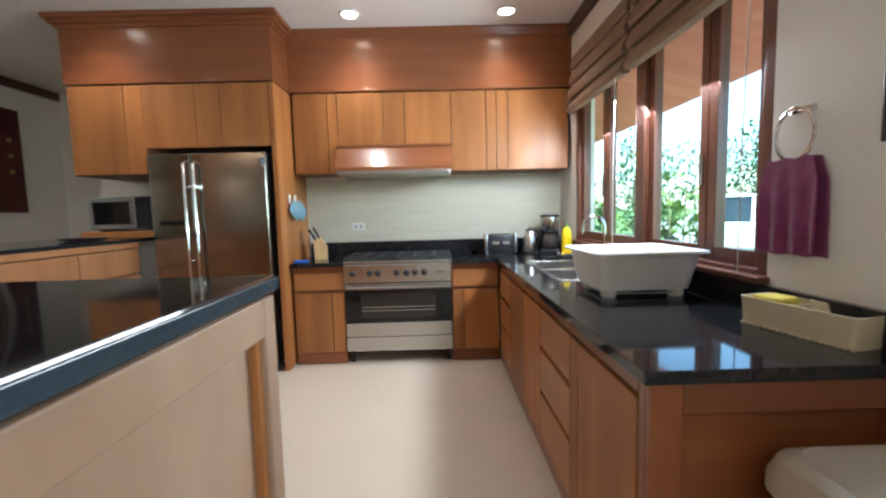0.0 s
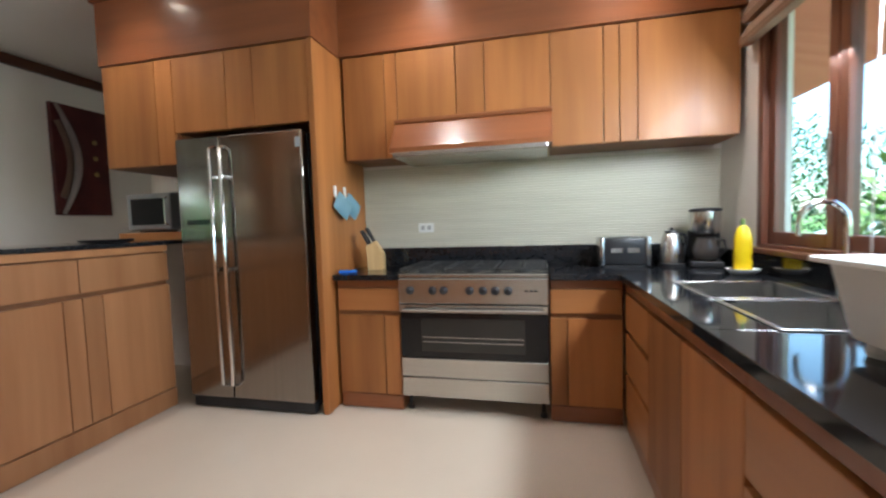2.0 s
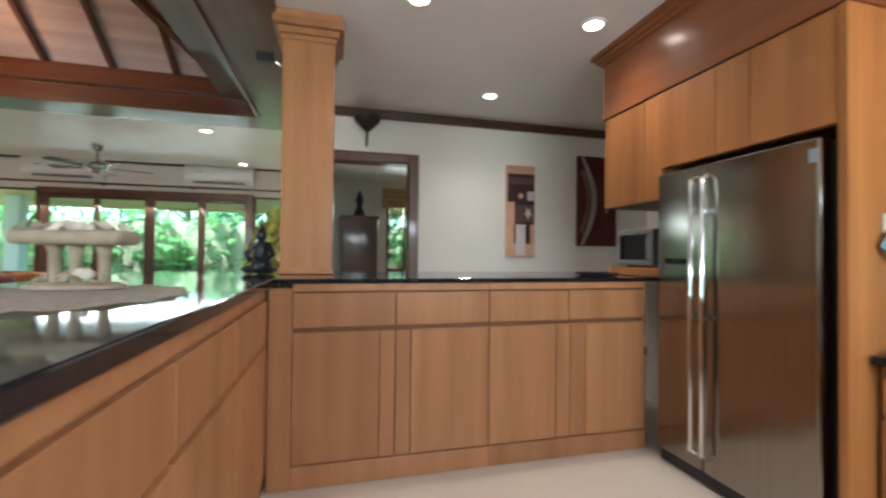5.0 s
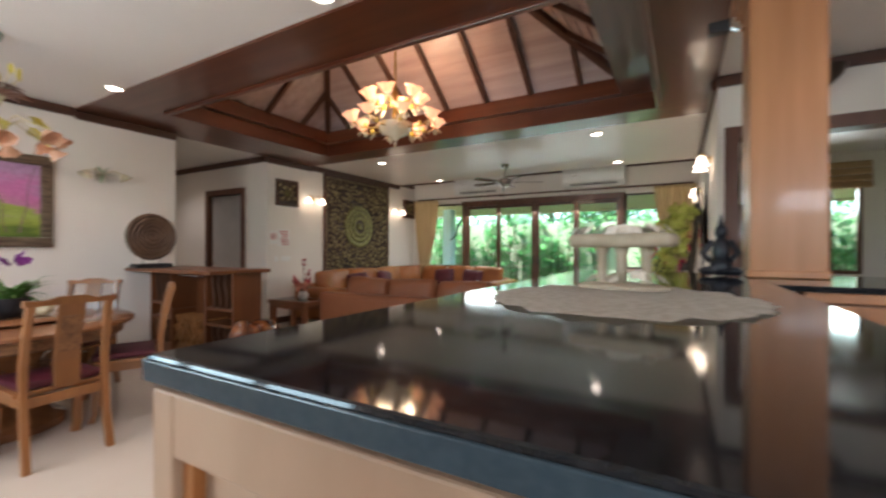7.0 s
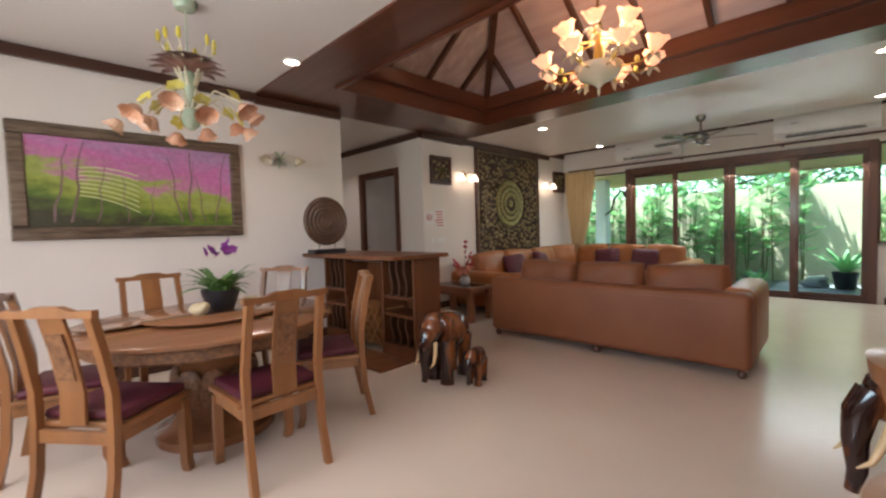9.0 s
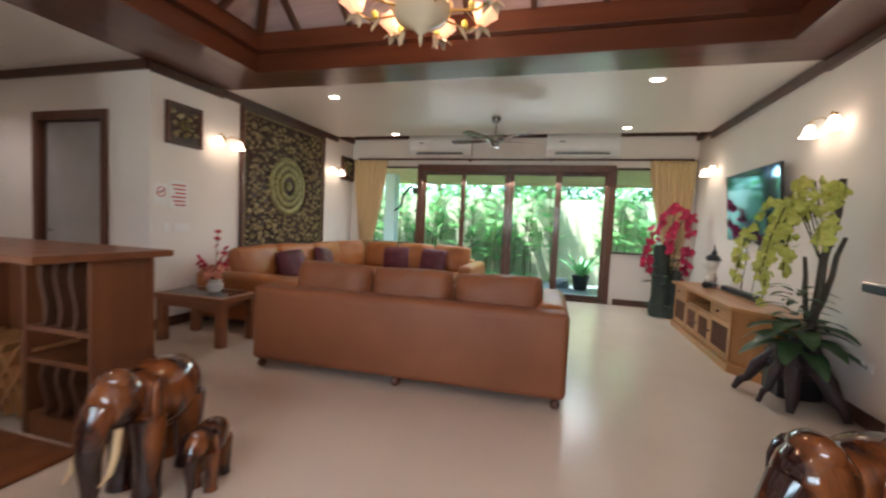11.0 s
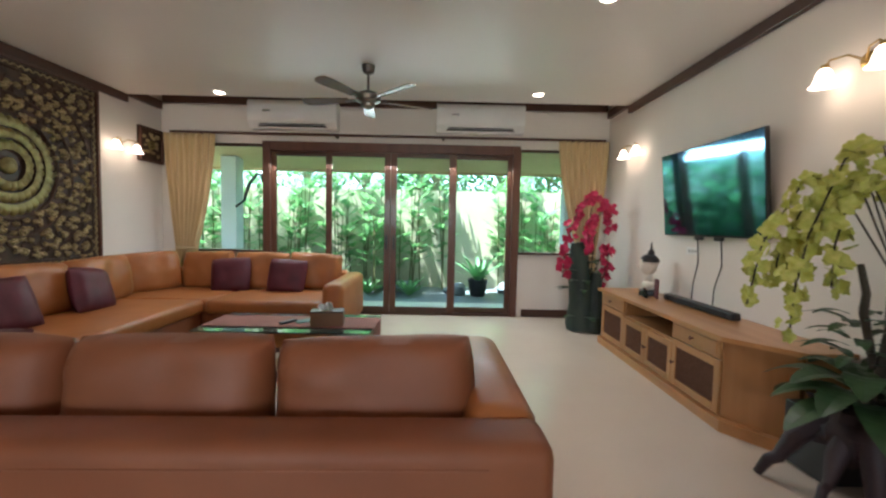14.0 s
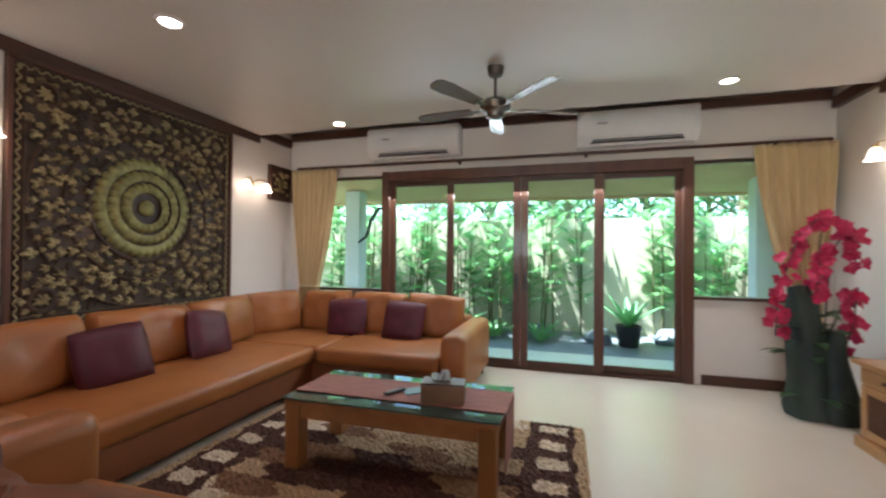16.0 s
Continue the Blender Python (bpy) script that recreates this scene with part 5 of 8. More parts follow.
part("top", slab(bm, top, 0.602, 0.632), M_CONSOLE, cs)
bm = slab(bmesh.new(), top, 0.0, 0.075, 0.03)
part("plinth", bm, M_CONSOLE, cs)
bm = bmesh.new()
YF = 0.525
for a in ((-7.95, -7.92, YF, 1.00, 0.076, 0.601), (-7.40, -7.37, YF, 1.00, 0.076, 0.601), (-6.52, -6.49, YF, 1.00, 0.076, 0.601), (-7.369, -6.521, YF, 1.00, 0.42, 0.44), (-7.919, -5.95, 0.98, 1.00, 0.076, 0.601), (-5.955, -5.925, YF, 1.00, 0.076, 0.601)):
    box(*a, bm=bm)
part("carcass", bm, M_CONSOLE_Z, cs)
bm = bmesh.new()
slab(bm, [(-5.924, 0.525), (-5.58, 0.74), (-5.58, 0.765), (-5.95, 0.56)], 0.076, 0.601)
slab(bm, [(-5.58, 0.766), (-5.55, 0.766), (-5.55, 1.00), (-5.58, 1.00)], 0.076, 0.601)
part("end_panel", bm, M_CONSOLE_Z, cs)


def rattan_door(x0, x1, z0, z1, knob):
    d = part("door", box(x0 + 0.003, x0 + 0.06, YF - 0.02, YF - 0.001, z0, z1, 0.003), M_CONSOLE_Z, cs)
    part("stile", box(x1 - 0.06, x1 - 0.003, YF - 0.02, YF - 0.001, z0, z1, 0.003), M_CONSOLE_Z, d)
    part("rail", box(x0 + 0.0605, x1 - 0.0605, YF - 0.02, YF - 0.001, z1 - 0.055, z1, 0.003), M_CONSOLE, d)
    part("rail", box(x0 + 0.0605, x1 - 0.0605, YF - 0.02, YF - 0.001, z0, z0 + 0.055, 0.003), M_CONSOLE, d)
    part("backing", box(x0 + 0.0605, x1 - 0.0605, YF - 0.006, YF - 0.001, z0 + 0.0555, z1 - 0.0555), M_RATTAN, d)
    n = max(6, int((x1 - x0 - 0.12) / 0.022))
    for i in range(n):
        xx = x0 + 0.062 + (x1 - x0 - 0.124) * i / n
        part("slat", box(xx, xx + 0.011, YF - 0.013, YF - 0.0065, z0 + 0.056, z1 - 0.056, 0.002), M_RATTAN, d)
    k = part("knob", lathe([(0.007, 0), (0.006, 0.012), (0.014, 0.018), (0.015, 0.026), (0.008, 0.031)], 12), M_DARK_Z, d, smooth=True)
    k.matrix_basis = pose(knob, YF - 0.0205, (z0 + z1) / 2, 90, 0, 0)


def drawer(x0, x1, z0, z1):
    d = part("drawer_front", box(x0 + 0.003, x1 - 0.003, YF - 0.022, YF - 0.001, z0, z1, 0.003), M_CONSOLE, cs)
    part("fielded_panel", box(x0 + 0.03, x1 - 0.03, YF - 0.028, YF - 0.0225, z0 + 0.02, z1 - 0.02, 0.004), M_CONSOLE, d)
    k = part("knob", lathe([(0.007, 0), (0.006, 0.012), (0.014, 0.018), (0.015, 0.026), (0.008, 0.031)], 12), M_DARK_Z, d, smooth=True)
    k.matrix_basis = pose((x0 + x1) / 2, YF - 0.0285, (z0 + z1) / 2, 90, 0, 0)


drawer(-7.95, -7.385, 0.462, 0.592)
rattan_door(-7.95, -7.385, 0.085, 0.452, -7.43)
rattan_door(-7.385, -6.945, 0.085, 0.418, -6.975)
rattan_door(-6.945, -6.505, 0.085, 0.418, -6.915)
drawer(-6.505, -5.93, 0.462, 0.592)
rattan_door(-6.505, -5.93, 0.085, 0.452, -6.465)

# television
tv = thing("television", -6.85, 0.935, 1.66, 0, "large flat television on the wall, switched off", "television")
tv.matrix_basis = pose(-6.85, 0.935, 1.66, 5, 0, 0)
part("casing", box(-0.68, 0.68, -0.012, 0.022, -0.40, 0.40, 0.004), M_BLACK, tv)
# blue metal in place of dark glass, to strengthen the garden's reflection
part("screen", box(-0.672, 0.672, -0.0145, -0.0125, -0.385, 0.392), surf("tv_screen_reflection_tint", (0.13, 0.33, 0.50), (0.13, 0.33, 0.50), 0.07, 1.0, bump=0.0), tv)
part("wall_bracket", box(-0.2, 0.2, 0.0225, 0.06, -0.15, 0.15), M_BLACK, tv)
for x in (-0.15, 0.12):
    part("cable_clip", box(x - 0.05, x + 0.05, 0.0, 0.03, -0.435, -0.401, 0.006), M_BLACK, tv)
for x0, x1 in ((-7.02, -7.04), (-6.70, -6.74)):
    tagged(part("cable", tube([(x0, 0.985, 1.24), (x0 + 0.02, 0.99, 1.02), (x1 - 0.02, 0.99, 0.82), (x1, 0.97, 0.642)], 0.005, 6), M_BLACK), "black cable hanging from the television", "cable", "cables")
socket(-7.12, 1.016, 1.12, 0, w=0.2, holes=3)
socket(-4.95, 1.016, 0.42, 0, w=0.12, holes=1)
sb_ = thing("soundbar", -6.80, 0.88, 0.636, 0, "long black soundbar on the console", "soundbar")
part("body", box(-0.48, 0.48, -0.04, 0.04, 0.0, 0.06, 0.014), M_BLACK, sb_, smooth=True)
part("grille", box(-0.42, 0.42, -0.043, -0.0405, 0.01, 0.05, 0.001), surf("speaker_cloth", (0.02, 0.02, 0.022), rough=0.9, fine=300, bump=0.4), sb_)
sw = thing("subwoofer", -5.42, 0.80, 0.003, 0, "black subwoofer box beside the console", "loudspeaker")
part("cabinet", box(-0.14, 0.14, -0.16, 0.15, 0.012, 0.36, 0.006), M_BLACK, sw)
part("foot", box(-0.12, 0.12, -0.12, 0.12, 0.0, 0.0115), M_BLACK, sw)
# bust on the console
bm = bmesh.new()
blob(0.075, 0.085, 0.10, 0, 0, 0.30, 1.0, 18, bm)
blob(0.04, 0.045, 0.09, 0, 0.01, 0.17, 0.9, 14, bm)
blob(0.11, 0.07, 0.045, 0, 0.01, 0.10, 0.8, 16, bm)
blob(0.016, 0.025, 0.03, 0, -0.085, 0.295, 1.0, 8, bm)
for s in (-1, 1):
    blob(0.012, 0.02, 0.055, s * 0.077, 0.0, 0.28, 1.0, 8, bm)
nf = len(bm.faces)
blob(0.084, 0.092, 0.07, 0, 0.012, 0.355, 1.0, 18, bm, rough=0.12)
blob(0.035, 0.035, 0.04, 0, 0.02, 0.435, 1.0, 12, bm)
lathe([(0.016, 0.46), (0.006, 0.53), (0.0, 0.56)], 10, 0, 0.02, 0, bm)
box(-0.10, 0.10, -0.08, 0.08, 0.0, 0.05, 0.008, bm)
bust = part("bust_statue", bm, surf("ivory_ceramic", (0.72, 0.68, 0.60), rough=0.35), None, smooth=True)
bust.data.materials.append(M_BLACK)
for i, f in enumerate(bust.data.polygons):
    c = f.center
    if c.z > 0.345 and (c.y > -0.065 or c.z > 0.375) or c.z < 0.056:
        f.material_index = 1
bust.matrix_basis = pose(-7.52, 0.80, 0.636, 0, 0, -25)
tagged(bust, "small ivory head statue with dark hair on a black base", "statue")
for i, (x, y) in enumerate(((-7.39, 0.70), (-7.34, 0.685), (-7.29, 0.675))):
    b = thing("small_bottle", x, y, 0.636, 0, "small dark bottle standing on the console", "bottle", "small bottles")
    part("body", lathe([(0.014, 0), (0.015, 0.01), (0.015, 0.05), (0.006, 0.065), (0.006, 0.085)], 12), M_BLACKGLOSS, b, smooth=True)
    part("cap", lathe([(0.008, 0.0855), (0.008, 0.10)], 10), M_CHROME, b)
cd = thing("stand_card", -7.30, 0.78, 0.636, -15, "dark red card standing behind small bottles", "card")
part("sheet", box(-0.075, 0.075, -0.005, 0.005, 0.0, 0.19, 0.001), surf("dark_red_card", (0.13, 0.02, 0.03), rough=0.4), cd)

# magenta orchids on a dark mossy log
random.seed(23)
ov = thing("orchid_on_log", -8.55, 0.50, 0.003, 0, "magenta artificial orchids on a dark mossy upright log", "plant")
M_MOSS = surf("mossy_log", (0.010, 0.020, 0.020), (0.035, 0.052, 0.036), 0.6, scale=(6, 6, 2.5), fine=40, bump=0.6)


def knotty(bm, k):
    for v in bm.verts:
        if v.co.z > 0.02:
            v.co += Vector((noise.noise(v.co * 6), noise.noise(v.co * 6 + Vector((5, 5, 5))), 0.0)) * k + Vector((noise.noise(v.co * 19), noise.noise(v.co * 19 + Vector((3, 3, 3))), 0)) * k * 0.35
    return bm


part("log", knotty(tube([(0.01, 0.01, 0.0), (0.0, 0.0, 0.1), (0, -0.03, 0.35), (0, -0.06, 0.65), (0.0, -0.09, 0.95), (0.0, -0.11, 1.12)], [0.21, 0.20, 0.15, 0.13, 0.11, 0.085], 20), 0.05), M_MOSS, ov, smooth=True)
part("log", knotty(tube([(0.06, 0.12, 0.0), (0.06, 0.13, 0.25), (0.03, 0.12, 0.5), (0.02, 0.13, 0.74)], [0.17, 0.13, 0.10, 0.06], 16), 0.05), M_MOSS, ov, smooth=True)
sprays = (
    ((0, 0.0, 0.75), (0, 0.05, 1.5), (0.02, 0.08, 1.76), (0.04, -0.12, 1.56), (0.05, -0.22, 1.26), (0.06, -0.29, 0.95), (0.06, -0.30, 0.68)),
    ((0, 0.02, 0.75), (-0.03, 0.10, 1.35), (0.02, 0.06, 1.44), (0.05, 0.02, 1.25), (0.06, 0.0, 1.0)),
    ((0, 0.08, 0.7), (-0.02, 0.13, 1.4), (0.0, 0.24, 1.62), (0.02, 0.30, 1.56), (0.03, 0.28, 1.28)),
    ((0.02, 0.1, 0.7), (0.0, 0.22, 1.0), (0.03, 0.29, 1.08), (0.04, 0.27, 0.85), (0.05, 0.20, 0.60)),
)
for path in sprays:
    pts = [Vector(p) for p in path]
    part("stem", tube(pts, 0.007, 6), M_STEM, ov, smooth=True)
    bm = bmesh.new()
    n = 34 if len(pts) > 5 else 20
    for i in range(n):
        t_ = 1.6 + (len(pts) - 2.62) * i / (n - 1)
        q = pts[int(t_)].lerp(pts[min(int(t_) + 1, len(pts) - 1)], t_ - int(t_))
        q = q + Vector((random.uniform(-0.05, 0.05), random.uniform(-0.06, 0.06), random.uniform(-0.03, 0.03)))
        petal_flower(bm, q, (random.uniform(0.2, 1), random.uniform(-1, 0.5), random.uniform(-0.2, 0.5)), random.uniform(0.05, 0.068))
    part("flower_spray", bm, M_PINK, ov, "dense spray of magenta orchid flowers")
bm = bmesh.new()
for k in range(30):
    a = random.uniform(0, 6.28)
    z = random.choice((0.86, 0.74, 0.62, 0.5, 0.16))
    leaf(bm, (0.10 * math.cos(a), 0.10 * math.sin(a), z), (math.cos(a), math.sin(a), 0.5), random.uniform(0.18, 0.30), 0.085, 0.6, 5)
part("foliage", bm, M_LEAF, ov)

# driftwood stand with lime orchids
dp = thing("orchid_on_driftwood", -5.20, 0.70, 0.003, 0, "lime green artificial orchid on a black driftwood root", "plant")
def gnarl(bm, k=0.02):
    for v in bm.verts:
        if v.co.z > 0.03:
            v.co += Vector((noise.noise(v.co * 13), noise.noise(v.co * 13 + Vector((5, 5, 5))), 0.4 * noise.noise(v.co * 11))) * k
    return bm


for a, r, h, w in ((238, 0.34, 0.38, 0.68), (288, 0.24, 0.36, 0.6), (335, 0.25, 0.42, 0.8), (35, 0.33, 0.38, 0.85), (145, 0.22, 0.40, 0.7)):
    c, s = math.cos(radians(a)), math.sin(radians(a))
    pts = [(0, 0, h + 0.08), (c * r * 0.35, s * r * 0.35, h), (c * r * 0.68, s * r * 0.68, h * 0.66), (c * r * 0.86, s * r * 0.86, h * 0.33), (c * r * 1.0, s * r * 1.0, 0.10), (c * r * 1.12, s * r * 1.12, 0.012)]
    part("root_leg", gnarl(tube(pts, [0.07 * w, 0.085 * w, 0.07 * w, 0.052 * w, 0.045 * w, 0.03 * w], 10)), M_ROOT, dp, smooth=True)
part("root", gnarl(blob(0.19, 0.16, 0.15, 0, 0, 0.36, 1.0, 20, rough=0.5)), M_ROOT, dp, smooth=True)
bm = bmesh.new()
for k in range(20):
    a = k * 2.39996
    leaf(bm, (0.06 * math.cos(a), 0.06 * math.sin(a), 0.46 + 0.009 * k), (math.cos(a), math.sin(a), 0.10 + 0.022 * k), random.uniform(0.33, 0.45) - 0.005 * k, 0.15, 0.75, 7)
for k in range(26):
    a = k * 2.39996 + 1
    leaf(bm, (0.05 * math.cos(a) - 0.03, 0.05 * math.sin(a), 0.62 + 0.012 * k), (math.cos(a), math.sin(a), 0.35), random.uniform(0.16, 0.24), 0.06, 0.6, 5)
part("foliage", bm, M_LEAF, dp)
for pts, rr in (([(0.02, 0.06, 0.5), (0.03, 0.1, 0.85), (0.0, 0.12, 1.15), (0.04, 0.16, 1.50), (0.05, 0.17, 1.76)], 0.028), ([(0.02, 0.06, 0.62), (0.10, 0.1, 0.86), (0.14, 0.12, 1.05), (0.12, 0.14, 1.18), (0.17, 0.15, 1.32)], 0.02), ([(0.0, 0.05, 0.66), (-0.07, 0.05, 0.92), (-0.05, 0.04, 1.02), (-0.09, 0.04, 1.16)], 0.017)):
    part("branch", gnarl(tube(pts, [rr * (1.25 - 0.6 * i / len(pts)) for i in range(len(pts))], 8), 0.012), M_STEM, dp, smooth=True)
for pts in (([(0.0, 0.08, 1.1), (-0.08, -0.05, 1.5), (-0.2, -0.2, 1.52), (-0.30, -0.33, 1.2), (-0.32, -0.38, 0.88)]), ([(0.0, 0.1, 1.2), (-0.02, 0.0, 1.66), (-0.10, -0.10, 1.60), (-0.16, -0.2, 1.25), (-0.18, -0.25, 0.92)]), ([(0.05, 0.12, 1.2), (0.10, 0.10, 1.60), (0.16, 0.04, 1.58), (0.17, 0.02, 1.36), (0.16, 0.0, 1.2)]), ([(-0.02, 0.08, 1.1), (-0.2, 0.02, 1.42), (-0.36, -0.05, 1.42), (-0.46, -0.10, 1.15), (-0.48, -0.12, 0.95)]), ([(0.0, 0.05, 1.2), (-0.08, 0.0, 1.5), (-0.2, -0.08, 1.42), (-0.26, -0.16, 1.1), (-0.26, -0.18, 0.74)]), ([(0.0, 0.1, 1.2), (-0.06, 0.0, 1.5), (-0.10, -0.06, 1.45), (-0.12, -0.10, 1.2), (-0.10, -0.12, 1.0)])):
    vp = [Vector((p[0], p[1] + 0.03, 0.55 + (p[2] - 0.55) * 1.08)) for p in pts]
    part("stem", tube(vp, 0.005, 5), M_STEM, dp)
    bf = bmesh.new()
    for i in range(46):
        t_ = 0.8 + (len(vp) - 1.82) * i / 45
        q = vp[int(t_)].lerp(vp[min(int(t_) + 1, len(vp) - 1)], t_ - int(t_))
        q = q + Vector((random.uniform(-0.045, 0.045), random.uniform(-0.045, 0.045), random.uniform(-0.03, 0.03)))
        petal_flower(bf, q, (random.uniform(-0.5, 1), random.uniform(-1, 0.4), random.uniform(-0.3, 0.5)), random.uniform(0.036, 0.052))
    part("flower_spray", bf, M_LIME, dp)

# ceiling fan
cf = thing("ceiling_fan", -7.44, -2.11, H, 0, "dark metal five-blade ceiling fan at rest", "ceiling fan")
M_FANM = surf("antique_nickel", (0.17, 0.145, 0.12), (0.12, 0.10, 0.085), 0.3, 1.0)
M_BLADE = wood("fan_blade_wood", (0.20, 0.13, 0.09), (0.15, 0.095, 0.065), "x", 0.25, 0.4, 0.1)
part("canopy", lathe([(0.018, -0.09), (0.055, -0.07), (0.065, -0.02), (0.066, -0.001)], 20), M_FANM, cf, smooth=True)
part("rod", lathe([(0.012, -0.24), (0.012, -0.089)], 12), M_FANM, cf)
part("motor", lathe([(0.03, -0.42), (0.065, -0.40), (0.07, -0.37), (0.12, -0.345), (0.125, -0.30), (0.10, -0.27), (0.05, -0.25), (0.02, -0.238)], 28), M_FANM, cf, smooth=True)
for i in range(5):
    a = 72 * i + 44
    ir = part("blade_iron", box(0.10, 0.24, -0.018, 0.018, -0.006, 0.0, 0.002), M_FANM, cf)
    ir.matrix_basis = pose(0, 0, -0.335, 0, 0, a) @ pose(0, 0, 0, 12, 0, 0)
    bm = bmesh.new()
    o = [(0.20, -0.045), (0.55, -0.068), (0.66, -0.06), (0.69, -0.03), (0.69, 0.03), (0.66, 0.06), (0.55, 0.068), (0.20, 0.045)]
    b_ = part("blade", slab(bm, o, 0.0005, 0.0075), M_BLADE, cf)
    b_.matrix_basis = pose(0, 0, -0.335, 0, 0, a) @ pose(0, 0, 0, 12, 0, 0)

# air conditioners
for y in (-3.43, -0.84):
    ac = thing("air_conditioner", -9.248, y, 2.60, 0, "white wall-mounted split air conditioner above the doors", "air conditioner", "air conditioners")
    prof = [(0.001, 0.0), (0.14, 0.0), (0.20, 0.07), (0.225, 0.13), (0.225, 0.34), (0.20, 0.375), (0.001, 0.375)]
    bm = prism(prof, 1.22, Matrix.Translation((0, -0.61, 0)))
    bmesh.ops.bevel(bm, geom=list(bm.edges), offset=0.008, segments=2, affect="EDGES")
    part("casing", bm, M_WHITE, ac, smooth=True)
    for z in (0.03, 0.05):
        part("louvre", box(0.168, 0.20, -0.45, 0.45, z, z + 0.008, 0.001, m=Matrix.Translation((0, 0, 0.0))), M_BLACK, ac)
    part("vent", box(0.150, 0.19, -0.47, 0.47, 0.022, 0.027), M_BLACK, ac)
    part("badge", box(0.2252, 0.227, -0.40, -0.30, 0.22, 0.235), M_CHROME, ac)


# sconces
def sconce(x, y, z, rz, lit=True):
    """A pair of bell shades on a brass arm; faces -y at rz 0."""
    t = thing("wall_sconce", x, y, z, rz, "brass wall sconce with two frosted bell shades, lit", "wall lamp", "wall sconces")
    bp = part("back_plate", lathe([(0.05, 0), (0.045, 0.012), (0.02, 0.02)], 18), M_BRASS, t, smooth=True)
    bp.matrix_basis = pose(0, 0, 0.04, 90, 0, 0)
    for s in (-1, 1):
        a = part("arm", tube([(0, -0.02, 0.04), (s * 0.06, -0.07, 0.09), (s * 0.14, -0.10, 0.09), (s * 0.17, -0.10, 0.055)], 0.006, 8), M_BRASS, t, smooth=True)
        part("shade", lathe([(0.02, 0.05), (0.035, 0.035), (0.045, 0.0), (0.055, -0.035), (0.075, -0.055), (0.066, -0.05), (0.05, -0.03)], 20, s * 0.17, -0.10, 0.0), M_SHADE, t, smooth=True)
        part("cup", lathe([(0.012, 0.075), (0.022, 0.07), (0.022, 0.051)], 12, s * 0.17, -0.10, 0.0), M_BRASS, t)
    la = bpy.data.lights.new("sconce_lamp", "POINT")
    la.energy, la.color, la.shadow_soft_size = 0.065, (1.0, 0.78, 0.55), 0.07
    new("sconce_lamp", la).matrix_basis = pose(x, y, z, 0, 0, rz) @ pose(0, -0.16, -0.10)


sconce(-5.60, 1.018, 2.25, 0)
sconce(-8.35, 1.018, 2.25, 0)
sconce(-5.78, -5.348, 2.20, 180)
sconce(-8.45, -5.348, 2.20, 180)


# carved panels
def scroll(bm, cx, cz, size, a0, turn=1, y=0.03):
    pts = []
    for i in range(13):
        k = i / 12
        a, r = a0 + turn * k * 4.6, size * (1 - 0.82 * k)
        pts.append((cx + r * math.cos(a), y + 0.006 * k, cz + r * math.sin(a)))
    tube(pts, [size * 0.17 * (1.15 - 0.5 * i / 12) for i in range(13)], 6, bm)


def leaf_cluster(bm, cx, cz, size, a, y=0.03, lobes=5):
    """A chunky carved leaf with uneven lobes and a raised rib."""
    n, rim, low = lobes * 4, [], []
    k = random.uniform(0, 9)
    for i in range(n):
        b = 2 * math.pi * i / n
        r = size * (0.36 + 0.64 * abs(math.cos(lobes * b / 2)) ** 0.8) * (1 + 0.45 * noise.noise(Vector((k, 1.3 * math.cos(b), 1.3 * math.sin(b)))))
        c, q = math.cos(a + b), math.sin(a + b)
        low.append(bm.verts.new((cx + r * c, y - 0.012, cz + r * q * 0.85)))
        rim.append(bm.verts.new((cx + r * 0.7 * c, y + (0.016 if i % 4 else 0.008), cz + r * 0.7 * q * 0.85)))
    top = bm.verts.new((cx, y + 0.011, cz))
    for i in range(n):
        j = (i + 1) % n
        bm.faces.new((low[j], low[i], rim[i], rim[j]))
        bm.faces.new((rim[j], rim[i], top))


def petal_ring(r0, r1, n, y, rise):
    """A flat ring of broad petals with rounded, overlapping ends."""
    bm, per, rows = bmesh.new(), 6, 6
    g = []
    for i in range(n * per):
        a, ph = 2 * math.pi * i / (n * per), (i % per) / per
        arch = math.sin(math.pi * ph)
        col = []
        for q in range(rows + 1):
            u = q / rows
            r = r0 + (r1 * (0.955 + 0.06 * arch ** 0.6) - r0) * u
            h = rise * (0.45 + 0.75 * math.sin(math.pi * (0.12 + 0.85 * u)) * (0.55 + 0.45 * arch ** 0.5)) if q < rows else -0.004
            col.append(bm.verts.new((r * math.cos(a), y + h, r * math.sin(a))))
        g.append(col)
    for i in range(len(g)):
        p, q = g[i], g[(i + 1) % len(g)]
        for k in range(rows):
            bm.faces.new((q[k], p[k], p[k + 1], q[k + 1]))
    return bm


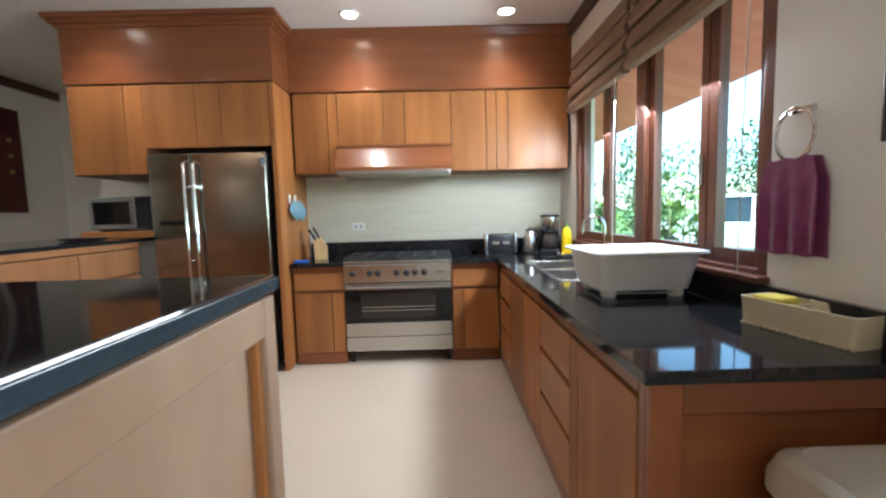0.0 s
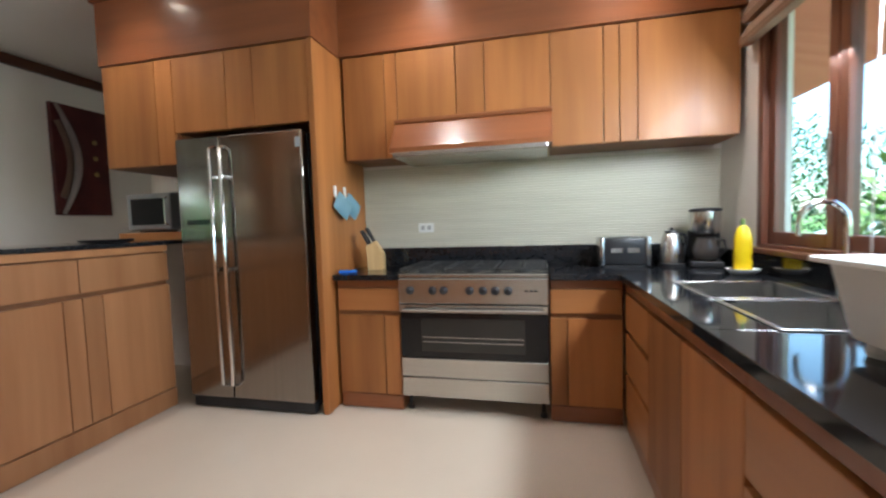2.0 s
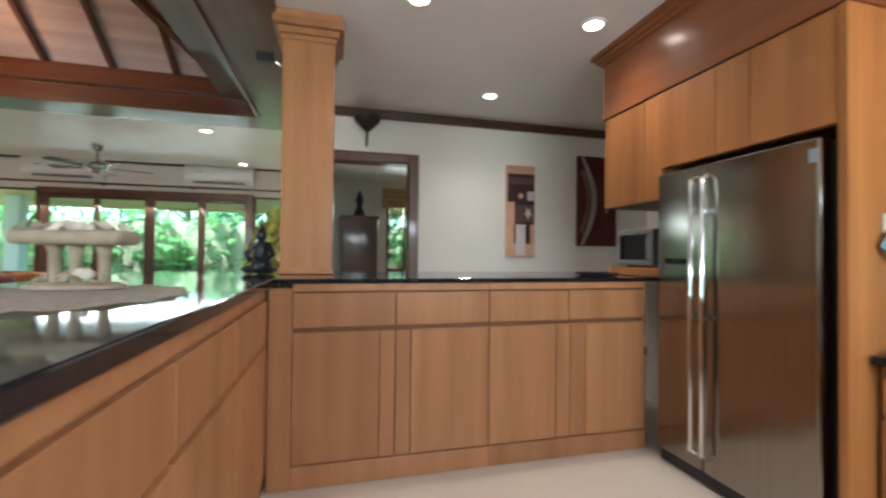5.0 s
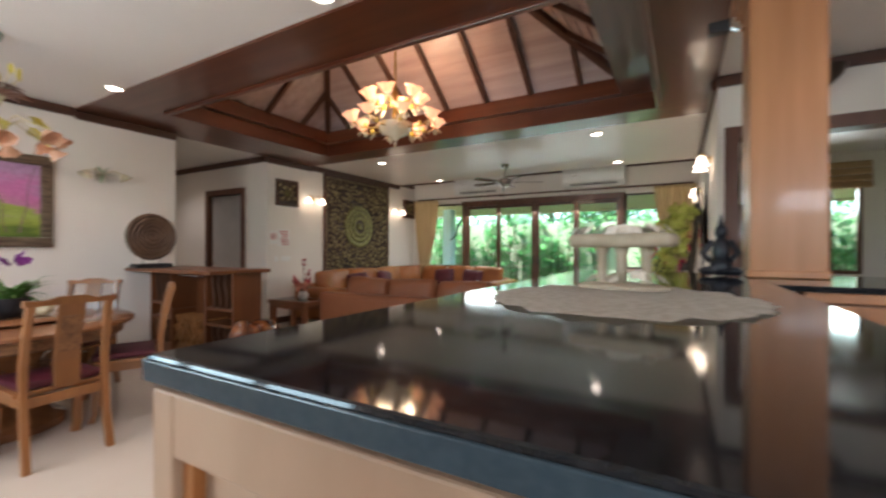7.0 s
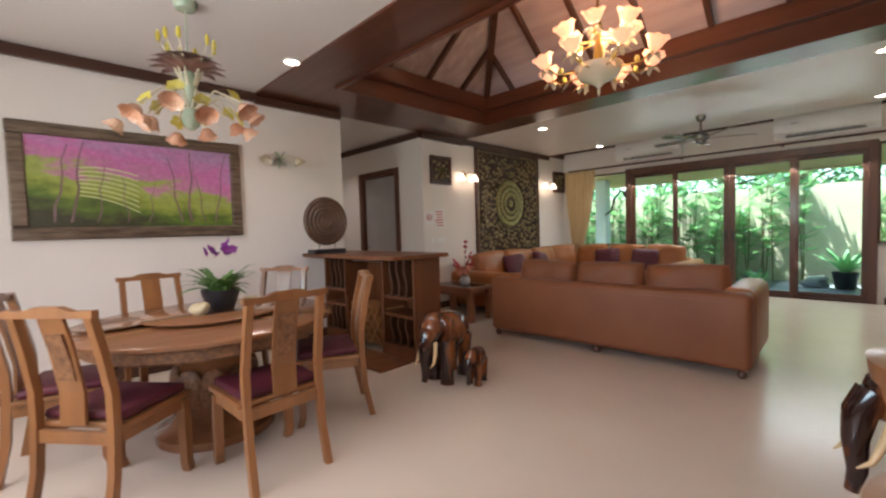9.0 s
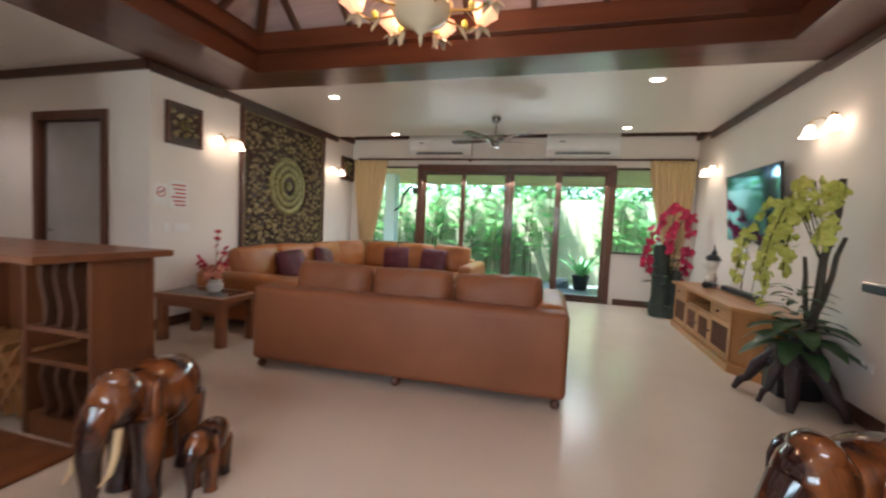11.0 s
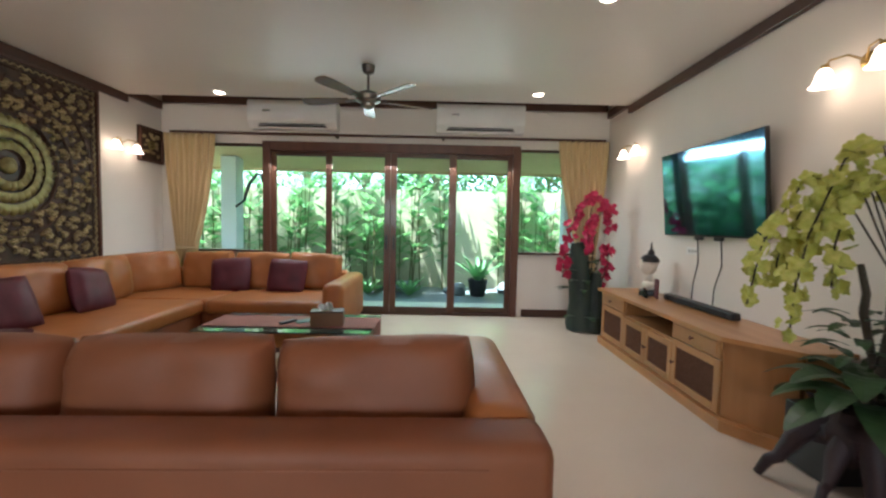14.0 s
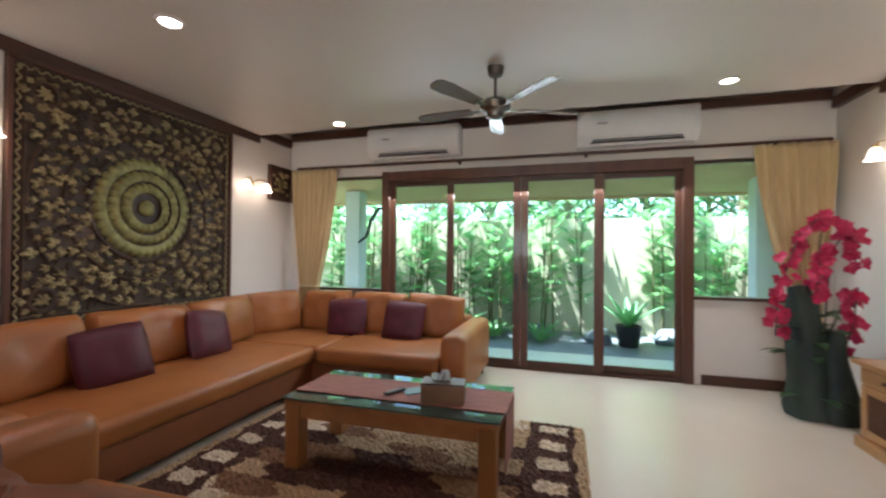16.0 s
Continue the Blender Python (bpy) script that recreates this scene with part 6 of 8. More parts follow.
def carved_panel(name, x, y, z, rz, w, h, medal, label):
    """Faces +y at rz 0; relief on a dark ground inside a beaded frame."""
    t = thing(name, x, y, z, rz, label, "carving", "carved wall panels" if w < 1 else "")
    part("ground", box(-w / 2, w / 2, 0.001, 0.025, -h / 2, h / 2), M_CARVE, t)
    f = 0.035 if w > 1 else 0.03
    for a in ((-w / 2, w / 2, h / 2 - f, h / 2), (-w / 2, w / 2, -h / 2, -h / 2 + f)):
        part("frame", box(a[0], a[1], 0.0255, 0.055, a[2], a[3], 0.006), M_DARK_X, t)
    for a in ((-w / 2, -w / 2 + f), (w / 2 - f, w / 2)):
        part("frame", box(a[0], a[1], 0.0255, 0.055, -h / 2 + f + 0.0005, h / 2 - f - 0.0005, 0.006), M_DARK_Z, t)
    curl, gilt = bmesh.new(), bmesh.new()
    W, Hh = w / 2 - f - 0.02, h / 2 - f - 0.02
    if w > 1:
        # wavy gilt border between two plain strips
        for s_ in (-1, 1):
            for along, across in ((W, Hh), (Hh, W)):
                n = int(2 * along / 0.012)
                pts = [(-along + 2 * along * i / n, 0.036, s_ * (across - 0.012) + 0.013 * math.sin(i * 1.05)) for i in range(n + 1)]
                inner = [(-along, 0.034, s_ * (across - 0.05)), (along, 0.034, s_ * (across - 0.05))]
                if along == Hh and across == W:
                    pts, inner = [(p[2], p[1], p[0]) for p in pts], [(p[2], p[1], p[0]) for p in inner]
                part("border_wave", tube(pts, 0.0075, 6), M_CARVE_HI, t, "dull gilt wavy border")
                part("border_strip", tube(inner, 0.009, 6), M_CARVE, t)
    step = 0.088 if w > 1 else 0.07
    edge = 0.09 if w > 1 else 0.03
    r, row = medal + step * 0.75, 0
    while r < math.hypot(W, Hh):
        n = int(2 * math.pi * r / (step * 1.12))
        for i in range(n):
            a = 2 * math.pi * (i + 0.5 * (row % 2)) / n
            px, pz = r * math.cos(a), r * math.sin(a)
            corner = w > 1 and abs(px) > W - 0.27 and abs(pz) > Hh - 0.27
            if abs(px) < W - edge and abs(pz) < Hh - edge and not corner:
                scroll(curl, px, pz, step * random.uniform(0.46, 0.60), a + random.uniform(-0.5, 0.5), 1 if i % 2 else -1)
                if random.random() < 0.97:
                    b = random.uniform(0, 6.28)
                    leaf_cluster(gilt, px + 0.3 * step * math.cos(b), pz + 0.3 * step * math.sin(b), step * random.uniform(0.36, 0.66), random.uniform(0, 6.28), random.uniform(0.036, 0.05), random.choice((3, 4, 5)))
        r += step * 0.98
        row += 1
    if w > 1:
        for sx in (-1, 1):
            for sz in (-1, 1):
                cx, cz = sx * (W - 0.17), sz * (Hh - 0.17)
                pts = [(cx + 0.085 * math.cos(k * math.pi / 12), 0.04, cz + 0.085 * math.sin(k * math.pi / 12)) for k in range(25)]
                tube(pts, 0.018, 7, curl)
                leaf_cluster(gilt, cx, cz, 0.062, 0.3, 0.05, 7)
                for k in range(9):
                    b = k * 0.698
                    leaf_cluster(gilt, cx + 0.128 * math.cos(b), cz + 0.11 * math.sin(b), random.uniform(0.026, 0.042), b, 0.04, 4)
    part("scrollwork", curl, M_CARVE, t, "dark carved scrolls", smooth=True)["kind"] = "stuff"
    part("gilded_leaves", gilt, M_CARVE_HI, t, "dull gilt carved leaves")["kind"] = "stuff"
    if w > 1:
        for rr in (0.49, 0.66, 0.90):
            pts = [(rr * math.cos(k * math.pi / 40), 0.038, rr * math.sin(k * math.pi / 40)) for k in range(81)]
            part("ring_moulding", tube(pts, 0.014, 6), M_CARVE, t)
    for k, (p, q) in enumerate(((0.78, 1.0), (0.55, 0.75), (0.32, 0.51)) if w > 1 else ((0.5, 1.0),)):
        part("petal_ring", petal_ring(medal * p, medal * q, (36, 28, 20)[k], 0.03 + 0.006 * k, 0.018), M_GOLD, t, "gilded ring of rounded petals", smooth=True)
    part("boss", blob(medal * 0.17, 0.03, medal * 0.17, 0, 0.04, 0, 1.0, 14), M_GOLD, t, smooth=True)
    return t


carved_panel("wood_carving", -7.085, -5.349, 1.775, 0, 2.04, 1.99, 0.455, "large square dark carved teak panel with gilt medallion")
carved_panel("small_wood_carving", -5.19, -5.349, 2.28, 0, 0.46, 0.46, 0.06, "small square dark carved wooden panel")
carved_panel("small_wood_carving", -8.99, -5.349, 2.31, 0, 0.46, 0.46, 0.06, "small square dark carved wooden panel")

# notices and switches on the carved wall
ns_ = thing("no_smoking_sign", -4.92, -5.348, 1.49, 0, "white no-smoking notice with a red ring", "sign")
part("sheet", box(-0.075, 0.075, 0.001, 0.004, -0.11, 0.11), M_WHITE, ns_)
M_SIGNRED = surf("sign_red", (0.55, 0.03, 0.03), rough=0.5, bump=0.0)
part("ring", tube([(0.05 * math.cos(a), 0.005, 0.02 + 0.05 * math.sin(a)) for a in [i * math.pi / 14 for i in range(29)]], 0.006, 6), M_SIGNRED, ns_)
part("slash", box(-0.05, 0.05, 0.0045, 0.007, -0.005, 0.005, m=Matrix.Translation((0, 0, 0.02)) @ Matrix.Rotation(radians(40), 4, "Y")), M_SIGNRED, ns_)
part("cigarette", box(-0.03, 0.03, 0.0042, 0.0055, 0.015, 0.025), M_BLACK, ns_)
nt_ = thing("notice_sheet", -5.14, -5.348, 1.49, 0, "white printed notice with red lines of writing", "sign")
part("sheet", box(-0.12, 0.12, 0.001, 0.004, -0.15, 0.15), M_WHITE, nt_)
for i in range(6):
    part("line_of_writing", box(-0.09, 0.09 - 0.02 * (i % 3), 0.0042, 0.0055, 0.10 - 0.045 * i, 0.118 - 0.045 * i), M_SIGNRED, nt_)
for x, w in ((-4.98, 0.08), (-5.17, 0.2)):
    s_ = thing("light_switch", x, -5.348, 1.12, 0, "white plastic light switch plate", "switch", "light switches")
    part("plate", box(-w / 2, w / 2, 0.001, 0.009, -0.045, 0.045, 0.003), M_WHITE, s_)
    part("rocker", box(-w / 4, w / 4, 0.0092, 0.013, -0.02, 0.02, 0.002), M_WHITE, s_)

# terrace doors and side windows
sd = thing("window_2", 0, 0, 0, 0, "four dark wooden sliding glass doors to the terrace", "sliding door", kind="structure")
y0, y1, _, z1 = DOOR_T
for nm, a in (("frame", (-9.36, -9.20, y0 - 0.005, y0 + 0.10, 0.003, z1 + 0.03)), ("frame", (-9.36, -9.20, y1 - 0.10, y1 + 0.005, 0.003, z1 + 0.03)), ("frame", (-9.36, -9.20, y0 + 0.1005, y1 - 0.1005, z1 - 0.10, z1 + 0.03)), ("threshold", (-9.36, -9.22, y0 + 0.1005, y1 - 0.1005, 0.003, 0.035))):
    part(nm, box(*a, 0.006), M_DARK_Z if nm == "frame" else M_DARK, sd)
leafs = ((-3.82, -2.94, 0.0), (-3.01, -2.09, 0.035), (-2.085, -1.17, 0.035), (-1.23, -0.33, 0.0))
for a0, a1, xo in leafs:
    x = -9.29 + xo * 1.6
    d = part("sliding_leaf", box(x - 0.022, x + 0.022, a0, a0 + 0.085, 0.037, z1 - 0.102, 0.003), M_DARK_Z, sd)
    part("stile", box(x - 0.022, x + 0.022, a1 - 0.085, a1, 0.037, z1 - 0.102, 0.003), M_DARK_Z, d)
    part("rail", box(x - 0.022, x + 0.022, a0 + 0.0855, a1 - 0.0855, 0.037, 0.115, 0.003), M_DARK, d)
    part("rail", box(x - 0.022, x + 0.022, a0 + 0.0855, a1 - 0.0855, z1 - 0.165, z1 - 0.102, 0.003), M_DARK, d)
    glass_pane("pane", box(x - 0.003, x + 0.003, a0 + 0.0858, a1 - 0.0858, 0.1155, z1 - 0.1655), d)
    if xo:
        hy = a1 - 0.05 if a1 < -2.0 else a0 + 0.05
        part("door_handle", box(x + 0.023, x + 0.04, hy - 0.015, hy + 0.015, 0.95, 1.15, 0.005), M_BLACK, d)
for nm, (a0, a1, b0, b1) in (("window_3", WIN_L), ("window_4", WIN_R)):
    w = thing(nm, 0, 0, 0, 0, "fixed side window with a thin dark sill", "window", kind="structure")
    for p, a in (("window_sill", (-9.30, -9.20, a0, a1 - 0.002, b0 - 0.03, b0)), ("window_frame", (-9.33, -9.29, a0 + 0.001, a0 + 0.03, b0 + 0.001, b1)), ("window_frame", (-9.33, -9.29, a0 + 0.031, a1 - 0.002, b1 - 0.04, b1 - 0.001))):
        part(p, box(*a, 0.003), M_DARK, w)
    glass_pane("pane", box(-9.314, -9.308, a0 + 0.031, a1 - 0.006, b0 + 0.002, b1 - 0.041), w)
# curtain rail and curtains
cr = thing("curtain_rail", -9.13, -2.1, 2.535, 0, "dark wooden curtain pole on brackets", "curtain rail")
part("pole", tube([(0, -3.05, 0), (0, 3.03, 0)], 0.018, 12), M_DARK, cr, smooth=True)
for y in (-2.6, -0.75, 0.75, 2.55):
    part("bracket", box(-0.115, 0.02, y - 0.015, y + 0.015, -0.03, 0.012, 0.003), M_DARK, cr)
M_CURT = surf("cream_curtain", (0.62, 0.48, 0.26), (0.54, 0.40, 0.21), 0.85, scale=(14, 14, 1.5), fine=180, bump=0.15, sheen=0.2)


def curtain(name, top0, top1, tie0, tie1, ztie, bot0, bot1):
    """A pleated curtain, gathered at ztie."""
    bm, rows, cols, g = bmesh.new(), 30, 70, []
    for i in range(rows + 1):
        z = 2.52 - 2.495 * i / rows
        if z > ztie:
            k = ((2.52 - z) / (2.52 - ztie)) ** 1.6
            a, b = top0 + (tie0 - top0) * k, top1 + (tie1 - top1) * k
        else:
            k = ((ztie - z) / ztie) ** 0.6
            a, b = tie0 + (bot0 - tie0) * k, tie1 + (bot1 - tie1) * k
        amp = 0.028 + 0.012 * math.sin(z * 2)
        g.append([bm.verts.new((-9.13 + amp * math.sin(j / cols * 2 * math.pi * 8 + 0.5 * math.sin(z * 3 + j * 0.2)), a + (b - a) * j / cols, z)) for j in range(cols + 1)])
    for i in range(rows):
        for j in range(cols):
            bm.faces.new((g[i][j], g[i][j + 1], g[i + 1][j + 1], g[i + 1][j]))
    c = thing(name, 0, 0, 0, 0, "cream pleated curtain tied back beside the window", "curtain", "curtains")
    cl = part("cloth", bm, M_CURT, c, smooth=True)
    mod = cl.modifiers.new("thickness", "SOLIDIFY")
    mod.thickness = 0.004
    yt = (tie0 + tie1) / 2
    part("tie_band", tube([(-9.13 + 0.055 * math.cos(q), yt + (abs(tie1 - tie0) / 2 + 0.012) * math.sin(q), ztie) for q in [i * math.pi / 10 for i in range(21)]], 0.014, 6), M_CURT, c)


curtain("curtain", -5.24, -4.52, -5.08, -4.80, 0.92, -5.12, -4.78)
curtain("curtain", 0.98, 0.27, 0.84, 0.60, 0.92, 0.84, 0.55)

# corridor door
cdz = thing("corridor_door", -4.87, -6.525, 0.003, 0, "pale grey flush door, closed, in a dark frame", "door")
part("leaf", box(-0.02, 0.02, -0.475, 0.475, 0.004, 2.265, 0.003), surf("grey_door_paint", (0.42, 0.41, 0.40), (0.38, 0.37, 0.36), 0.5), cdz)
part("door_handle", tube([(0.021, -0.41, 1.02), (0.06, -0.41, 1.02), (0.06, -0.30, 1.02)], 0.009, 8), M_STEEL, cdz)

# passage wall: abstract painting, abstract panel, lamp
mr = thing("abstract_painting", -4.718, 3.535, 1.81, 0, "narrow upright abstract painting in peach, dark brown and white", "painting")
M_PEACH = surf("peach_paint", (0.62, 0.36, 0.25), (0.56, 0.31, 0.21), 0.6, scale=(9, 9, 9), bump=0.1)
M_DKP = surf("dark_brown_paint", (0.055, 0.022, 0.02), (0.035, 0.014, 0.014), 0.5, scale=(9, 9, 9), bump=0.1)
M_MIDP = surf("brown_paint", (0.13, 0.06, 0.05), (0.10, 0.045, 0.04), 0.5, scale=(9, 9, 9), bump=0.1)
M_LILAC = surf("lilac_white_paint", (0.66, 0.55, 0.58), (0.58, 0.47, 0.50), 0.6, scale=(9, 9, 9), bump=0.1)
part("canvas", box(0.0005, 0.024, -0.18, 0.19, -0.545, 0.545, 0.003), M_PEACH, mr)
for nm, m, u0, u1, v0, v1, d in (("dark_patch", M_DKP, 0.05, 0.99, 0.09, 0.40, 1), ("brown_patch", M_MIDP, 0.05, 0.99, 0.13, 0.205, 2), ("dark_patch", M_DKP, 0.30, 0.99, 0.40, 0.645, 1), ("brown_patch", M_MIDP, 0.32, 0.97, 0.43, 0.62, 2), ("beige_square", M_PEACH, 0.44, 0.57, 0.305, 0.36, 3), ("white_square", M_LILAC, 0.74, 0.98, 0.28, 0.38, 3), ("dark_patch", M_DKP, 0.28, 0.36, 0.645, 0.86, 1), ("dark_patch", M_DKP, 0.64, 0.85, 0.645, 0.86, 1), ("white_patch", M_LILAC, 0.34, 0.68, 0.65, 0.985, 2)):
    part(nm, box(0.0242, 0.0242 + 0.0012 * d, -0.18 + 0.37 * u0, -0.18 + 0.37 * u1, 0.545 - 1.09 * v1, 0.545 - 1.09 * v0), m, mr)
bm = bmesh.new()
star = [bm.verts.new((0.0278, 0.105 + (0.062 if i % 2 else 0.026) * math.cos(i * math.pi / 5 + 0.2), -0.02 + (0.085 if i % 2 else 0.03) * math.sin(i * math.pi / 5 + 0.2))) for i in range(10)]
face = bm.faces.new(star)
for v in [q for q in bmesh.ops.extrude_face_region(bm, geom=[face])["geom"] if isinstance(q, bmesh.types.BMVert)]:
    v.co.x += 0.001
part("star", bm, M_LILAC, mr, "rough white star")
ab = thing("abstract_wall_art", -4.718, 4.57, 1.965, 0, "dark red wall panel with a silver-grey wave", "wall art")
part("board", box(0.001, 0.05, -0.27, 0.27, -0.56, 0.56, 0.004), surf("oxblood_lacquer", (0.055, 0.012, 0.014), (0.09, 0.02, 0.02), 0.25, scale=(4, 4, 4)), ab)
M_SILV = surf("silver_grey_paint_wave", (0.33, 0.29, 0.28), (0.24, 0.20, 0.19), 0.4, 0.2, scale=(6, 6, 2))
pts = [(0.054, -0.22 + 0.17 * math.sin(k / 20 * math.pi), -0.55 + 1.1 * k / 20) for k in range(21)]
part("wave", tube(pts, [0.018 + 0.02 * math.sin(k / 20 * math.pi) for k in range(21)], 8), M_SILV, ab, smooth=True)
part("wave", tube([(0.052, p[1] - 0.075, p[2]) for p in pts[3:18]], 0.03, 8), surf("brown_grain_wave", (0.12, 0.065, 0.045), rough=0.4), ab, smooth=True)
for z in (0.22, 0.05, -0.12):
    part("stud", blob(0.012, 0.025, 0.025, 0.055, 0.13, z, 1.0, 10), M_BRASS, ab, smooth=True)
wl_ = thing("unlit_wall_lamp", -4.717, 1.71, 2.575, 0, "dark bronze uplighter on the passage wall", "wall lamp")
part("bowl", lathe([(0.02, 0.0), (0.05, 0.03), (0.13, 0.11), (0.15, 0.17), (0.14, 0.17)], 22, 0.15, 0), surf("dark_bronze", (0.06, 0.045, 0.035), rough=0.4, metal=0.6), wl_, smooth=True)
part("stem", tube([(0.002, 0, -0.1), (0.05, 0, -0.12), (0.15, 0, 0.0)], 0.014, 8), M_BLACK, wl_, smooth=True)
cam_ = thing("security_camera", -3.14, 1.008, 2.58, 0, "small black security camera bracketed to the column", "camera")
part("bracket", tube([(0, 0.044, 0.0), (0, 0.01, 0.0), (0, -0.03, 0.03)], 0.012, 8), M_CHROME, cam_)
part("housing", box(-0.035, 0.035, -0.14, -0.03, 0.005, 0.07, 0.008), M_BLACK, cam_)


# ---- island things ----
M_LACE = surf("cream_lace", (0.78, 0.73, 0.64), (0.66, 0.60, 0.50), 0.9, scale=(45, 45, 45), fine=160, bump=0.5, spread=(0.42, 0.58))
bm = bmesh.new()
ring0 = []
for r, z in ((0.0, 0.006), (0.2, 0.0065), (0.32, 0.006), (0.40, 0.008), (0.44, 0.004)):
    ring0.append([bm.verts.new((r * math.cos(k * math.pi / 24) * (1 + 0.05 * (k % 2) * (r > 0.39)), 0.85 * r * math.sin(k * math.pi / 24) * (1 + 0.05 * (k % 2) * (r > 0.39)), z + (0.004 * math.sin(k * 1.9) if r > 0.3 else 0))) for k in range(48)] if r else [bm.verts.new((0, 0, z))])
for a, b in zip(ring0, ring0[1:]):
    for k in range(48):
        q = list(dict.fromkeys([a[k % len(a)], a[(k + 1) % len(a)], b[(k + 1) % 48], b[k]]))
        bm.faces.new(q)
bmesh.ops.solidify(bm, geom=list(bm.faces), thickness=0.003)
lc = tagged(part("lace_doily", bm, M_LACE, smooth=True), "large cream lace doily spread on the granite bar", "doily")
lc.matrix_basis = pose(-1.56, 0.56, IT + 0.001)
M_STONE = surf("sandstone", (0.42, 0.36, 0.27), (0.34, 0.28, 0.20), 0.8, scale=(12, 12, 12), fine=60, bump=0.4)
sd_ = thing("stone_stand", -1.80, 0.54, IT + 0.011, 80, "small sandstone stand with white lace and flowers", "ornament")
part("slab", sofa_box(-0.18, 0.18, -0.07, 0.07, 0.15, 0.20, 0.022), M_STONE, sd_, smooth=True)
for x in (-0.07, 0.0, 0.08):
    part("pillar", lathe([(0.03, 0), (0.018, 0.03), (0.018, 0.12), (0.028, 0.15)], 12, x, 0.02 * (x > 0)), M_STONE, sd_, smooth=True)
part("foot", lathe([(0.16, 0), (0.16, 0.012), (0.12, 0.02)], 24, 0, 0, squash=0.6), M_STONE, sd_)
bm = bmesh.new()
for k in range(40):
    a, r = random.uniform(0, 6.28), random.uniform(0.02, 0.17)
    petal_flower(bm, (r * math.cos(a), 0.5 * r * math.sin(a), random.choice((0.03, 0.05, 0.205, 0.21, 0.215))), (math.cos(a), math.sin(a), 1), 0.028)
part("flower_spray", bm, M_LACE, sd_)
bm = bmesh.new()
blob(0.07, 0.06, 0.05, 0, 0, 0.05, 0.8, 16, bm)
blob(0.05, 0.045, 0.09, 0, 0, 0.14, 0.9, 16, bm)
blob(0.032, 0.034, 0.045, 0, 0, 0.255, 1.0, 14, bm)
lathe([(0.018, 0.29), (0.01, 0.33), (0.0, 0.37)], 10, bm=bm)
for s in (-1, 1):
    tube([(0, s * 0.045, 0.2), (0.03, s * 0.085, 0.13), (0.06, s * 0.05, 0.09)], 0.018, 8, bm)
    blob(0.05, 0.05, 0.025, 0.04, s * 0.06, 0.03, 1.0, 12, bm)
st_ = part("seated_statue", bm, surf("black_bronze", (0.012, 0.014, 0.02), (0.03, 0.035, 0.045), 0.35, 0.4, scale=(9, 9, 9)), smooth=True)
st_.matrix_basis = pose(-3.06, 0.93, IT + 0.001, 0, 0, -10)
tagged(st_, "small black seated figure statue beside the column", "statue")


# ---- dining area ----
M_CHAIR = wood("golden_teak_chair", (0.30, 0.128, 0.046), (0.21, 0.085, 0.031), "z", 0.32, 0.25, 0.12)
M_CARVED = surf("carved_splat", (0.24, 0.11, 0.045), (0.12, 0.05, 0.022), 0.5, scale=(40, 40, 40), fine=90, bump=0.5)
TC = (-1.17, -3.50)


def bar4(points, w, d, bm=None):
    """A squared bar along points in the yz plane, w wide along x and d deep."""
    bm = bm or bmesh.new()
    rows = []
    for x, y, z in points:
        rows.append([bm.verts.new((x + sx * w / 2, y + sy * d / 2, z)) for sx, sy in ((-1, -1), (1, -1), (1, 1), (-1, 1))])
    for a, b in zip(rows, rows[1:]):
        for k in range(4):
            bm.faces.new((a[k], a[(k + 1) % 4], b[(k + 1) % 4], b[k]))
    bm.faces.new(rows[0][::-1])
    bm.faces.new(rows[-1])
    return bm


def dining_chair():
    c = thing("dining_chair", 0, 0, 0.003, 0, "golden teak dining chair with carved splat and plum seat pad", "chair", "chairs round the dining table")
    for s in (-1, 1):
        part("back_leg", bar4([(s * 0.205, 0.26, 0.0), (s * 0.20, 0.215, 0.22), (s * 0.20, 0.20, 0.45), (s * 0.20, 0.20, 0.60), (s * 0.195, 0.235, 0.80), (s * 0.19, 0.275, 0.98)], 0.036, 0.04), M_CHAIR, c)
        part("front_leg", bar4([(s * 0.205, -0.225, 0.0), (s * 0.21, -0.205, 0.06), (s * 0.205, -0.205, 0.40)], 0.045, 0.045), M_CHAIR, c)
        part("side_apron", box(s * 0.205 - 0.014, s * 0.205 + 0.014, -0.182, 0.18, 0.36, 0.42, 0.003), M_CHAIR, c)
    part("front_apron", box(-0.18, 0.18, -0.222, -0.195, 0.36, 0.42, 0.003), M_CHAIR, c)
    part("back_apron", box(-0.18, 0.18, 0.19, 0.216, 0.36, 0.42, 0.003), M_CHAIR, c)
    part("seat", sofa_box(-0.235, 0.235, -0.245, 0.18, 0.4205, 0.448, 0.008), M_CHAIR, c)
    part("seat_pad", sofa_box(-0.215, 0.215, -0.225, 0.165, 0.449, 0.495, 0.02), M_PURPLE, c, "plum seat pad", smooth=True)
    bm = bmesh.new()
    o = [(-0.225, 0.955), (-0.225, 0.99), (-0.12, 0.985), (-0.06, 1.005), (0.06, 1.005), (0.12, 0.985), (0.225, 0.99), (0.225, 0.955)]
    prism(o, 0.034, Matrix.Translation((0, 0.262, 0)), bm)
    part("top_rail", bm, M_CHAIR, c)
    sp_ = part("splat", bar4([(0, 0.205, 0.4485), (0, 0.20, 0.60), (0, 0.235, 0.80), (0, 0.275, 0.954)], 0.13, 0.016), M_CHAIR, c)
    part("carving", bar4([(0, 0.216, 0.66), (0, 0.228, 0.74), (0, 0.249, 0.82), (0, 0.264, 0.88)], 0.09, 0.022), M_CARVED, sp_)
    return c


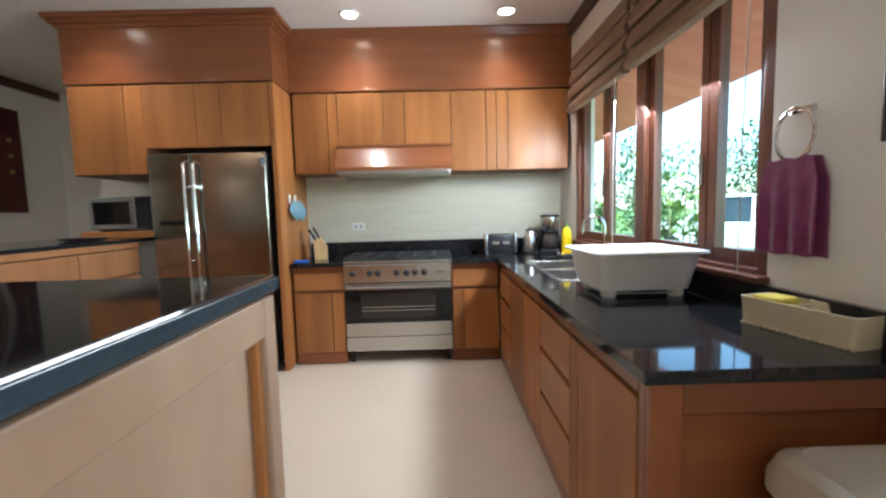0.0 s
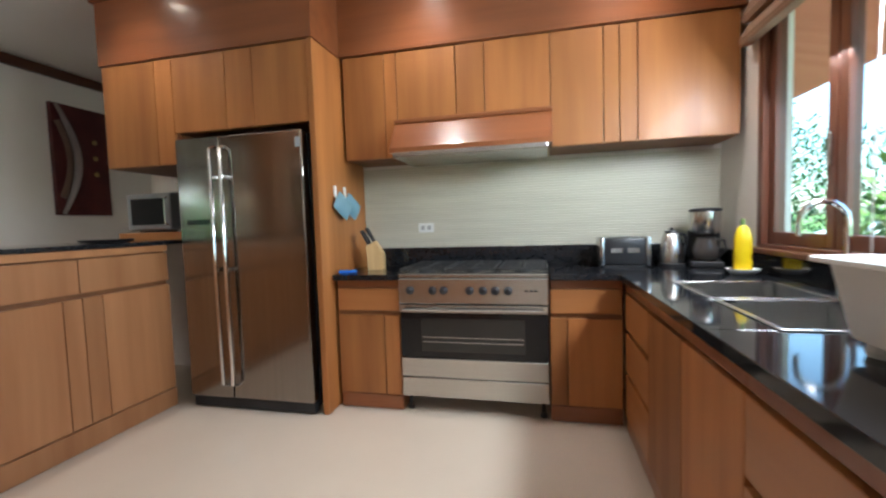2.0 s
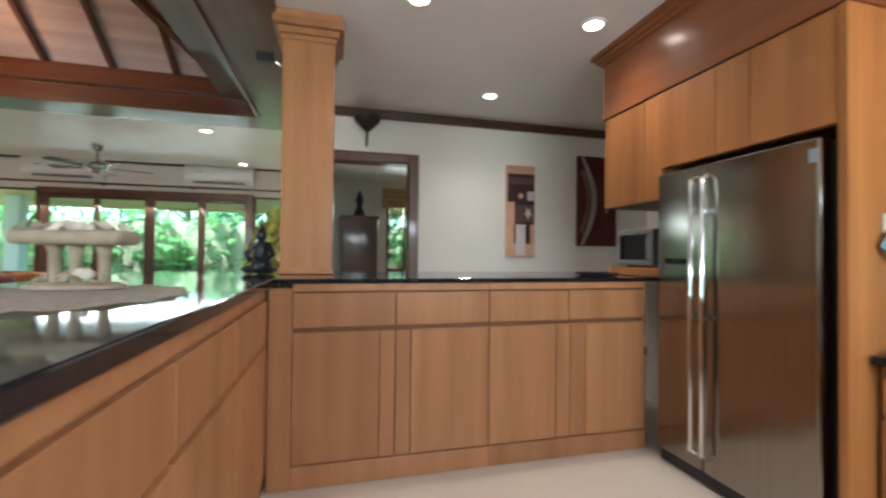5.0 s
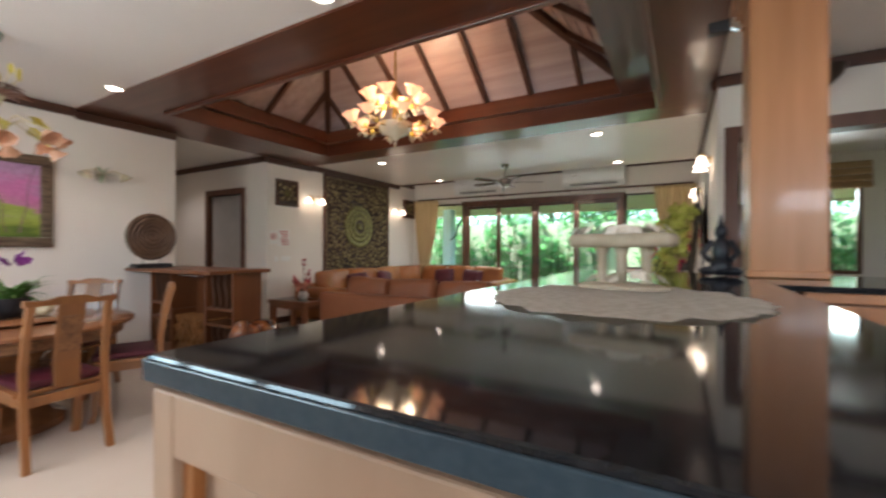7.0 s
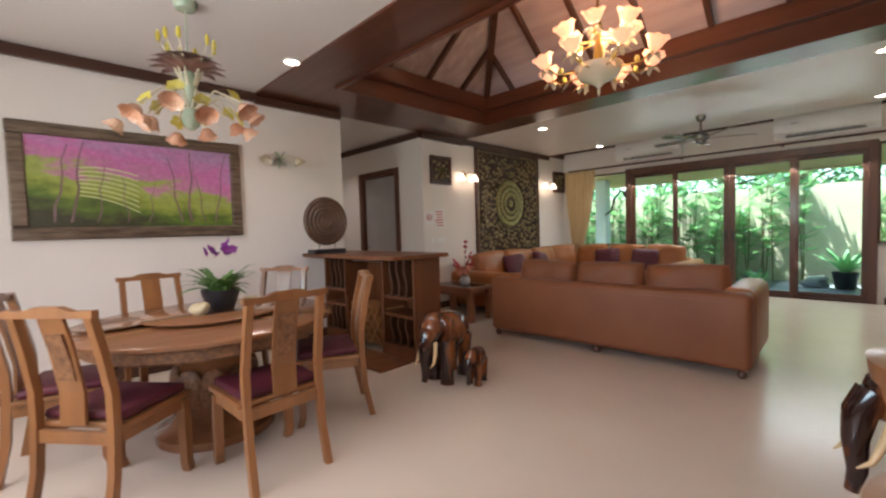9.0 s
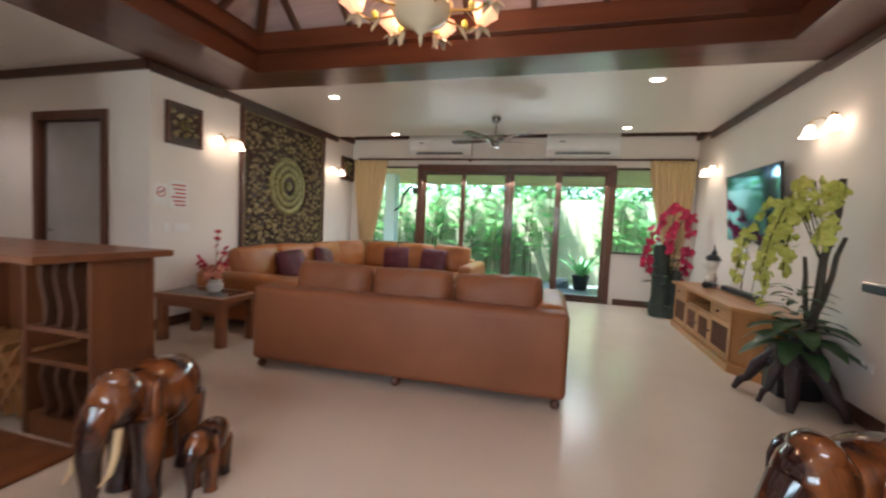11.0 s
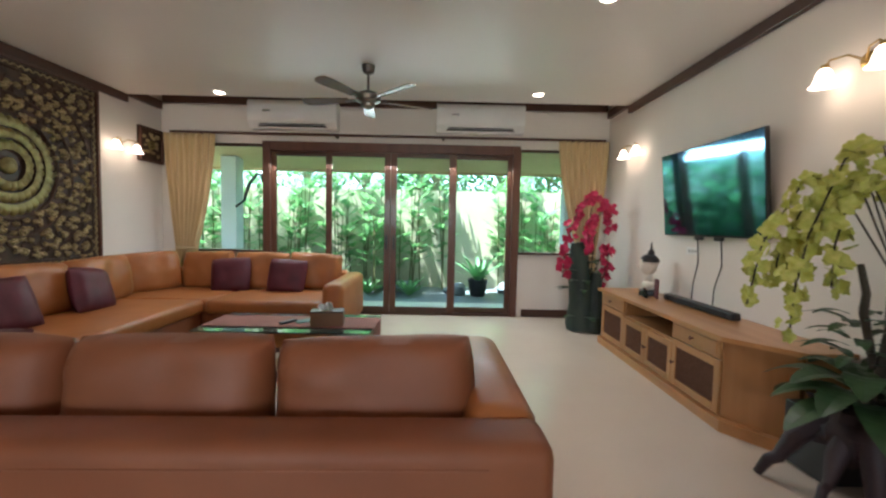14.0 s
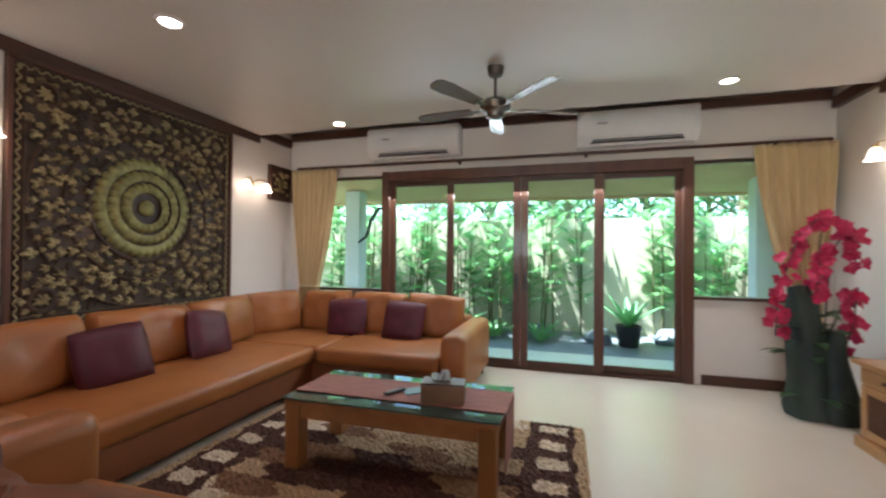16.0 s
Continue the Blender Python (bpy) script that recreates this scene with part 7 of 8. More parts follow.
ch = dining_chair()
for k, ang in enumerate((36, 95, 152, 220, 280, 343)):
    a, r = radians(ang), (0.73, 0.725, 0.75, 0.78, 0.78, 0.77)[k]
    m = pose(TC[0] + r * math.cos(a), TC[1] + r * math.sin(a), 0.003, 0, 0, ang - 90 + (2, -3, 3, 0, -4, 2)[k])
    if k:
        copy_thing(ch, m)
    else:
        ch.matrix_basis = m
copy_thing(ch, pose(0.70, -4.72, 0.003, 0, 0, 178))

dt = thing("dining_table", *TC, 0.003, 0, "round dark teak dining table with carved edge on a pedestal", "dining table")
M_TABLE = wood("red_teak_tabletop", (0.27, 0.115, 0.05), (0.19, 0.075, 0.032), "x", 0.22, 0.4, 0.05)
part("tabletop", lathe([(0.74, 0.715), (0.77, 0.725), (0.775, 0.745), (0.76, 0.757), (0.0, 0.757)], 56), M_TABLE, dt, smooth=True)
part("carved_apron", lathe([(0.68, 0.63), (0.70, 0.645), (0.70, 0.70), (0.715, 0.7145)], 56), M_CARVED, dt)
part("pedestal", lathe([(0.36, 0.0), (0.36, 0.05), (0.28, 0.09), (0.22, 0.2), (0.20, 0.35), (0.24, 0.5), (0.34, 0.58), (0.45, 0.6295)], 32), M_TABLE, dt, smooth=True)
for k in range(10):
    a = k * math.pi / 5
    part("pedestal_boss", blob(0.035, 0.09, 0.13, 0.235, 0, 0.33, 0.9, 10, m=Matrix.Rotation(a, 4, "Z"), rough=0.25), M_CARVED, dt, smooth=True)
lz = thing("lazy_susan", *TC, 0.761, 0, "round wooden turntable on the dining table", "turntable")
part("disc", lathe([(0.08, 0), (0.08, 0.012), (0.40, 0.014), (0.415, 0.025), (0.40, 0.036), (0.0, 0.036)], 48), M_TABLE, lz, smooth=True)
pp = thing("potted_orchid", TC[0] - 0.05, TC[1] + 0.02, 0.798, 0, "dark pot with leafy plant and purple orchids", "plant")
part("pot", lathe([(0.075, 0), (0.085, 0.02), (0.115, 0.11), (0.12, 0.14), (0.105, 0.14), (0.1, 0.12)], 22), M_BLACK, pp, smooth=True)
M_BRIGHTLEAF = surf("bright_leaf", (0.06, 0.15, 0.03), (0.10, 0.22, 0.05), 0.45, scale=(12, 12, 12), bump=0.0)
bm = bmesh.new()
for k in range(60):
    a = k * 2.39996
    leaf(bm, (0.04 * math.cos(a), 0.04 * math.sin(a), 0.12), (math.cos(a), math.sin(a), random.uniform(0.4, 2.0)), random.uniform(0.15, 0.30), 0.035, 0.7, 4)
part("foliage", bm, M_BRIGHTLEAF, pp)
bm = bmesh.new()
for k in range(9):
    q = (random.uniform(-0.09, 0.09), random.uniform(-0.09, 0.09), random.uniform(0.36, 0.46))
    petal_flower(bm, q, (random.uniform(-1, 1), random.uniform(-0.2, 1), 0.3), 0.04)
part("flower_spray", bm, surf("purple_petal", (0.16, 0.015, 0.16), rough=0.5, bump=0.0), pp)
for x, y in ((0.12, 0.14), (-0.20, 0.10)):
    bm = bmesh.new()
    blob(0.045, 0.06, 0.04, 0, 0, 0.04, 0.9, 12, bm, rough=0.2)
    blob(0.03, 0.03, 0.028, 0, 0.05, 0.06, 1.0, 10, bm)
    e_ = tagged(part("small_figurine", bm, surf("ivory_resin", (0.5, 0.40, 0.24), rough=0.5), smooth=True), "small cream animal figurine on the turntable", "figurine", "small figurines")
    e_.matrix_basis = pose(TC[0] + x, TC[1] + y, 0.797, 0, 0, 30)
tr_ = tagged(part("wooden_tray", lathe([(0.15, 0), (0.2, 0.012), (0.21, 0.02), (0.2, 0.022), (0.14, 0.008)], 28), M_TABLE, smooth=True), "round dark wooden tray on the dining table", "tray")
tr_.matrix_basis = pose(TC[0] + 0.52, TC[1] - 0.12, 0.762)

# painting
pt = thing("painting", -1.10, -5.198, 1.79, 0, "framed painting of pink trees over green fields", "painting")
fm = surf("bronze_frame", (0.10, 0.072, 0.05), (0.22, 0.165, 0.12), 0.35, 0.4, scale=(4, 4, 30))
for a in ((-0.88, 0.88, 0.38, 0.485), (-0.88, 0.88, -0.485, -0.38)):
    part("frame", box(a[0], a[1], 0.001, 0.045, a[2], a[3], 0.014), fm, pt)
for a in ((-0.88, -0.775), (0.775, 0.88)):
    part("frame", box(a[0], a[1], 0.0012, 0.046, -0.379, 0.379, 0.014), fm, pt)
m = bpy.data.materials.new("painted_landscape")
m.use_nodes = True
nn, ll = m.node_tree.nodes, m.node_tree.links
tc, sx, ns1, ad, rp, mp, ns2, mx = nn.new("ShaderNodeTexCoord"), nn.new("ShaderNodeSeparateXYZ"), nn.new("ShaderNodeTexNoise"), nn.new("ShaderNodeMath"), nn.new("ShaderNodeValToRGB"), nn.new("ShaderNodeMapping"), nn.new("ShaderNodeTexNoise"), nn.new("ShaderNodeMixRGB")
ll.new(tc.outputs["Object"], sx.inputs["Vector"])
ll.new(tc.outputs["Object"], mp.inputs["Vector"])
mp.inputs["Scale"].default_value = (2.2, 1, 5)
ll.new(mp.outputs["Vector"], ns1.inputs["Vector"])
ns1.inputs["Scale"].default_value, ns1.inputs["Detail"].default_value = 1.6, 5
ad.operation = "MULTIPLY_ADD"
ll.new(ns1.outputs["Fac"], ad.inputs[0])
ad.inputs[1].default_value = 0.55
tilt = nn.new("ShaderNodeMath")
tilt.operation, tilt.inputs[1].default_value = "MULTIPLY_ADD", -0.17
ll.new(sx.outputs["X"], tilt.inputs[0])
ll.new(sx.outputs["Z"], tilt.inputs[2])
ll.new(tilt.outputs["Value"], ad.inputs[2])
mr_ = nn.new("ShaderNodeMapRange")
mr_.inputs["From Min"].default_value, mr_.inputs["From Max"].default_value = -0.12, 0.68
ll.new(ad.outputs["Value"], mr_.inputs["Value"])
ll.new(mr_.outputs["Result"], rp.inputs["Fac"])
for p, c in ((0.18, (0.10, 0.17, 0.025, 1)), (0.36, (0.30, 0.36, 0.06, 1)), (0.50, (0.33, 0.40, 0.10, 1)), (0.56, (0.50, 0.22, 0.33, 1)), (0.75, (0.58, 0.17, 0.40, 1))):
    rp.color_ramp.elements.new(p).color = c
rp.color_ramp.elements[0].color = (0.05, 0.05, 0.025, 1)
rp.color_ramp.elements[-1].color = (0.44, 0.26, 0.44, 1)
ns2.inputs["Scale"].default_value = 30
mx.blend_type, mx.inputs["Fac"].default_value = "OVERLAY", 0.3
ll.new(tc.outputs["Object"], ns2.inputs["Vector"])
ll.new(rp.outputs["Color"], mx.inputs["Color1"])
ll.new(ns2.outputs["Fac"], mx.inputs["Color2"])
ll.new(mx.outputs["Color"], nn["Principled BSDF"].inputs["Base Color"])
nn["Principled BSDF"].inputs["Roughness"].default_value = 0.45
part("canvas", box(-0.774, 0.774, 0.001, 0.02, -0.379, 0.379), m, pt)
M_STRIPE = surf("pale_field_stripe", (0.56, 0.60, 0.26), (0.66, 0.68, 0.40), 0.5, scale=(20, 20, 20))
for k in range(8):
    bm, z0 = bmesh.new(), 0.14 - 0.034 * k
    row = [(0.45 - 0.06 * i, z0 - 0.0022 * (i - 2) ** 2 - 0.002 * k * i) for i in range(8)]
    up, dn = [bm.verts.new((x, 0.0208, z + 0.005)) for x, z in row], [bm.verts.new((x, 0.0208, z - 0.005)) for x, z in row]
    for i in range(7):
        bm.faces.new((up[i], up[i + 1], dn[i + 1], dn[i]))
    part("painted_stripe", bm, M_STRIPE, pt)
M_TRUNK_P = surf("painted_trunk", (0.16, 0.09, 0.10), (0.25, 0.15, 0.17), 0.5, scale=(20, 20, 5))
for k, (x, lean, w, h) in enumerate(((-0.62, 0.10, 0.018, 0.66), (-0.50, 0.08, 0.02, 0.70), (-0.33, 0.05, 0.012, 0.5), (-0.12, -0.03, 0.010, 0.42), (0.30, -0.08, 0.016, 0.62), (0.38, 0.03, 0.022, 0.70), (0.52, -0.10, 0.012, 0.6), (0.62, 0.10, 0.014, 0.7), (0.05, 0.04, 0.009, 0.38))):
    bm = bmesh.new()
    xs = -x
    rows_ = [(bm.verts.new((xs - lean * i / 5 + 0.015 * math.sin(i * 2 + k) - w * (1 - 0.1 * i) / 2, 0.0212, -0.34 + h * i / 5)), bm.verts.new((xs - lean * i / 5 + 0.015 * math.sin(i * 2 + k) + w * (1 - 0.1 * i) / 2, 0.0212, -0.34 + h * i / 5))) for i in range(6)]
    for a, b in zip(rows_, rows_[1:]):
        bm.faces.new((a[0], a[1], b[1], b[0]))
    part("painted_tree", bm, M_TRUNK_P, pt)

# chandeliers
M_GLOWPETAL = surf("lit_glass_flower", (0.74, 0.40, 0.26), rough=0.35, bump=0.0, emit=(1.0, 0.42, 0.22), power=0.11)
M_BULB = surf("bulb", (1, 0.9, 0.7), rough=0.4, bump=0.0, emit=(1.0, 0.80, 0.52), power=3.0)
M_CREAMG = surf("cream_glass", (0.72, 0.66, 0.50), (0.66, 0.58, 0.40), 0.2, bump=0.0, coat=0.3)
M_PINKG = surf("peach_glass", (0.64, 0.27, 0.15), (0.70, 0.44, 0.30), 0.25, bump=0.0, coat=0.3)
M_YELG = surf("yellow_glass", (0.62, 0.50, 0.06), (0.5, 0.42, 0.1), 0.3, bump=0.0)
M_GREENG = surf("pale_green_glass", (0.36, 0.46, 0.34), (0.45, 0.50, 0.36), 0.25, bump=0.0, coat=0.3)


def bell_flower(bm, p, d, size, n=14):
    """A flared frilly cup at p that opens along d."""
    d = Vector(d).normalized()
    u = d.orthogonal().normalized()
    w = d.cross(u)
    rings = []
    for k, (r, h) in enumerate(((0.18, 0.0), (0.45, 0.15), (0.62, 0.45), (0.78, 0.8), (0.95, 0.95))):
        rr = []
        for i in range(n):
            a = 2 * math.pi * i / n
            wv = 1 + (0.10 * (i % 2) * (k == 4))
            rr.append(bm.verts.new(Vector(p) + size * (r * wv * (u * math.cos(a) + w * math.sin(a)) + d * (h + 0.12 * (i % 2) * (k == 4)))))
        rings.append(rr)
    for a, b in zip(rings, rings[1:]):
        for i in range(n):
            bm.faces.new((a[i], a[(i + 1) % n], b[(i + 1) % n], b[i]))
    bm.faces.new(rings[0][::-1])


lcx, lcy = XM, (RY0 + RY1) / 2 - 0.03
lch = thing("chandelier", lcx, lcy, 2.50, 0, "large glass flower chandelier, lit, hung from the roof ridge", "chandelier")
part("chain", tube([(0, 0, 0.62), (0, 0, RT - 2.5 - 0.105)], 0.012, 8), M_BRASS, lch)
part("stem", lathe([(0.03, 0.1), (0.02, 0.2), (0.045, 0.3), (0.02, 0.42), (0.04, 0.55), (0.015, 0.63)], 16), M_BRASS, lch, smooth=True)
part("bowl", lathe([(0.0, 0.0), (0.02, 0.02), (0.05, 0.05), (0.16, 0.10), (0.20, 0.17), (0.205, 0.2), (0.19, 0.2), (0.14, 0.12)], 30), M_CREAMG, lch, smooth=True)
part("finial", lathe([(0.0, -0.07), (0.012, -0.03), (0.016, 0.0)], 10), M_CREAMG, lch, smooth=True)
for tier, (n, r, z, sz) in enumerate(((8, 0.46, 0.20, 0.10), (6, 0.27, 0.46, 0.105))):
    for i in range(n):
        a = 2 * math.pi * (i + 0.3 * tier) / n
        c, s = math.cos(a), math.sin(a)
        ar = part("arm", tube([(0.03 * c, 0.03 * s, z - 0.02), (r * 0.4 * c, r * 0.4 * s, z - 0.05), (r * 0.8 * c, r * 0.8 * s, z - 0.06), (r * c, r * s, z)], 0.008, 7), M_BRASS, lch, smooth=True)
        bm = bmesh.new()
        bell_flower(bm, (r * c, r * s, z), (0.35 * c, 0.35 * s, 1), sz)
        part("glass_flower", bm, M_GLOWPETAL, lch, "peach glass flower shade")
        part("bulb", blob(0.024, 0.024, 0.036, r * 1.03 * c, r * 1.03 * s, z + 0.05, 1, 10), M_BULB, lch, smooth=True)
        bm = bmesh.new()
        for q in range(5):
            b_ = a + q * 1.256
            leaf(bm, (r * c, r * s, z - 0.02), (math.cos(b_), math.sin(b_), -0.2), 0.10, 0.045, 0.6, 4)
        leaf(bm, (r * 0.6 * c, r * 0.6 * s, z - 0.05), (c, s, -0.9), 0.12, 0.04, 0.2, 4)
        part("glass_leaf", bm, M_CREAMG, lch)
        part("bead", blob(0.022, 0.022, 0.03, r * 0.72 * c, r * 0.72 * s, z - 0.03, 1, 10), M_YELG, lch, smooth=True)
la = bpy.data.lights.new("chandelier_lamp", "POINT")
la.energy, la.color, la.shadow_soft_size = 4.5, (1.0, 0.74, 0.46), 0.22
new("chandelier_lamp", la).matrix_basis = pose(lcx, lcy, 2.86)

dch = thing("flower_chandelier", -1.14, -3.64, 2.02, 0, "glass chandelier of peach and yellow flowers, unlit", "chandelier")
part("canopy", lathe([(0.03, 0.79), (0.06, 0.80), (0.075, 0.83), (0.075, 0.849)], 18), M_GREENG, dch, smooth=True)
part("chain", tube([(0, 0, 0.5), (0, 0, 0.80)], 0.006, 6), M_GREENG, dch)
part("vase_stem", lathe([(0.015, 0.0), (0.05, 0.03), (0.06, 0.08), (0.03, 0.16), (0.045, 0.28), (0.03, 0.4), (0.015, 0.5)], 16), M_GREENG, dch, smooth=True)
M_BROWNG = surf("brown_glass", (0.22, 0.11, 0.08), rough=0.3, bump=0.0)
random.seed(31)
for i in range(12):
    a = 2 * math.pi * i / 12
    c, s, r, z = math.cos(a), math.sin(a), random.uniform(0.24, 0.42), random.uniform(0.04, 0.14)
    ar = part("arm", tube([(0, 0, 0.12), (r * 0.5 * c, r * 0.5 * s, 0.24), (r * c, r * s, z + 0.02)], 0.006, 6), M_CREAMG, dch, smooth=True)
    bm = bmesh.new()
    bell_flower(bm, (r * c, r * s, z), (0.6 * c, 0.6 * s, -0.7), 0.07)
    part("trumpet_flower", bm, M_PINKG, ar, "peach glass trumpet flower")
    bm = bmesh.new()
    petal_flower(bm, (r * 0.85 * c, r * 0.85 * s, z + 0.06), (c, s, 0.6), 0.06)
    part("yellow_blossom", bm, M_YELG, ar, "yellow glass blossom")
    if i % 4 != 3:
        st2 = part("bud_stem", tube([(0, 0, 0.2), (0.09 * c, 0.09 * s, 0.42), (0.16 * c, 0.16 * s, 0.55)], [0.008, 0.007, 0.004], 6), M_CREAMG, dch, smooth=True)
        part("bud", blob(0.016, 0.016, 0.04, 0.165 * c, 0.165 * s, 0.58, 1, 8), M_YELG, st2, smooth=True)
    bm = bmesh.new()
    leaf(bm, (0.05 * c, 0.05 * s, 0.38), (c, s, 0.5), 0.19, 0.08, 0.5)
    part("glass_leaf", bm, M_BROWNG, dch)
    bm = bmesh.new()
    leaf(bm, (0.04 * c, 0.04 * s, 0.46), (c, s, 0.15), 0.17, 0.07, 0.4)
    part("glass_leaf", bm, M_BROWNG, dch)
for x in (0.22, -2.42):
    fs = thing("flower_sconce", x, -5.197, 2.16, 0, "pale glass flower wall sconce, unlit", "wall lamp", "flower sconces")
    b1 = part("back_plate", lathe([(0.04, 0), (0.035, 0.015)], 16), M_CREAMG, fs)
    b1.matrix_basis = pose(0, 0.001, 0, -90, 0, 0)
    for s in (-1, 1):
        part("arm", tube([(0, 0.02, 0), (s * 0.08, 0.09, 0.05), (s * 0.17, 0.11, 0.02)], 0.007, 7), M_CREAMG, fs, smooth=True)
        bm = bmesh.new()
        bell_flower(bm, (s * 0.17, 0.11, 0.02), (s * 0.4, 0.2, -0.8), 0.07)
        part("shade", bm, M_CREAMG, fs)
    bm = bmesh.new()
    for k in range(7):
        leaf(bm, (0, 0.03, 0), (math.cos(k), 0.3, math.sin(k)), 0.12, 0.05, 0.3)
    part("foliage", bm, M_GREENG, fs)

# wooden bar with bottle shelves
M_BARW = wood("brown_teak_bar", (0.19, 0.068, 0.025), (0.13, 0.044, 0.016), "z", 0.38, 0.15, 0.06)
M_BARD = wood("dark_shelf_wood", (0.10, 0.042, 0.02), (0.065, 0.027, 0.014), "z", 0.45, 0.1, 0.06)
wb = thing("bar_counter", 0, 0, 0.003, 0, "brown teak bar with bottle shelves and wine rack", "bar counter")
part("top", box(-3.36, -2.64, -5.17, -3.40, 1.02, 1.06, 0.008), M_BARW, wb)
part("back_panel", box(-3.28, -3.25, -5.17, -3.46, 0.0, 1.019), M_BARW, wb)
for y in (-5.17, -4.72, -3.99, -3.49):
    part("upright", box(-3.249, -2.93, y, y + 0.03, 0.0, 1.019, 0.003), M_BARW, wb)
for y0, y1 in ((-5.139, -4.721), (-3.959, -3.491)):
    for z in (0.10, 0.42, 0.60):
        part("shelf", box(-3.249, -2.935, y0, y1, z, z + 0.03, 0.003), M_BARW, wb)
    part("kick_board", box(-2.96, -2.935, y0, y1, 0.0, 0.0995), M_BARW, wb)
    for zb, hh in ((0.131, 0.288), (0.631, 0.387)):
        for k in (1, 2, 3):
            yy = y0 + (y1 - y0) * k / 4
            pts = [(yy + 0.022 * math.sin(i / 8 * 2 * math.pi), zb + hh * i / 8) for i in range(9)]
            bm = bmesh.new()
            o = [(y + 0.014, z) for y, z in pts] + [(y - 0.014, z) for y, z in pts[::-1]]
            prism(o, 0.26, Matrix(((0, 1, 0, -3.20), (1, 0, 0, 0), (0, 0, 1, 0), (0, 0, 0, 1))), bm)
            part("wavy_divider", bm, M_BARD, wb)
part("glass_rail", tube([(-2.98, -4.69, 0.97), (-2.98, -3.99, 0.97)], 0.008, 8), M_CHROME, wb)
for k in range(5):
    for s in (-1, 1):
        yc = -4.60 + 0.12 * k
        b_ = part("rack_slat", box(-3.20, -2.96, -0.008, 0.008, -0.27, 0.27, 0.002), M_CONSOLE_Z, wb)
        b_.matrix_basis = pose(0, yc, 0.27, s * 38, 0, 0)
for y in (-4.69, -4.02):
    part("rack_side", box(-3.22, -2.94, y, y + 0.02, 0.0, 0.55, 0.002), M_BARW, wb)
mt_ = tagged(part("wooden_platform", box(-2.90, -2.52, -4.40, -3.50, 0.003, 0.02, 0.004), M_BARW), "low brown wooden board on the floor before the bar", "board")
ds = thing("carved_disc", -2.76, -4.78, 1.065, 0, "round carved wooden disc on a black stand", "ornament")
part("base", box(-0.2, 0.2, -0.08, 0.08, 0.0, 0.05, 0.006), M_BLACK, ds)
for x in (-0.10, 0.10):
    part("rod", tube([(x, 0, 0.05), (x, 0, 0.15)], 0.006, 8), M_STEEL, ds)
M_DISC = surf("carved_disc_wood", (0.115, 0.065, 0.038), (0.075, 0.04, 0.024), 0.5, scale=(8, 8, 8), bump=0.2)
d1 = part("disc", lathe([(0.0, -0.02), (0.27, -0.02), (0.28, 0.0), (0.27, 0.016)] + [(0.27 - 0.012 * k, 0.016 + (0.012 if k % 4 in (1, 2) else 0.0)) for k in range(1, 22)] + [(0.0, 0.018)], 48), M_DISC, ds, smooth=True)
d1.matrix_basis = pose(0, 0, 0.37, -90, 0, 0)

# carved elephants: one plain mesh each
M_ELE = surf("polished_streaky_wood", (0.22, 0.068, 0.018), (0.026, 0.010, 0.008), 0.13, scale=(9, 4, 3), fine=40, bump=0.03, coat=0.5, spread=(0.38, 0.54))
M_IVORY = surf("pale_tusk", (0.70, 0.52, 0.28), rough=0.3, bump=0.0)


def elephant(name, x, y, rz, k, label):
    """A standing elephant, its head towards +x, 0.66 m high at k 1."""
    bm = bmesh.new()
    blob(0.24, 0.155, 0.185, -0.06, 0, 0.44, 0.9, 22, bm)
    blob(0.12, 0.11, 0.13, 0.21, 0, 0.50, 0.95, 18, bm)
    blob(0.06, 0.085, 0.06, 0.22, 0, 0.60, 1.0, 12, bm)
    tube([(0.29, 0, 0.50), (0.345, 0, 0.42), (0.36, 0, 0.30), (0.35, 0, 0.16), (0.37, 0, 0.07)], [0.075, 0.062, 0.048, 0.036, 0.026], 12, bm)
    for s in (-1, 1):
        for lx, lz in ((0.10, 0.0), (-0.20, 0.0)):
            ox = 0.03 if s > 0 else -0.03
            tube([(lx + ox, s * 0.085, 0.40), (lx + ox, s * 0.09, 0.22), (lx + ox + 0.01, s * 0.09, 0.06), (lx + ox + 0.015, s * 0.09, 0.0)], [0.085, 0.066, 0.058, 0.068], 12, bm)
        blob(0.075, 0.02, 0.115, 0.13, s * 0.135, 0.47, 0.9, 14, bm, m=Matrix.Translation((0.13, s * 0.135, 0.47)) @ Matrix.Rotation(s * 0.45, 4, "Z") @ Matrix.Translation((-0.13, -s * 0.135, -0.47)))
    tube([(-0.28, 0, 0.50), (-0.325, 0, 0.40), (-0.33, 0, 0.25)], [0.02, 0.014, 0.01], 8, bm)
    nf = len(bm.faces)
    if k > 0.6:
        for s in (-1, 1):
            tube([(0.27, s * 0.06, 0.40), (0.315, s * 0.085, 0.31), (0.35, s * 0.09, 0.24), (0.395, s * 0.08, 0.21)], [0.018, 0.017, 0.013, 0.004], 10, bm)
    bm.faces.ensure_lookup_table()
    for f in bm.faces[nf:]:
        f.material_index = 1
    bmesh.ops.scale(bm, vec=(k, k, k), verts=bm.verts)
    e = part(name, bm, M_ELE, smooth=True)
    e.data.materials.append(M_IVORY)
    e.matrix_basis = pose(x, y, 0.003, 0, 0, rz)
    return tagged(e, label, "statue", "carved elephants")


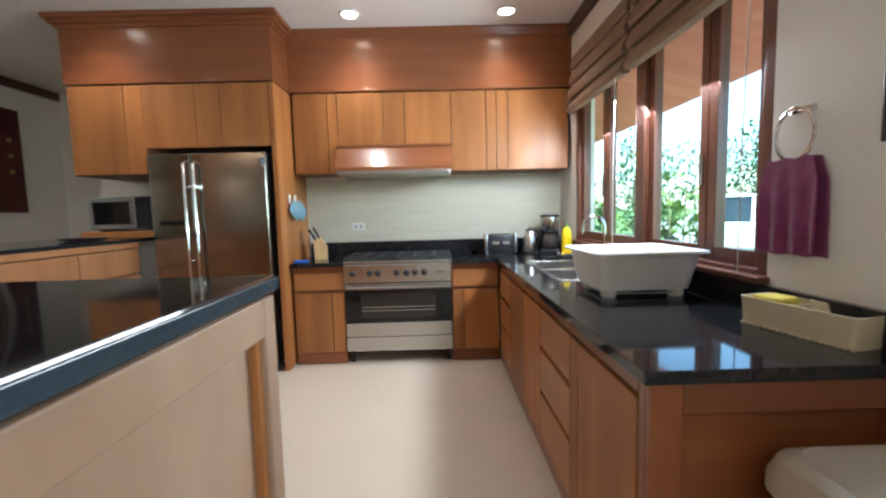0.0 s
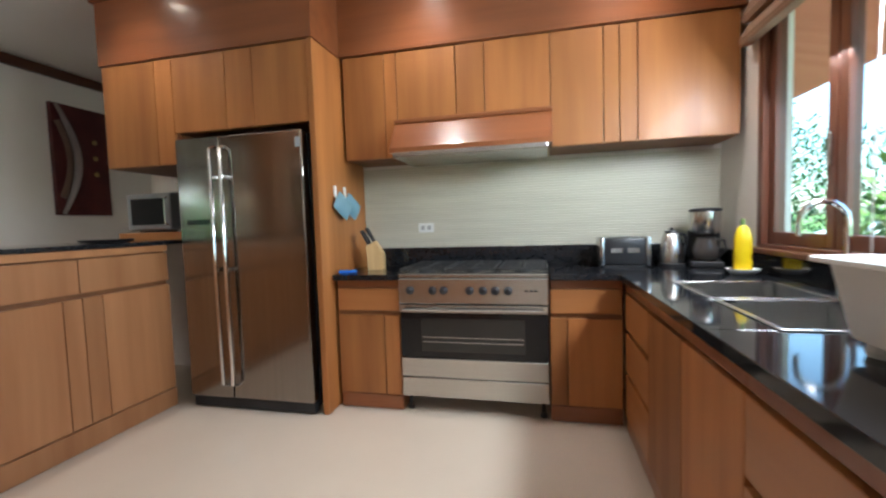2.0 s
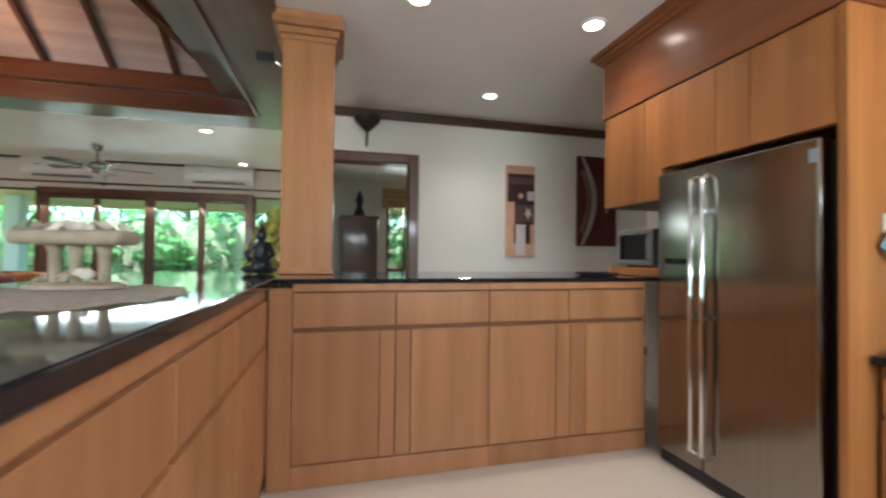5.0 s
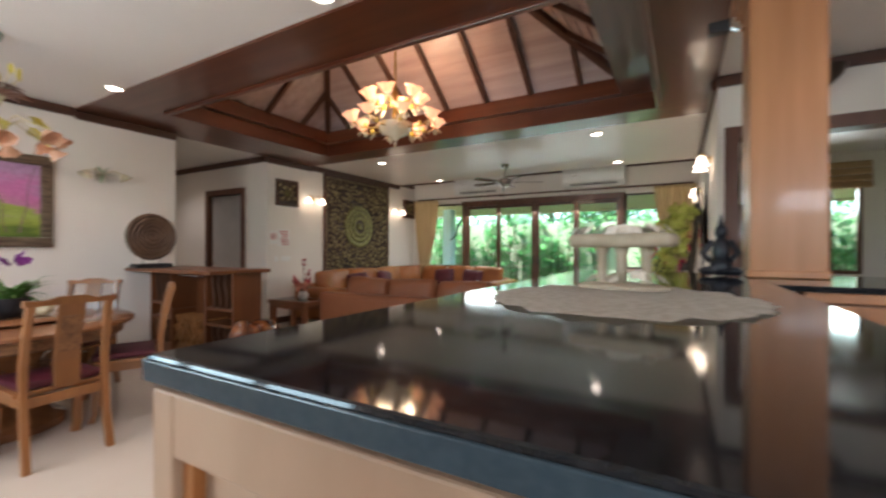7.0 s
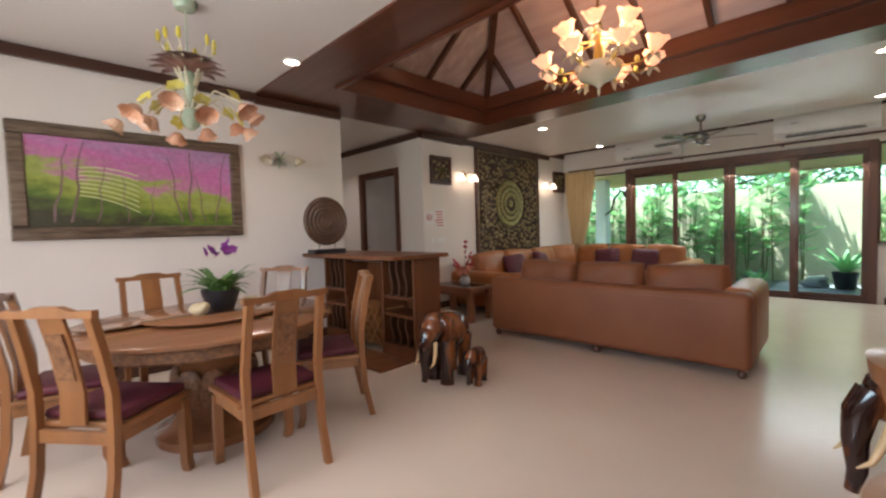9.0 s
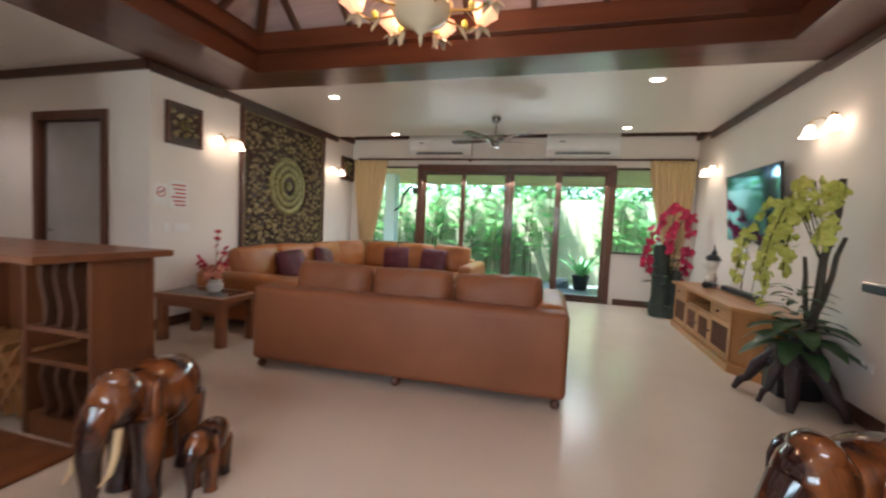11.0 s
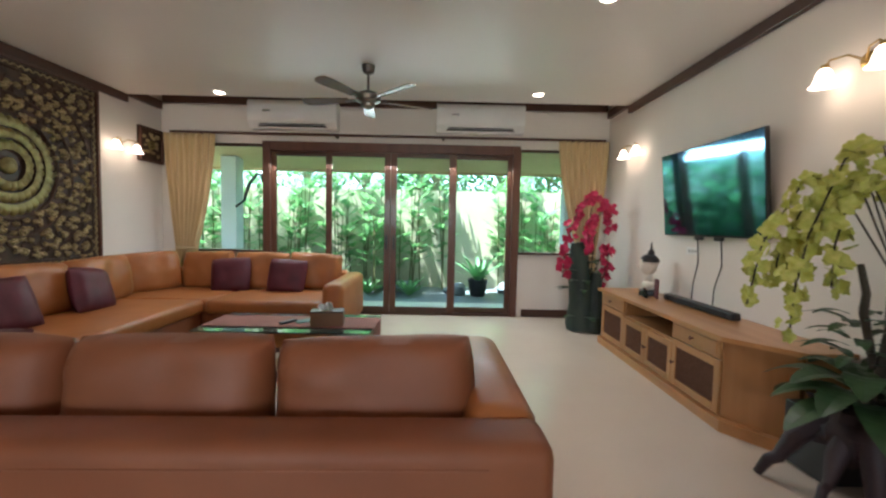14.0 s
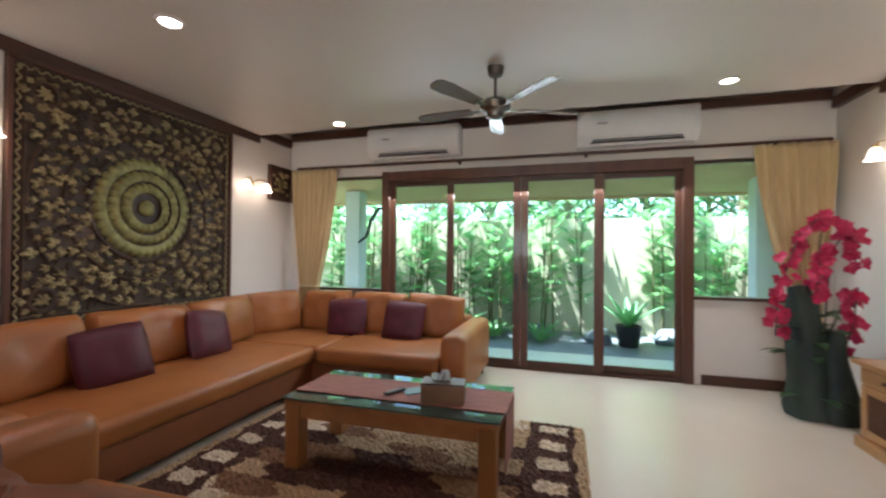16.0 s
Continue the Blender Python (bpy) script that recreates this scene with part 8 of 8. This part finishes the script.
elephant("elephant_statue", -2.86, -2.97, 12, 0.93, "glossy carved wooden elephant statue with pale tusks")
elephant("baby_elephant_statue", -2.93, -2.70, 20, 0.47, "small dark carved elephant calf beside the large one")
elephant("elephant_statue", -3.04, -0.10, -62, 1.03, "glossy carved wooden elephant statue with pale tusks")


# bar stools with a horseshoe back
def bar_stool():
    c = thing("bar_stool", 0, 0, 0.003, 0, "teak bar stool with a horseshoe slatted back", "bar stool", "bar stools")
    part("seat", sofa_box(-0.22, 0.22, -0.21, 0.21, 0.61, 0.65, 0.015), M_CHAIR, c, smooth=True)
    for sx in (-1, 1):
        for sy in (-1, 1):
            part("leg", bar4([(sx * 0.21, sy * 0.21, 0.0), (sx * 0.175, sy * 0.175, 0.609)], 0.04, 0.04), M_CHAIR, c)
        part("stretcher", box(sx * 0.2 - 0.012, sx * 0.2 + 0.012, -0.18, 0.18, 0.22, 0.25, 0.003), M_CHAIR, c)
    for sy in (-1, 1):
        part("stretcher", box(-0.18, 0.18, sy * 0.195 - 0.012, sy * 0.195 + 0.012, 0.28, 0.31, 0.003), M_CHAIR, c)
    bm, rows_ = bmesh.new(), []
    for i in range(25):
        a = radians(-35 + 250 * i / 24)
        wgt = 0.055 - 0.02 * abs(i - 12) / 12
        rr, zz = 0.255, 0.875 - 0.06 * (abs(i - 12) / 12) ** 2
        rows_.append([bm.verts.new(((rr + o) * math.cos(a), (rr + o) * math.sin(a), zz + q)) for o, q in ((-0.022, -wgt * 0.5), (0.022, -wgt * 0.6), (0.03, wgt * 0.5), (-0.014, wgt * 0.6))])
    for a, b in zip(rows_, rows_[1:]):
        for q in range(4):
            bm.faces.new((a[q], a[(q + 1) % 4], b[(q + 1) % 4], b[q]))
    bm.faces.new(rows_[0][::-1])
    bm.faces.new(rows_[-1])
    part("back_rail", bm, M_CHAIR, c, smooth=True)
    for k in range(9):
        a = radians(-20 + 220 * k / 8)
        part("spindle", bar4([(0.20 * math.cos(a), 0.19 * math.sin(a), 0.65), (0.24 * math.cos(a), 0.24 * math.sin(a), 0.78), (0.255 * math.cos(a), 0.255 * math.sin(a), 0.845 - 0.05 * (abs(k - 4) / 4) ** 2)], 0.034, 0.014), M_CHAIR, c)
    return c


bsl = bar_stool()
bsl.matrix_basis = pose(-1.10, -0.13, 0.003, 0, 0, 186)
copy_thing(bsl, pose(-1.98, -0.12, 0.003, 0, 0, 178))


# ---- bedroom beyond the door ----
wall("wall_bedroom_west", "x", -9.25, -0.16, 1.16, 5.56, 0, H, [(2.45, 3.25, 0.9, 2.42)])
wall("wall_bedroom_north", "y", 5.4, 0.16, -9.25, -4.75, 0, H, [(-8.25, -7.2, 1.0, 2.42)])
structure("ceiling_bedroom", box(-9.41, -4.861, 1.161, 5.56, H + 0.001, H + 0.1), M_CEIL, "white bedroom ceiling", "ceiling")
downlight(-6.6, 2.6)


def plain_window(name, axis, at, a0, a1, z0, z1):
    w = thing(name, 0, 0, 0, 0, "dark wooden two-pane bedroom window", "window", kind="structure")
    mid = (a0 + a1) / 2

    def bar(nm, p, q, r, s, d=0.03):
        part(nm, box(at - d, at + d, p, q, r, s, 0.003) if axis == "x" else box(p, q, at - d, at + d, r, s, 0.003), M_DARK_Z, w)
    bar("frame", a0, a0 + 0.06, z0, z1)
    bar("frame", a1 - 0.06, a1, z0, z1)
    bar("frame", a0 + 0.061, a1 - 0.061, z0, z0 + 0.06)
    bar("frame", a0 + 0.061, a1 - 0.061, z1 - 0.06, z1)
    bar("mullion", mid - 0.03, mid + 0.03, z0 + 0.061, z1 - 0.061)
    g = (a0 + 0.0605, a1 - 0.0605, z0 + 0.0605, z1 - 0.0605)
    for p, q in ((g[0], mid - 0.031), (mid + 0.031, g[1])):
        glass_pane("pane", box(at - 0.002, at + 0.002, p, q, g[2], g[3]) if axis == "x" else box(p, q, at - 0.002, at + 0.002, g[2], g[3]), w)


plain_window("window_5", "x", -9.30, 2.45, 3.25, 0.9, 2.42)
plain_window("window_6", "y", 5.46, -8.25, -7.2, 1.0, 2.42)
roman_blind("roman_blind", "x", -9.245, 2.35, 3.35, 2.72, 2.28, M_BLINDTAN, 1, "tan fabric roman blind drawn up over the bedroom window")
roman_blind("roman_blind", "y", 5.395, -8.35, -7.1, 2.72, 2.27, M_BLINDTAN, -1, "tan fabric roman blind drawn up over the bedroom window")
bd = thing("bed", -5.85, 4.45, 0.003, 0, "dark wooden bed with a plum bedspread", "bed")
for y in (-0.62, 0.85):
    for x in (-0.78, 0.78):
        part("post", box(x - 0.05, x + 0.05, y - 0.05, y + 0.05, 0, 0.72, 0.008), M_DARK_Z, bd)
part("footboard", box(-0.728, 0.728, -0.645, -0.60, 0.25, 0.62, 0.006), M_DARK_X, bd)
part("headboard", box(-0.728, 0.728, 0.83, 0.87, 0.25, 1.1, 0.006), M_DARK_X, bd)
part("mattress", sofa_box(-0.74, 0.74, -0.59, 0.82, 0.22, 0.60, 0.06), M_PURPLE, bd, "plum bedspread", smooth=True)
wd = thing("wardrobe", -8.85, 1.85, 0.003, 0, "dark wooden bedroom cabinet", "cabinet")
part("body", box(-0.25, 0.25, -0.35, 0.35, 0, 1.98, 0.006), M_DARK_Z, wd)
part("cornice", box(-0.28, 0.28, -0.38, 0.38, 1.981, 2.04, 0.006), M_DARK_Z, wd)
for y in (-0.175, 0.175):
    part("door", box(0.251, 0.27, y - 0.165, y + 0.165, 0.1, 1.9, 0.004), M_DARK_Z, wd)
bm = lathe([(0.10, 0), (0.12, 0.05), (0.05, 0.2), (0.09, 0.35), (0.03, 0.5), (0.0, 0.55)], 16)
fg = part("vase_on_cabinet", bm, M_BLACK, smooth=True)
fg.matrix_basis = pose(-8.8, 1.85, 2.045)
tagged(fg, "slim black vase on top of the cabinet", "vase")

# ---- outside ----
M_GRASS = surf("lawn", (0.07, 0.14, 0.03), (0.10, 0.19, 0.045), 0.9, scale=(2, 2, 2), fine=30, bump=0.6)
M_SLATE = surf("wet_slate", (0.16, 0.19, 0.23), (0.23, 0.26, 0.29), 0.4, scale=(3, 3, 3), fine=30, bump=0.2)
M_TERR = surf("pale_terrace_tile", (0.72, 0.71, 0.65), (0.65, 0.64, 0.58), 0.4, scale=(3, 3, 3), bump=0.05)
M_GWALL = surf("ochre_garden_wall", (0.66, 0.61, 0.46), (0.58, 0.535, 0.40), 0.85, scale=(1, 1, 2), fine=40, bump=0.2)
M_SOFF = surf("cream_soffit", (0.74, 0.50, 0.30), (0.68, 0.45, 0.26), 0.8, bump=0.05)
M_ORANGE = surf("terracotta_soffit", (0.52, 0.145, 0.08), (0.45, 0.12, 0.065), 0.75, scale=(1, 9, 1), bump=0.1)
M_PALM = surf("palm_leaf", (0.11, 0.29, 0.13), (0.20, 0.45, 0.22), 0.42, scale=(3, 3, 3), bump=0.0, rand=0.15)
M_TREE = surf("tree_leaf", (0.045, 0.16, 0.09), (0.10, 0.27, 0.15), 0.55, scale=(1.5, 1.5, 1.5), bump=0.0, rand=0.15)
for leafy in (M_PALM, M_TREE):
    # thin leaves let some daylight through
    n_, l_ = leafy.node_tree.nodes, leafy.node_tree.links
    tr, mx_ = n_.new("ShaderNodeBsdfTranslucent"), n_.new("ShaderNodeMixShader")
    mx_.inputs["Fac"].default_value = 0.4
    tr.inputs["Color"].default_value = (0.24, 0.50, 0.20, 1)
    l_.new(n_["Principled BSDF"].outputs["BSDF"], mx_.inputs[1])
    l_.new(tr.outputs["BSDF"], mx_.inputs[2])
    l_.new(mx_.outputs["Shader"], n_["Material Output"].inputs["Surface"])
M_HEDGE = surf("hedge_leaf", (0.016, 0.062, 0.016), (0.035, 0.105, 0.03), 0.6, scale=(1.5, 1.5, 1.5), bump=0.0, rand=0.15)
M_PALMY = surf("yellow_palm_leaf", (0.06, 0.13, 0.012), (0.10, 0.18, 0.02), 0.5, scale=(3, 3, 3), bump=0.0, rand=0.15)
M_CANE = surf("palm_cane", (0.13, 0.125, 0.06), (0.19, 0.17, 0.09), 0.7, scale=(8, 8, 30))
M_WPAINT = surf("white_render", (0.76, 0.77, 0.78), (0.70, 0.71, 0.72), 0.7, bump=0.1)

structure("ground", box(-400, 400, -400, 400, -0.5, -0.16), M_GRASS, "green lawn round the house", "ground")
# assumed paving, added to bounce sunlight up under the kitchen eaves
structure("driveway", box(1.33, 10.5, -10, 9.5, -0.159, -0.13), surf("drive_concrete", (0.20, 0.195, 0.18), (0.16, 0.155, 0.145), 0.8, scale=(1, 1, 1), fine=40, bump=0.2), "assumed concrete drive beside the kitchen, added to bounce sunlight", "pavement")
structure("terrace", box(-10.35, -9.41, -9, 5, -0.16, -0.02), M_TERR, "pale tiled terrace outside the sliding doors", "pavement")
structure("terrace_bed", box(-12.3, -10.352, -9, 7, -0.16, -0.05), M_SLATE, "dark wet slate bed along the garden wall", "pavement")
structure("wall_garden", box(-12.5, -12.3, -14, 12, -0.16, 2.05), M_GWALL, "ochre garden wall behind the palms", "wall")
bm = bmesh.new()
slab(bm, [(-9.42, -9.0), (-10.95, -9.0), (-10.95, 6.0), (-9.42, 6.0)], 0, 0.08)
for v in bm.verts:
    v.co.z += 2.62 + (v.co.x + 9.42) * 0.22
structure("eaves_terrace", bm, M_SOFF, "cream sloping eaves above the terrace", "eaves")
structure("trim_fascia", box(-11.0, -10.952, -9, 6, 2.24, 2.42), M_SOFF, "cream fascia board of the eaves", "trim")
bm = bmesh.new()
slab(bm, [(1.33, -6.0), (2.45, -6.0), (2.45, 9.0), (1.33, 9.0)], 0, 0.08)
for v in bm.verts:
    v.co.z += 2.60 - (v.co.x - 1.33) * 0.26
structure("eaves_kitchen", bm, M_ORANGE, "terracotta painted eaves over the kitchen window", "eaves")
# unseen slab and upper walls, added to keep the sky out
structure("roof_slab", box(-9.5, 1.4, -9.2, 5.6, H + 1.6, H + 1.7), M_GWALL, "unseen slab over the house, added to block the sky", "roof")
bm = bmesh.new()
for a in ((-9.5, -9.42, -9.2, 5.6), (1.32, 1.4, -9.2, 5.6)):
    box(*a, H + 0.3, H + 1.6, bm=bm)
for a in ((-9.42, 1.32, -9.2, -9.15), (-9.42, 1.32, 5.56, 5.6)):
    box(*a, H + 0.1, H + 1.6, bm=bm)
box(-9.5, -9.42, 1.16, 5.6, H - 0.2, H + 0.3, bm=bm)
structure("wall_attic", bm, M_WALL, "unseen upper wall, added to block the sky", "wall")
for y in (-4.95, 0.87):
    c = thing("terrace_column", -10.45, y, -0.02, 0, "white rendered terrace column", "column", kind="structure")
    part("shaft", box(-0.13, 0.13, -0.13, 0.13, 0, 2.42, 0.008), M_WPAINT, c)
    part("base", box(-0.16, 0.16, -0.16, 0.16, 0, 0.12, 0.008), M_WPAINT, c)
gl = thing("garden_wall_lamp", -10.30, -4.70, 1.3, 0, "dark curved metal lamp arm on the terrace column", "outdoor lamp")
part("arm", tube([(0, -0.12, 0.25), (0.0, 0.02, 0.35), (0.0, 0.10, 0.62), (0.0, 0.24, 0.80), (0.0, 0.36, 0.78)], [0.02, 0.025, 0.03, 0.028, 0.02], 8), M_BLACK, gl, smooth=True)
part("lantern", lathe([(0.03, -0.12), (0.06, -0.08), (0.07, 0.0), (0.02, 0.03)], 12, 0, 0.37, 0.76), M_BLACK, gl)


def fan_leaf(bm, p, d, size, n=9):
    d = Vector(d).normalized()
    side = d.cross(Vector((0, 0, 1))).normalized()
    for i in range(n):
        a = radians(-75 + 150 * i / (n - 1))
        w = d * math.cos(a) + side * math.sin(a)
        leaf(bm, p, w, size * random.uniform(0.85, 1.1), size * 0.14, 0.35, 3, 0.1)


def palm_clump(seed, height, canes, green=None):
    random.seed(seed)
    t = thing("lady_palm", 0, 0, -0.05, 0, "clump of slender lady palms with fan leaves", "palm", "palms along the garden wall")
    bc, bl2 = bmesh.new(), bmesh.new()
    for k in range(canes):
        x, y = random.uniform(-0.3, 0.3), random.uniform(-0.45, 0.45)
        h = height * random.uniform(0.55, 1.0)
        tx, ty = x + random.uniform(-0.15, 0.15), y + random.uniform(-0.15, 0.15)
        tube([(x, y, 0), ((x + tx) / 2, (y + ty) / 2, h * 0.5), (tx, ty, h)], [0.016, 0.013, 0.009], 5, bc)
        for q in range(11):
            zz = h * (0.28 + 0.72 * q / 10)
            a = random.uniform(0, 6.28)
            u = q / 10
            px, py = x + (tx - x) * zz / h, y + (ty - y) * zz / h
            st = Vector((px, py, zz))
            out = Vector((math.cos(a), math.sin(a), 0.5 + 0.5 * u))
            tip = st + out.normalized() * random.uniform(0.12, 0.25)
            tube([st, tip], 0.004, 4, bc)
            fan_leaf(bl2, tip, out, random.uniform(0.22, 0.34), 8)
    part("stem_bundle", bc, M_CANE, t)
    part("foliage", bl2, green or M_PALM, t)
    return t


protos = [palm_clump(11, 2.5, 7), palm_clump(12, 2.1, 8), palm_clump(13, 2.75, 6)]
spots = [(-11.7, -8.2), (-11.5, -7.0), (-11.85, -6.1), (-11.6, -5.25), (-11.9, -4.5), (-11.65, -3.75), (-11.9, -3.0), (-11.7, -2.3), (-11.95, -1.5),  (-12.0, 0.0), (-11.75, 0.7), (-11.9, 1.6), (-11.6, 2.6), (-11.8, 3.6), (-11.7, 4.8), (-10.9, 2.35), (-10.8, 3.2), (-7.9, 6.4), (-7.3, 6.5)]
random.seed(5)
for k, (x, y) in enumerate(spots):
    m = pose(x, y, -0.05, 0, 0, random.uniform(0, 360))
    if k < 3:
        protos[k].matrix_basis = m
    else:
        copy_thing(protos[k % 3], m)
yellow = palm_clump(15, 2.3, 11, M_PALMY)
yellow.matrix_basis = pose(3.35, 6.2, -0.65, 0, 0, 40)
for x, y in ((3.7, 9.6), (-8.4, 7.6), (-7.2, 7.9)):
    copy_thing(yellow if x > 0 else protos[1], pose(x, y, -0.55 if x > 0 else -0.16, 0, 0, random.uniform(0, 360)))


def fern(x, y, z, size, pot):
    t = thing("birds_nest_fern", x, y, z, 0, "bird's-nest fern with broad upright leaves" + (" in a dark pot" if pot else " by the wall"), "plant", "ferns")
    z0 = 0.0
    if pot:
        part("pot", lathe([(0.13, 0), (0.15, 0.03), (0.19, 0.28), (0.2, 0.33), (0.18, 0.33), (0.17, 0.3)], 22), M_BLACK, t, smooth=True)
        z0 = 0.3
    bm = bmesh.new()
    for k in range(22):
        a = k * 2.39996
        e = 0.5 + 1.6 * k / 22
        leaf(bm, (0.03 * math.cos(a), 0.03 * math.sin(a), z0), (math.cos(a), math.sin(a), e), size * random.uniform(0.8, 1.1), size * 0.16, 0.35, 5)
    part("foliage", bm, M_PALM, t)


fern(-11.25, -0.62, -0.05, 0.62, True)
fern(-11.3, -3.55, -0.05, 0.75, False)
fern(-11.2, -1.95, -0.05, 0.45, False)
fern(-11.3, -2.75, -0.05, 0.4, False)
for k in range(7):
    a = blob(0.22, 0.18, 0.13, 0, 0, 0.1, 0.9, 12, rough=0.5)
    r_ = tagged(part("garden_rock", a, M_SLATE, smooth=True), "rounded dark rock in the slate bed", "rock", "garden rocks")
    r_.matrix_basis = pose(-11.5 + 0.2 * math.sin(k * 3), -6.3 + 1.05 * k, -0.06, 0, 0, 50 * k)


def tree(seed, height, green=None):
    random.seed(seed)
    t = thing("broadleaf_tree", 0, 0, -0.16, 0, "leafy green garden tree", "tree", "garden trees")
    bm, bl2 = bmesh.new(), bmesh.new()
    tube([(0, 0, 0), (0.1, 0.05, height * 0.3), (0.0, 0.1, height * 0.6), (0.1, 0, height * 0.9)], [0.2, 0.15, 0.1, 0.03], 9, bm)
    for k in range(26):
        a, zz = k * 2.4, height * (0.28 + 0.68 * k / 26)
        r = height * 0.36 * math.sin(math.pi * (0.2 + 0.75 * k / 26)) * random.uniform(0.6, 1.1)
        end = Vector((r * math.cos(a), r * math.sin(a), zz + random.uniform(0.1, 0.5)))
        tube([(0.05, 0.05, zz - 0.25), end * 0.6 + Vector((0, 0, zz * 0.4)), end], [0.05, 0.03, 0.012], 5, bm)
        for q in range(52):
            p = end + Vector((random.gauss(0, 0.38), random.gauss(0, 0.38), random.gauss(0, 0.28)))
            d = Vector((random.uniform(-1, 1), random.uniform(-1, 1), random.uniform(-0.5, 0.8)))
            leaf(bl2, p, d, random.uniform(0.16, 0.3), 0.13, 0.4, 2)
    part("trunk", bm, M_CANE, t)
    part("crown", bl2, green or M_TREE, t)
    return t


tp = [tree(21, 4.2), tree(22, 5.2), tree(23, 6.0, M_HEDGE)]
random.seed(9)
places = [(-15, -8), (-15.8, 2.6), (-15.6, -1.6), (-15.4, 6.5), (-16.2, 0.4), (-16.4, -3.6),  (-18, -6), (-18, -2), (-18, 2.5), (-14.9, -11), (14, 9), (16, 13), (13, 16.5), (17, 19), (19, 8), (9.5, 20), (20, 24), (-9, 11), (-6, 12)]
for k, (x, y) in enumerate(places):
    m = pose(x, y, -0.16 if x < 0 else -1.5, 0, 0, random.uniform(0, 360))
    if k < 2:
        tp[k].matrix_basis = m
    elif x < 0:
        copy_thing(tp[k % 2], m)
    elif (x, y) == (14, 9):
        tp[2].matrix_basis = m
    else:
        copy_thing(tp[2], m)

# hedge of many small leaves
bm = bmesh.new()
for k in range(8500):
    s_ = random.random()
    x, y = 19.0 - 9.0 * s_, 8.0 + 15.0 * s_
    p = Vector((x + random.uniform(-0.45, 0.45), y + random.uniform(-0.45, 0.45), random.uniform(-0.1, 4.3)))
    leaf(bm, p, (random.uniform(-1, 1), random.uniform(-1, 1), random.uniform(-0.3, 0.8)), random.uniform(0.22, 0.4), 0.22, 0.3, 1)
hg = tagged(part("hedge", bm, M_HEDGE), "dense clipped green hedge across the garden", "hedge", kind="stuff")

# parked white car beyond the kitchen sill
cw = thing("parked_car", 8.0, 11.4, -0.13, 140, "white saloon car parked on the drive", "car")
M_CARP = surf("white_car_paint", (0.80, 0.80, 0.80), rough=0.15, bump=0.0, coat=0.6)
M_CARG = surf("car_glass", (0.02, 0.03, 0.035), rough=0.04, bump=0.0)
low = [(-2.15, 0.28), (-2.2, 0.6), (-2.1, 0.85), (-1.9, 1.0), (1.0, 1.02), (1.9, 0.92), (2.2, 0.70), (2.2, 0.3)]
bm = prism(low, 1.7, Matrix.Translation((0, -0.85, 0)))
bmesh.ops.bevel(bm, geom=list(bm.edges), offset=0.06, segments=3, affect="EDGES")
part("body", bm, M_CARP, cw, smooth=True)
bm = bmesh.new()
loft([[bm.verts.new(v) for v in ring_] for ring_ in (((-1.95, -0.8, 0.98), (1.05, -0.8, 0.98), (1.05, 0.8, 0.98), (-1.95, 0.8, 0.98)), ((-1.7, -0.64, 1.62), (0.25, -0.64, 1.62), (0.25, 0.64, 1.62), (-1.7, 0.64, 1.62)))], bm)
part("cabin_glass", bm, M_CARG, cw)
part("roof", sofa_box(-1.8, 0.35, -0.68, 0.68, 1.615, 1.69, 0.03), M_CARP, cw, smooth=True)
for a, b in (((-1.95, 0.98), (-1.7, 1.64)), ((1.05, 0.98), (0.25, 1.64)), ((-0.5, 0.98), (-0.5, 1.64))):
    for s in (-1, 1):
        part("pillar", tube([(a[0], s * 0.8, a[1]), (b[0], s * 0.645, b[1])], 0.04, 6), M_CARP, cw)
for x in (-1.35, 1.35):
    for s in (-1, 1):
        w_ = part("wheel", lathe([(0.30, -0.1), (0.32, -0.08), (0.32, 0.08), (0.30, 0.1)], 24), M_BLACK, cw, smooth=True)
        w_.matrix_basis = pose(x, s * 0.76, 0.32, 90, 0, 0)
        r_ = part("rim", lathe([(0.19, -0.11), (0.2, 0.0), (0.19, 0.11)], 20), M_STEEL, w_)
        r_.matrix_parent_inverse = Matrix.Identity(4)
for s in (-1, 1):
    part("headlight", blob(0.05, 0.18, 0.07, 2.13, s * 0.6, 0.68, 1, 10), M_CARG, cw, smooth=True)

# ---- assumed window beside the dining area, out of view, added for daylight ----
dw = thing("window_7", 0, 0, 0, 0, "assumed red-brown wooden dining window, out of view, added for daylight", "window", kind="structure")
for a in ((-3.7, -3.64, 0.9, 2.4), (-0.96, -0.9, 0.9, 2.4), (-3.639, -0.961, 0.9, 0.96), (-3.639, -0.961, 2.34, 2.4), (-2.80, -2.74, 0.961, 2.339), (-1.86, -1.80, 0.961, 2.339)):
    part("frame", box(1.17, 1.25, *a, 0.004), M_WF, dw)
for a0, a1 in ((-3.639, -2.801), (-2.739, -1.861), (-1.799, -0.961)):
    glass_pane("pane", box(1.208, 1.212, a0, a1, 0.9605, 2.3395), dw)
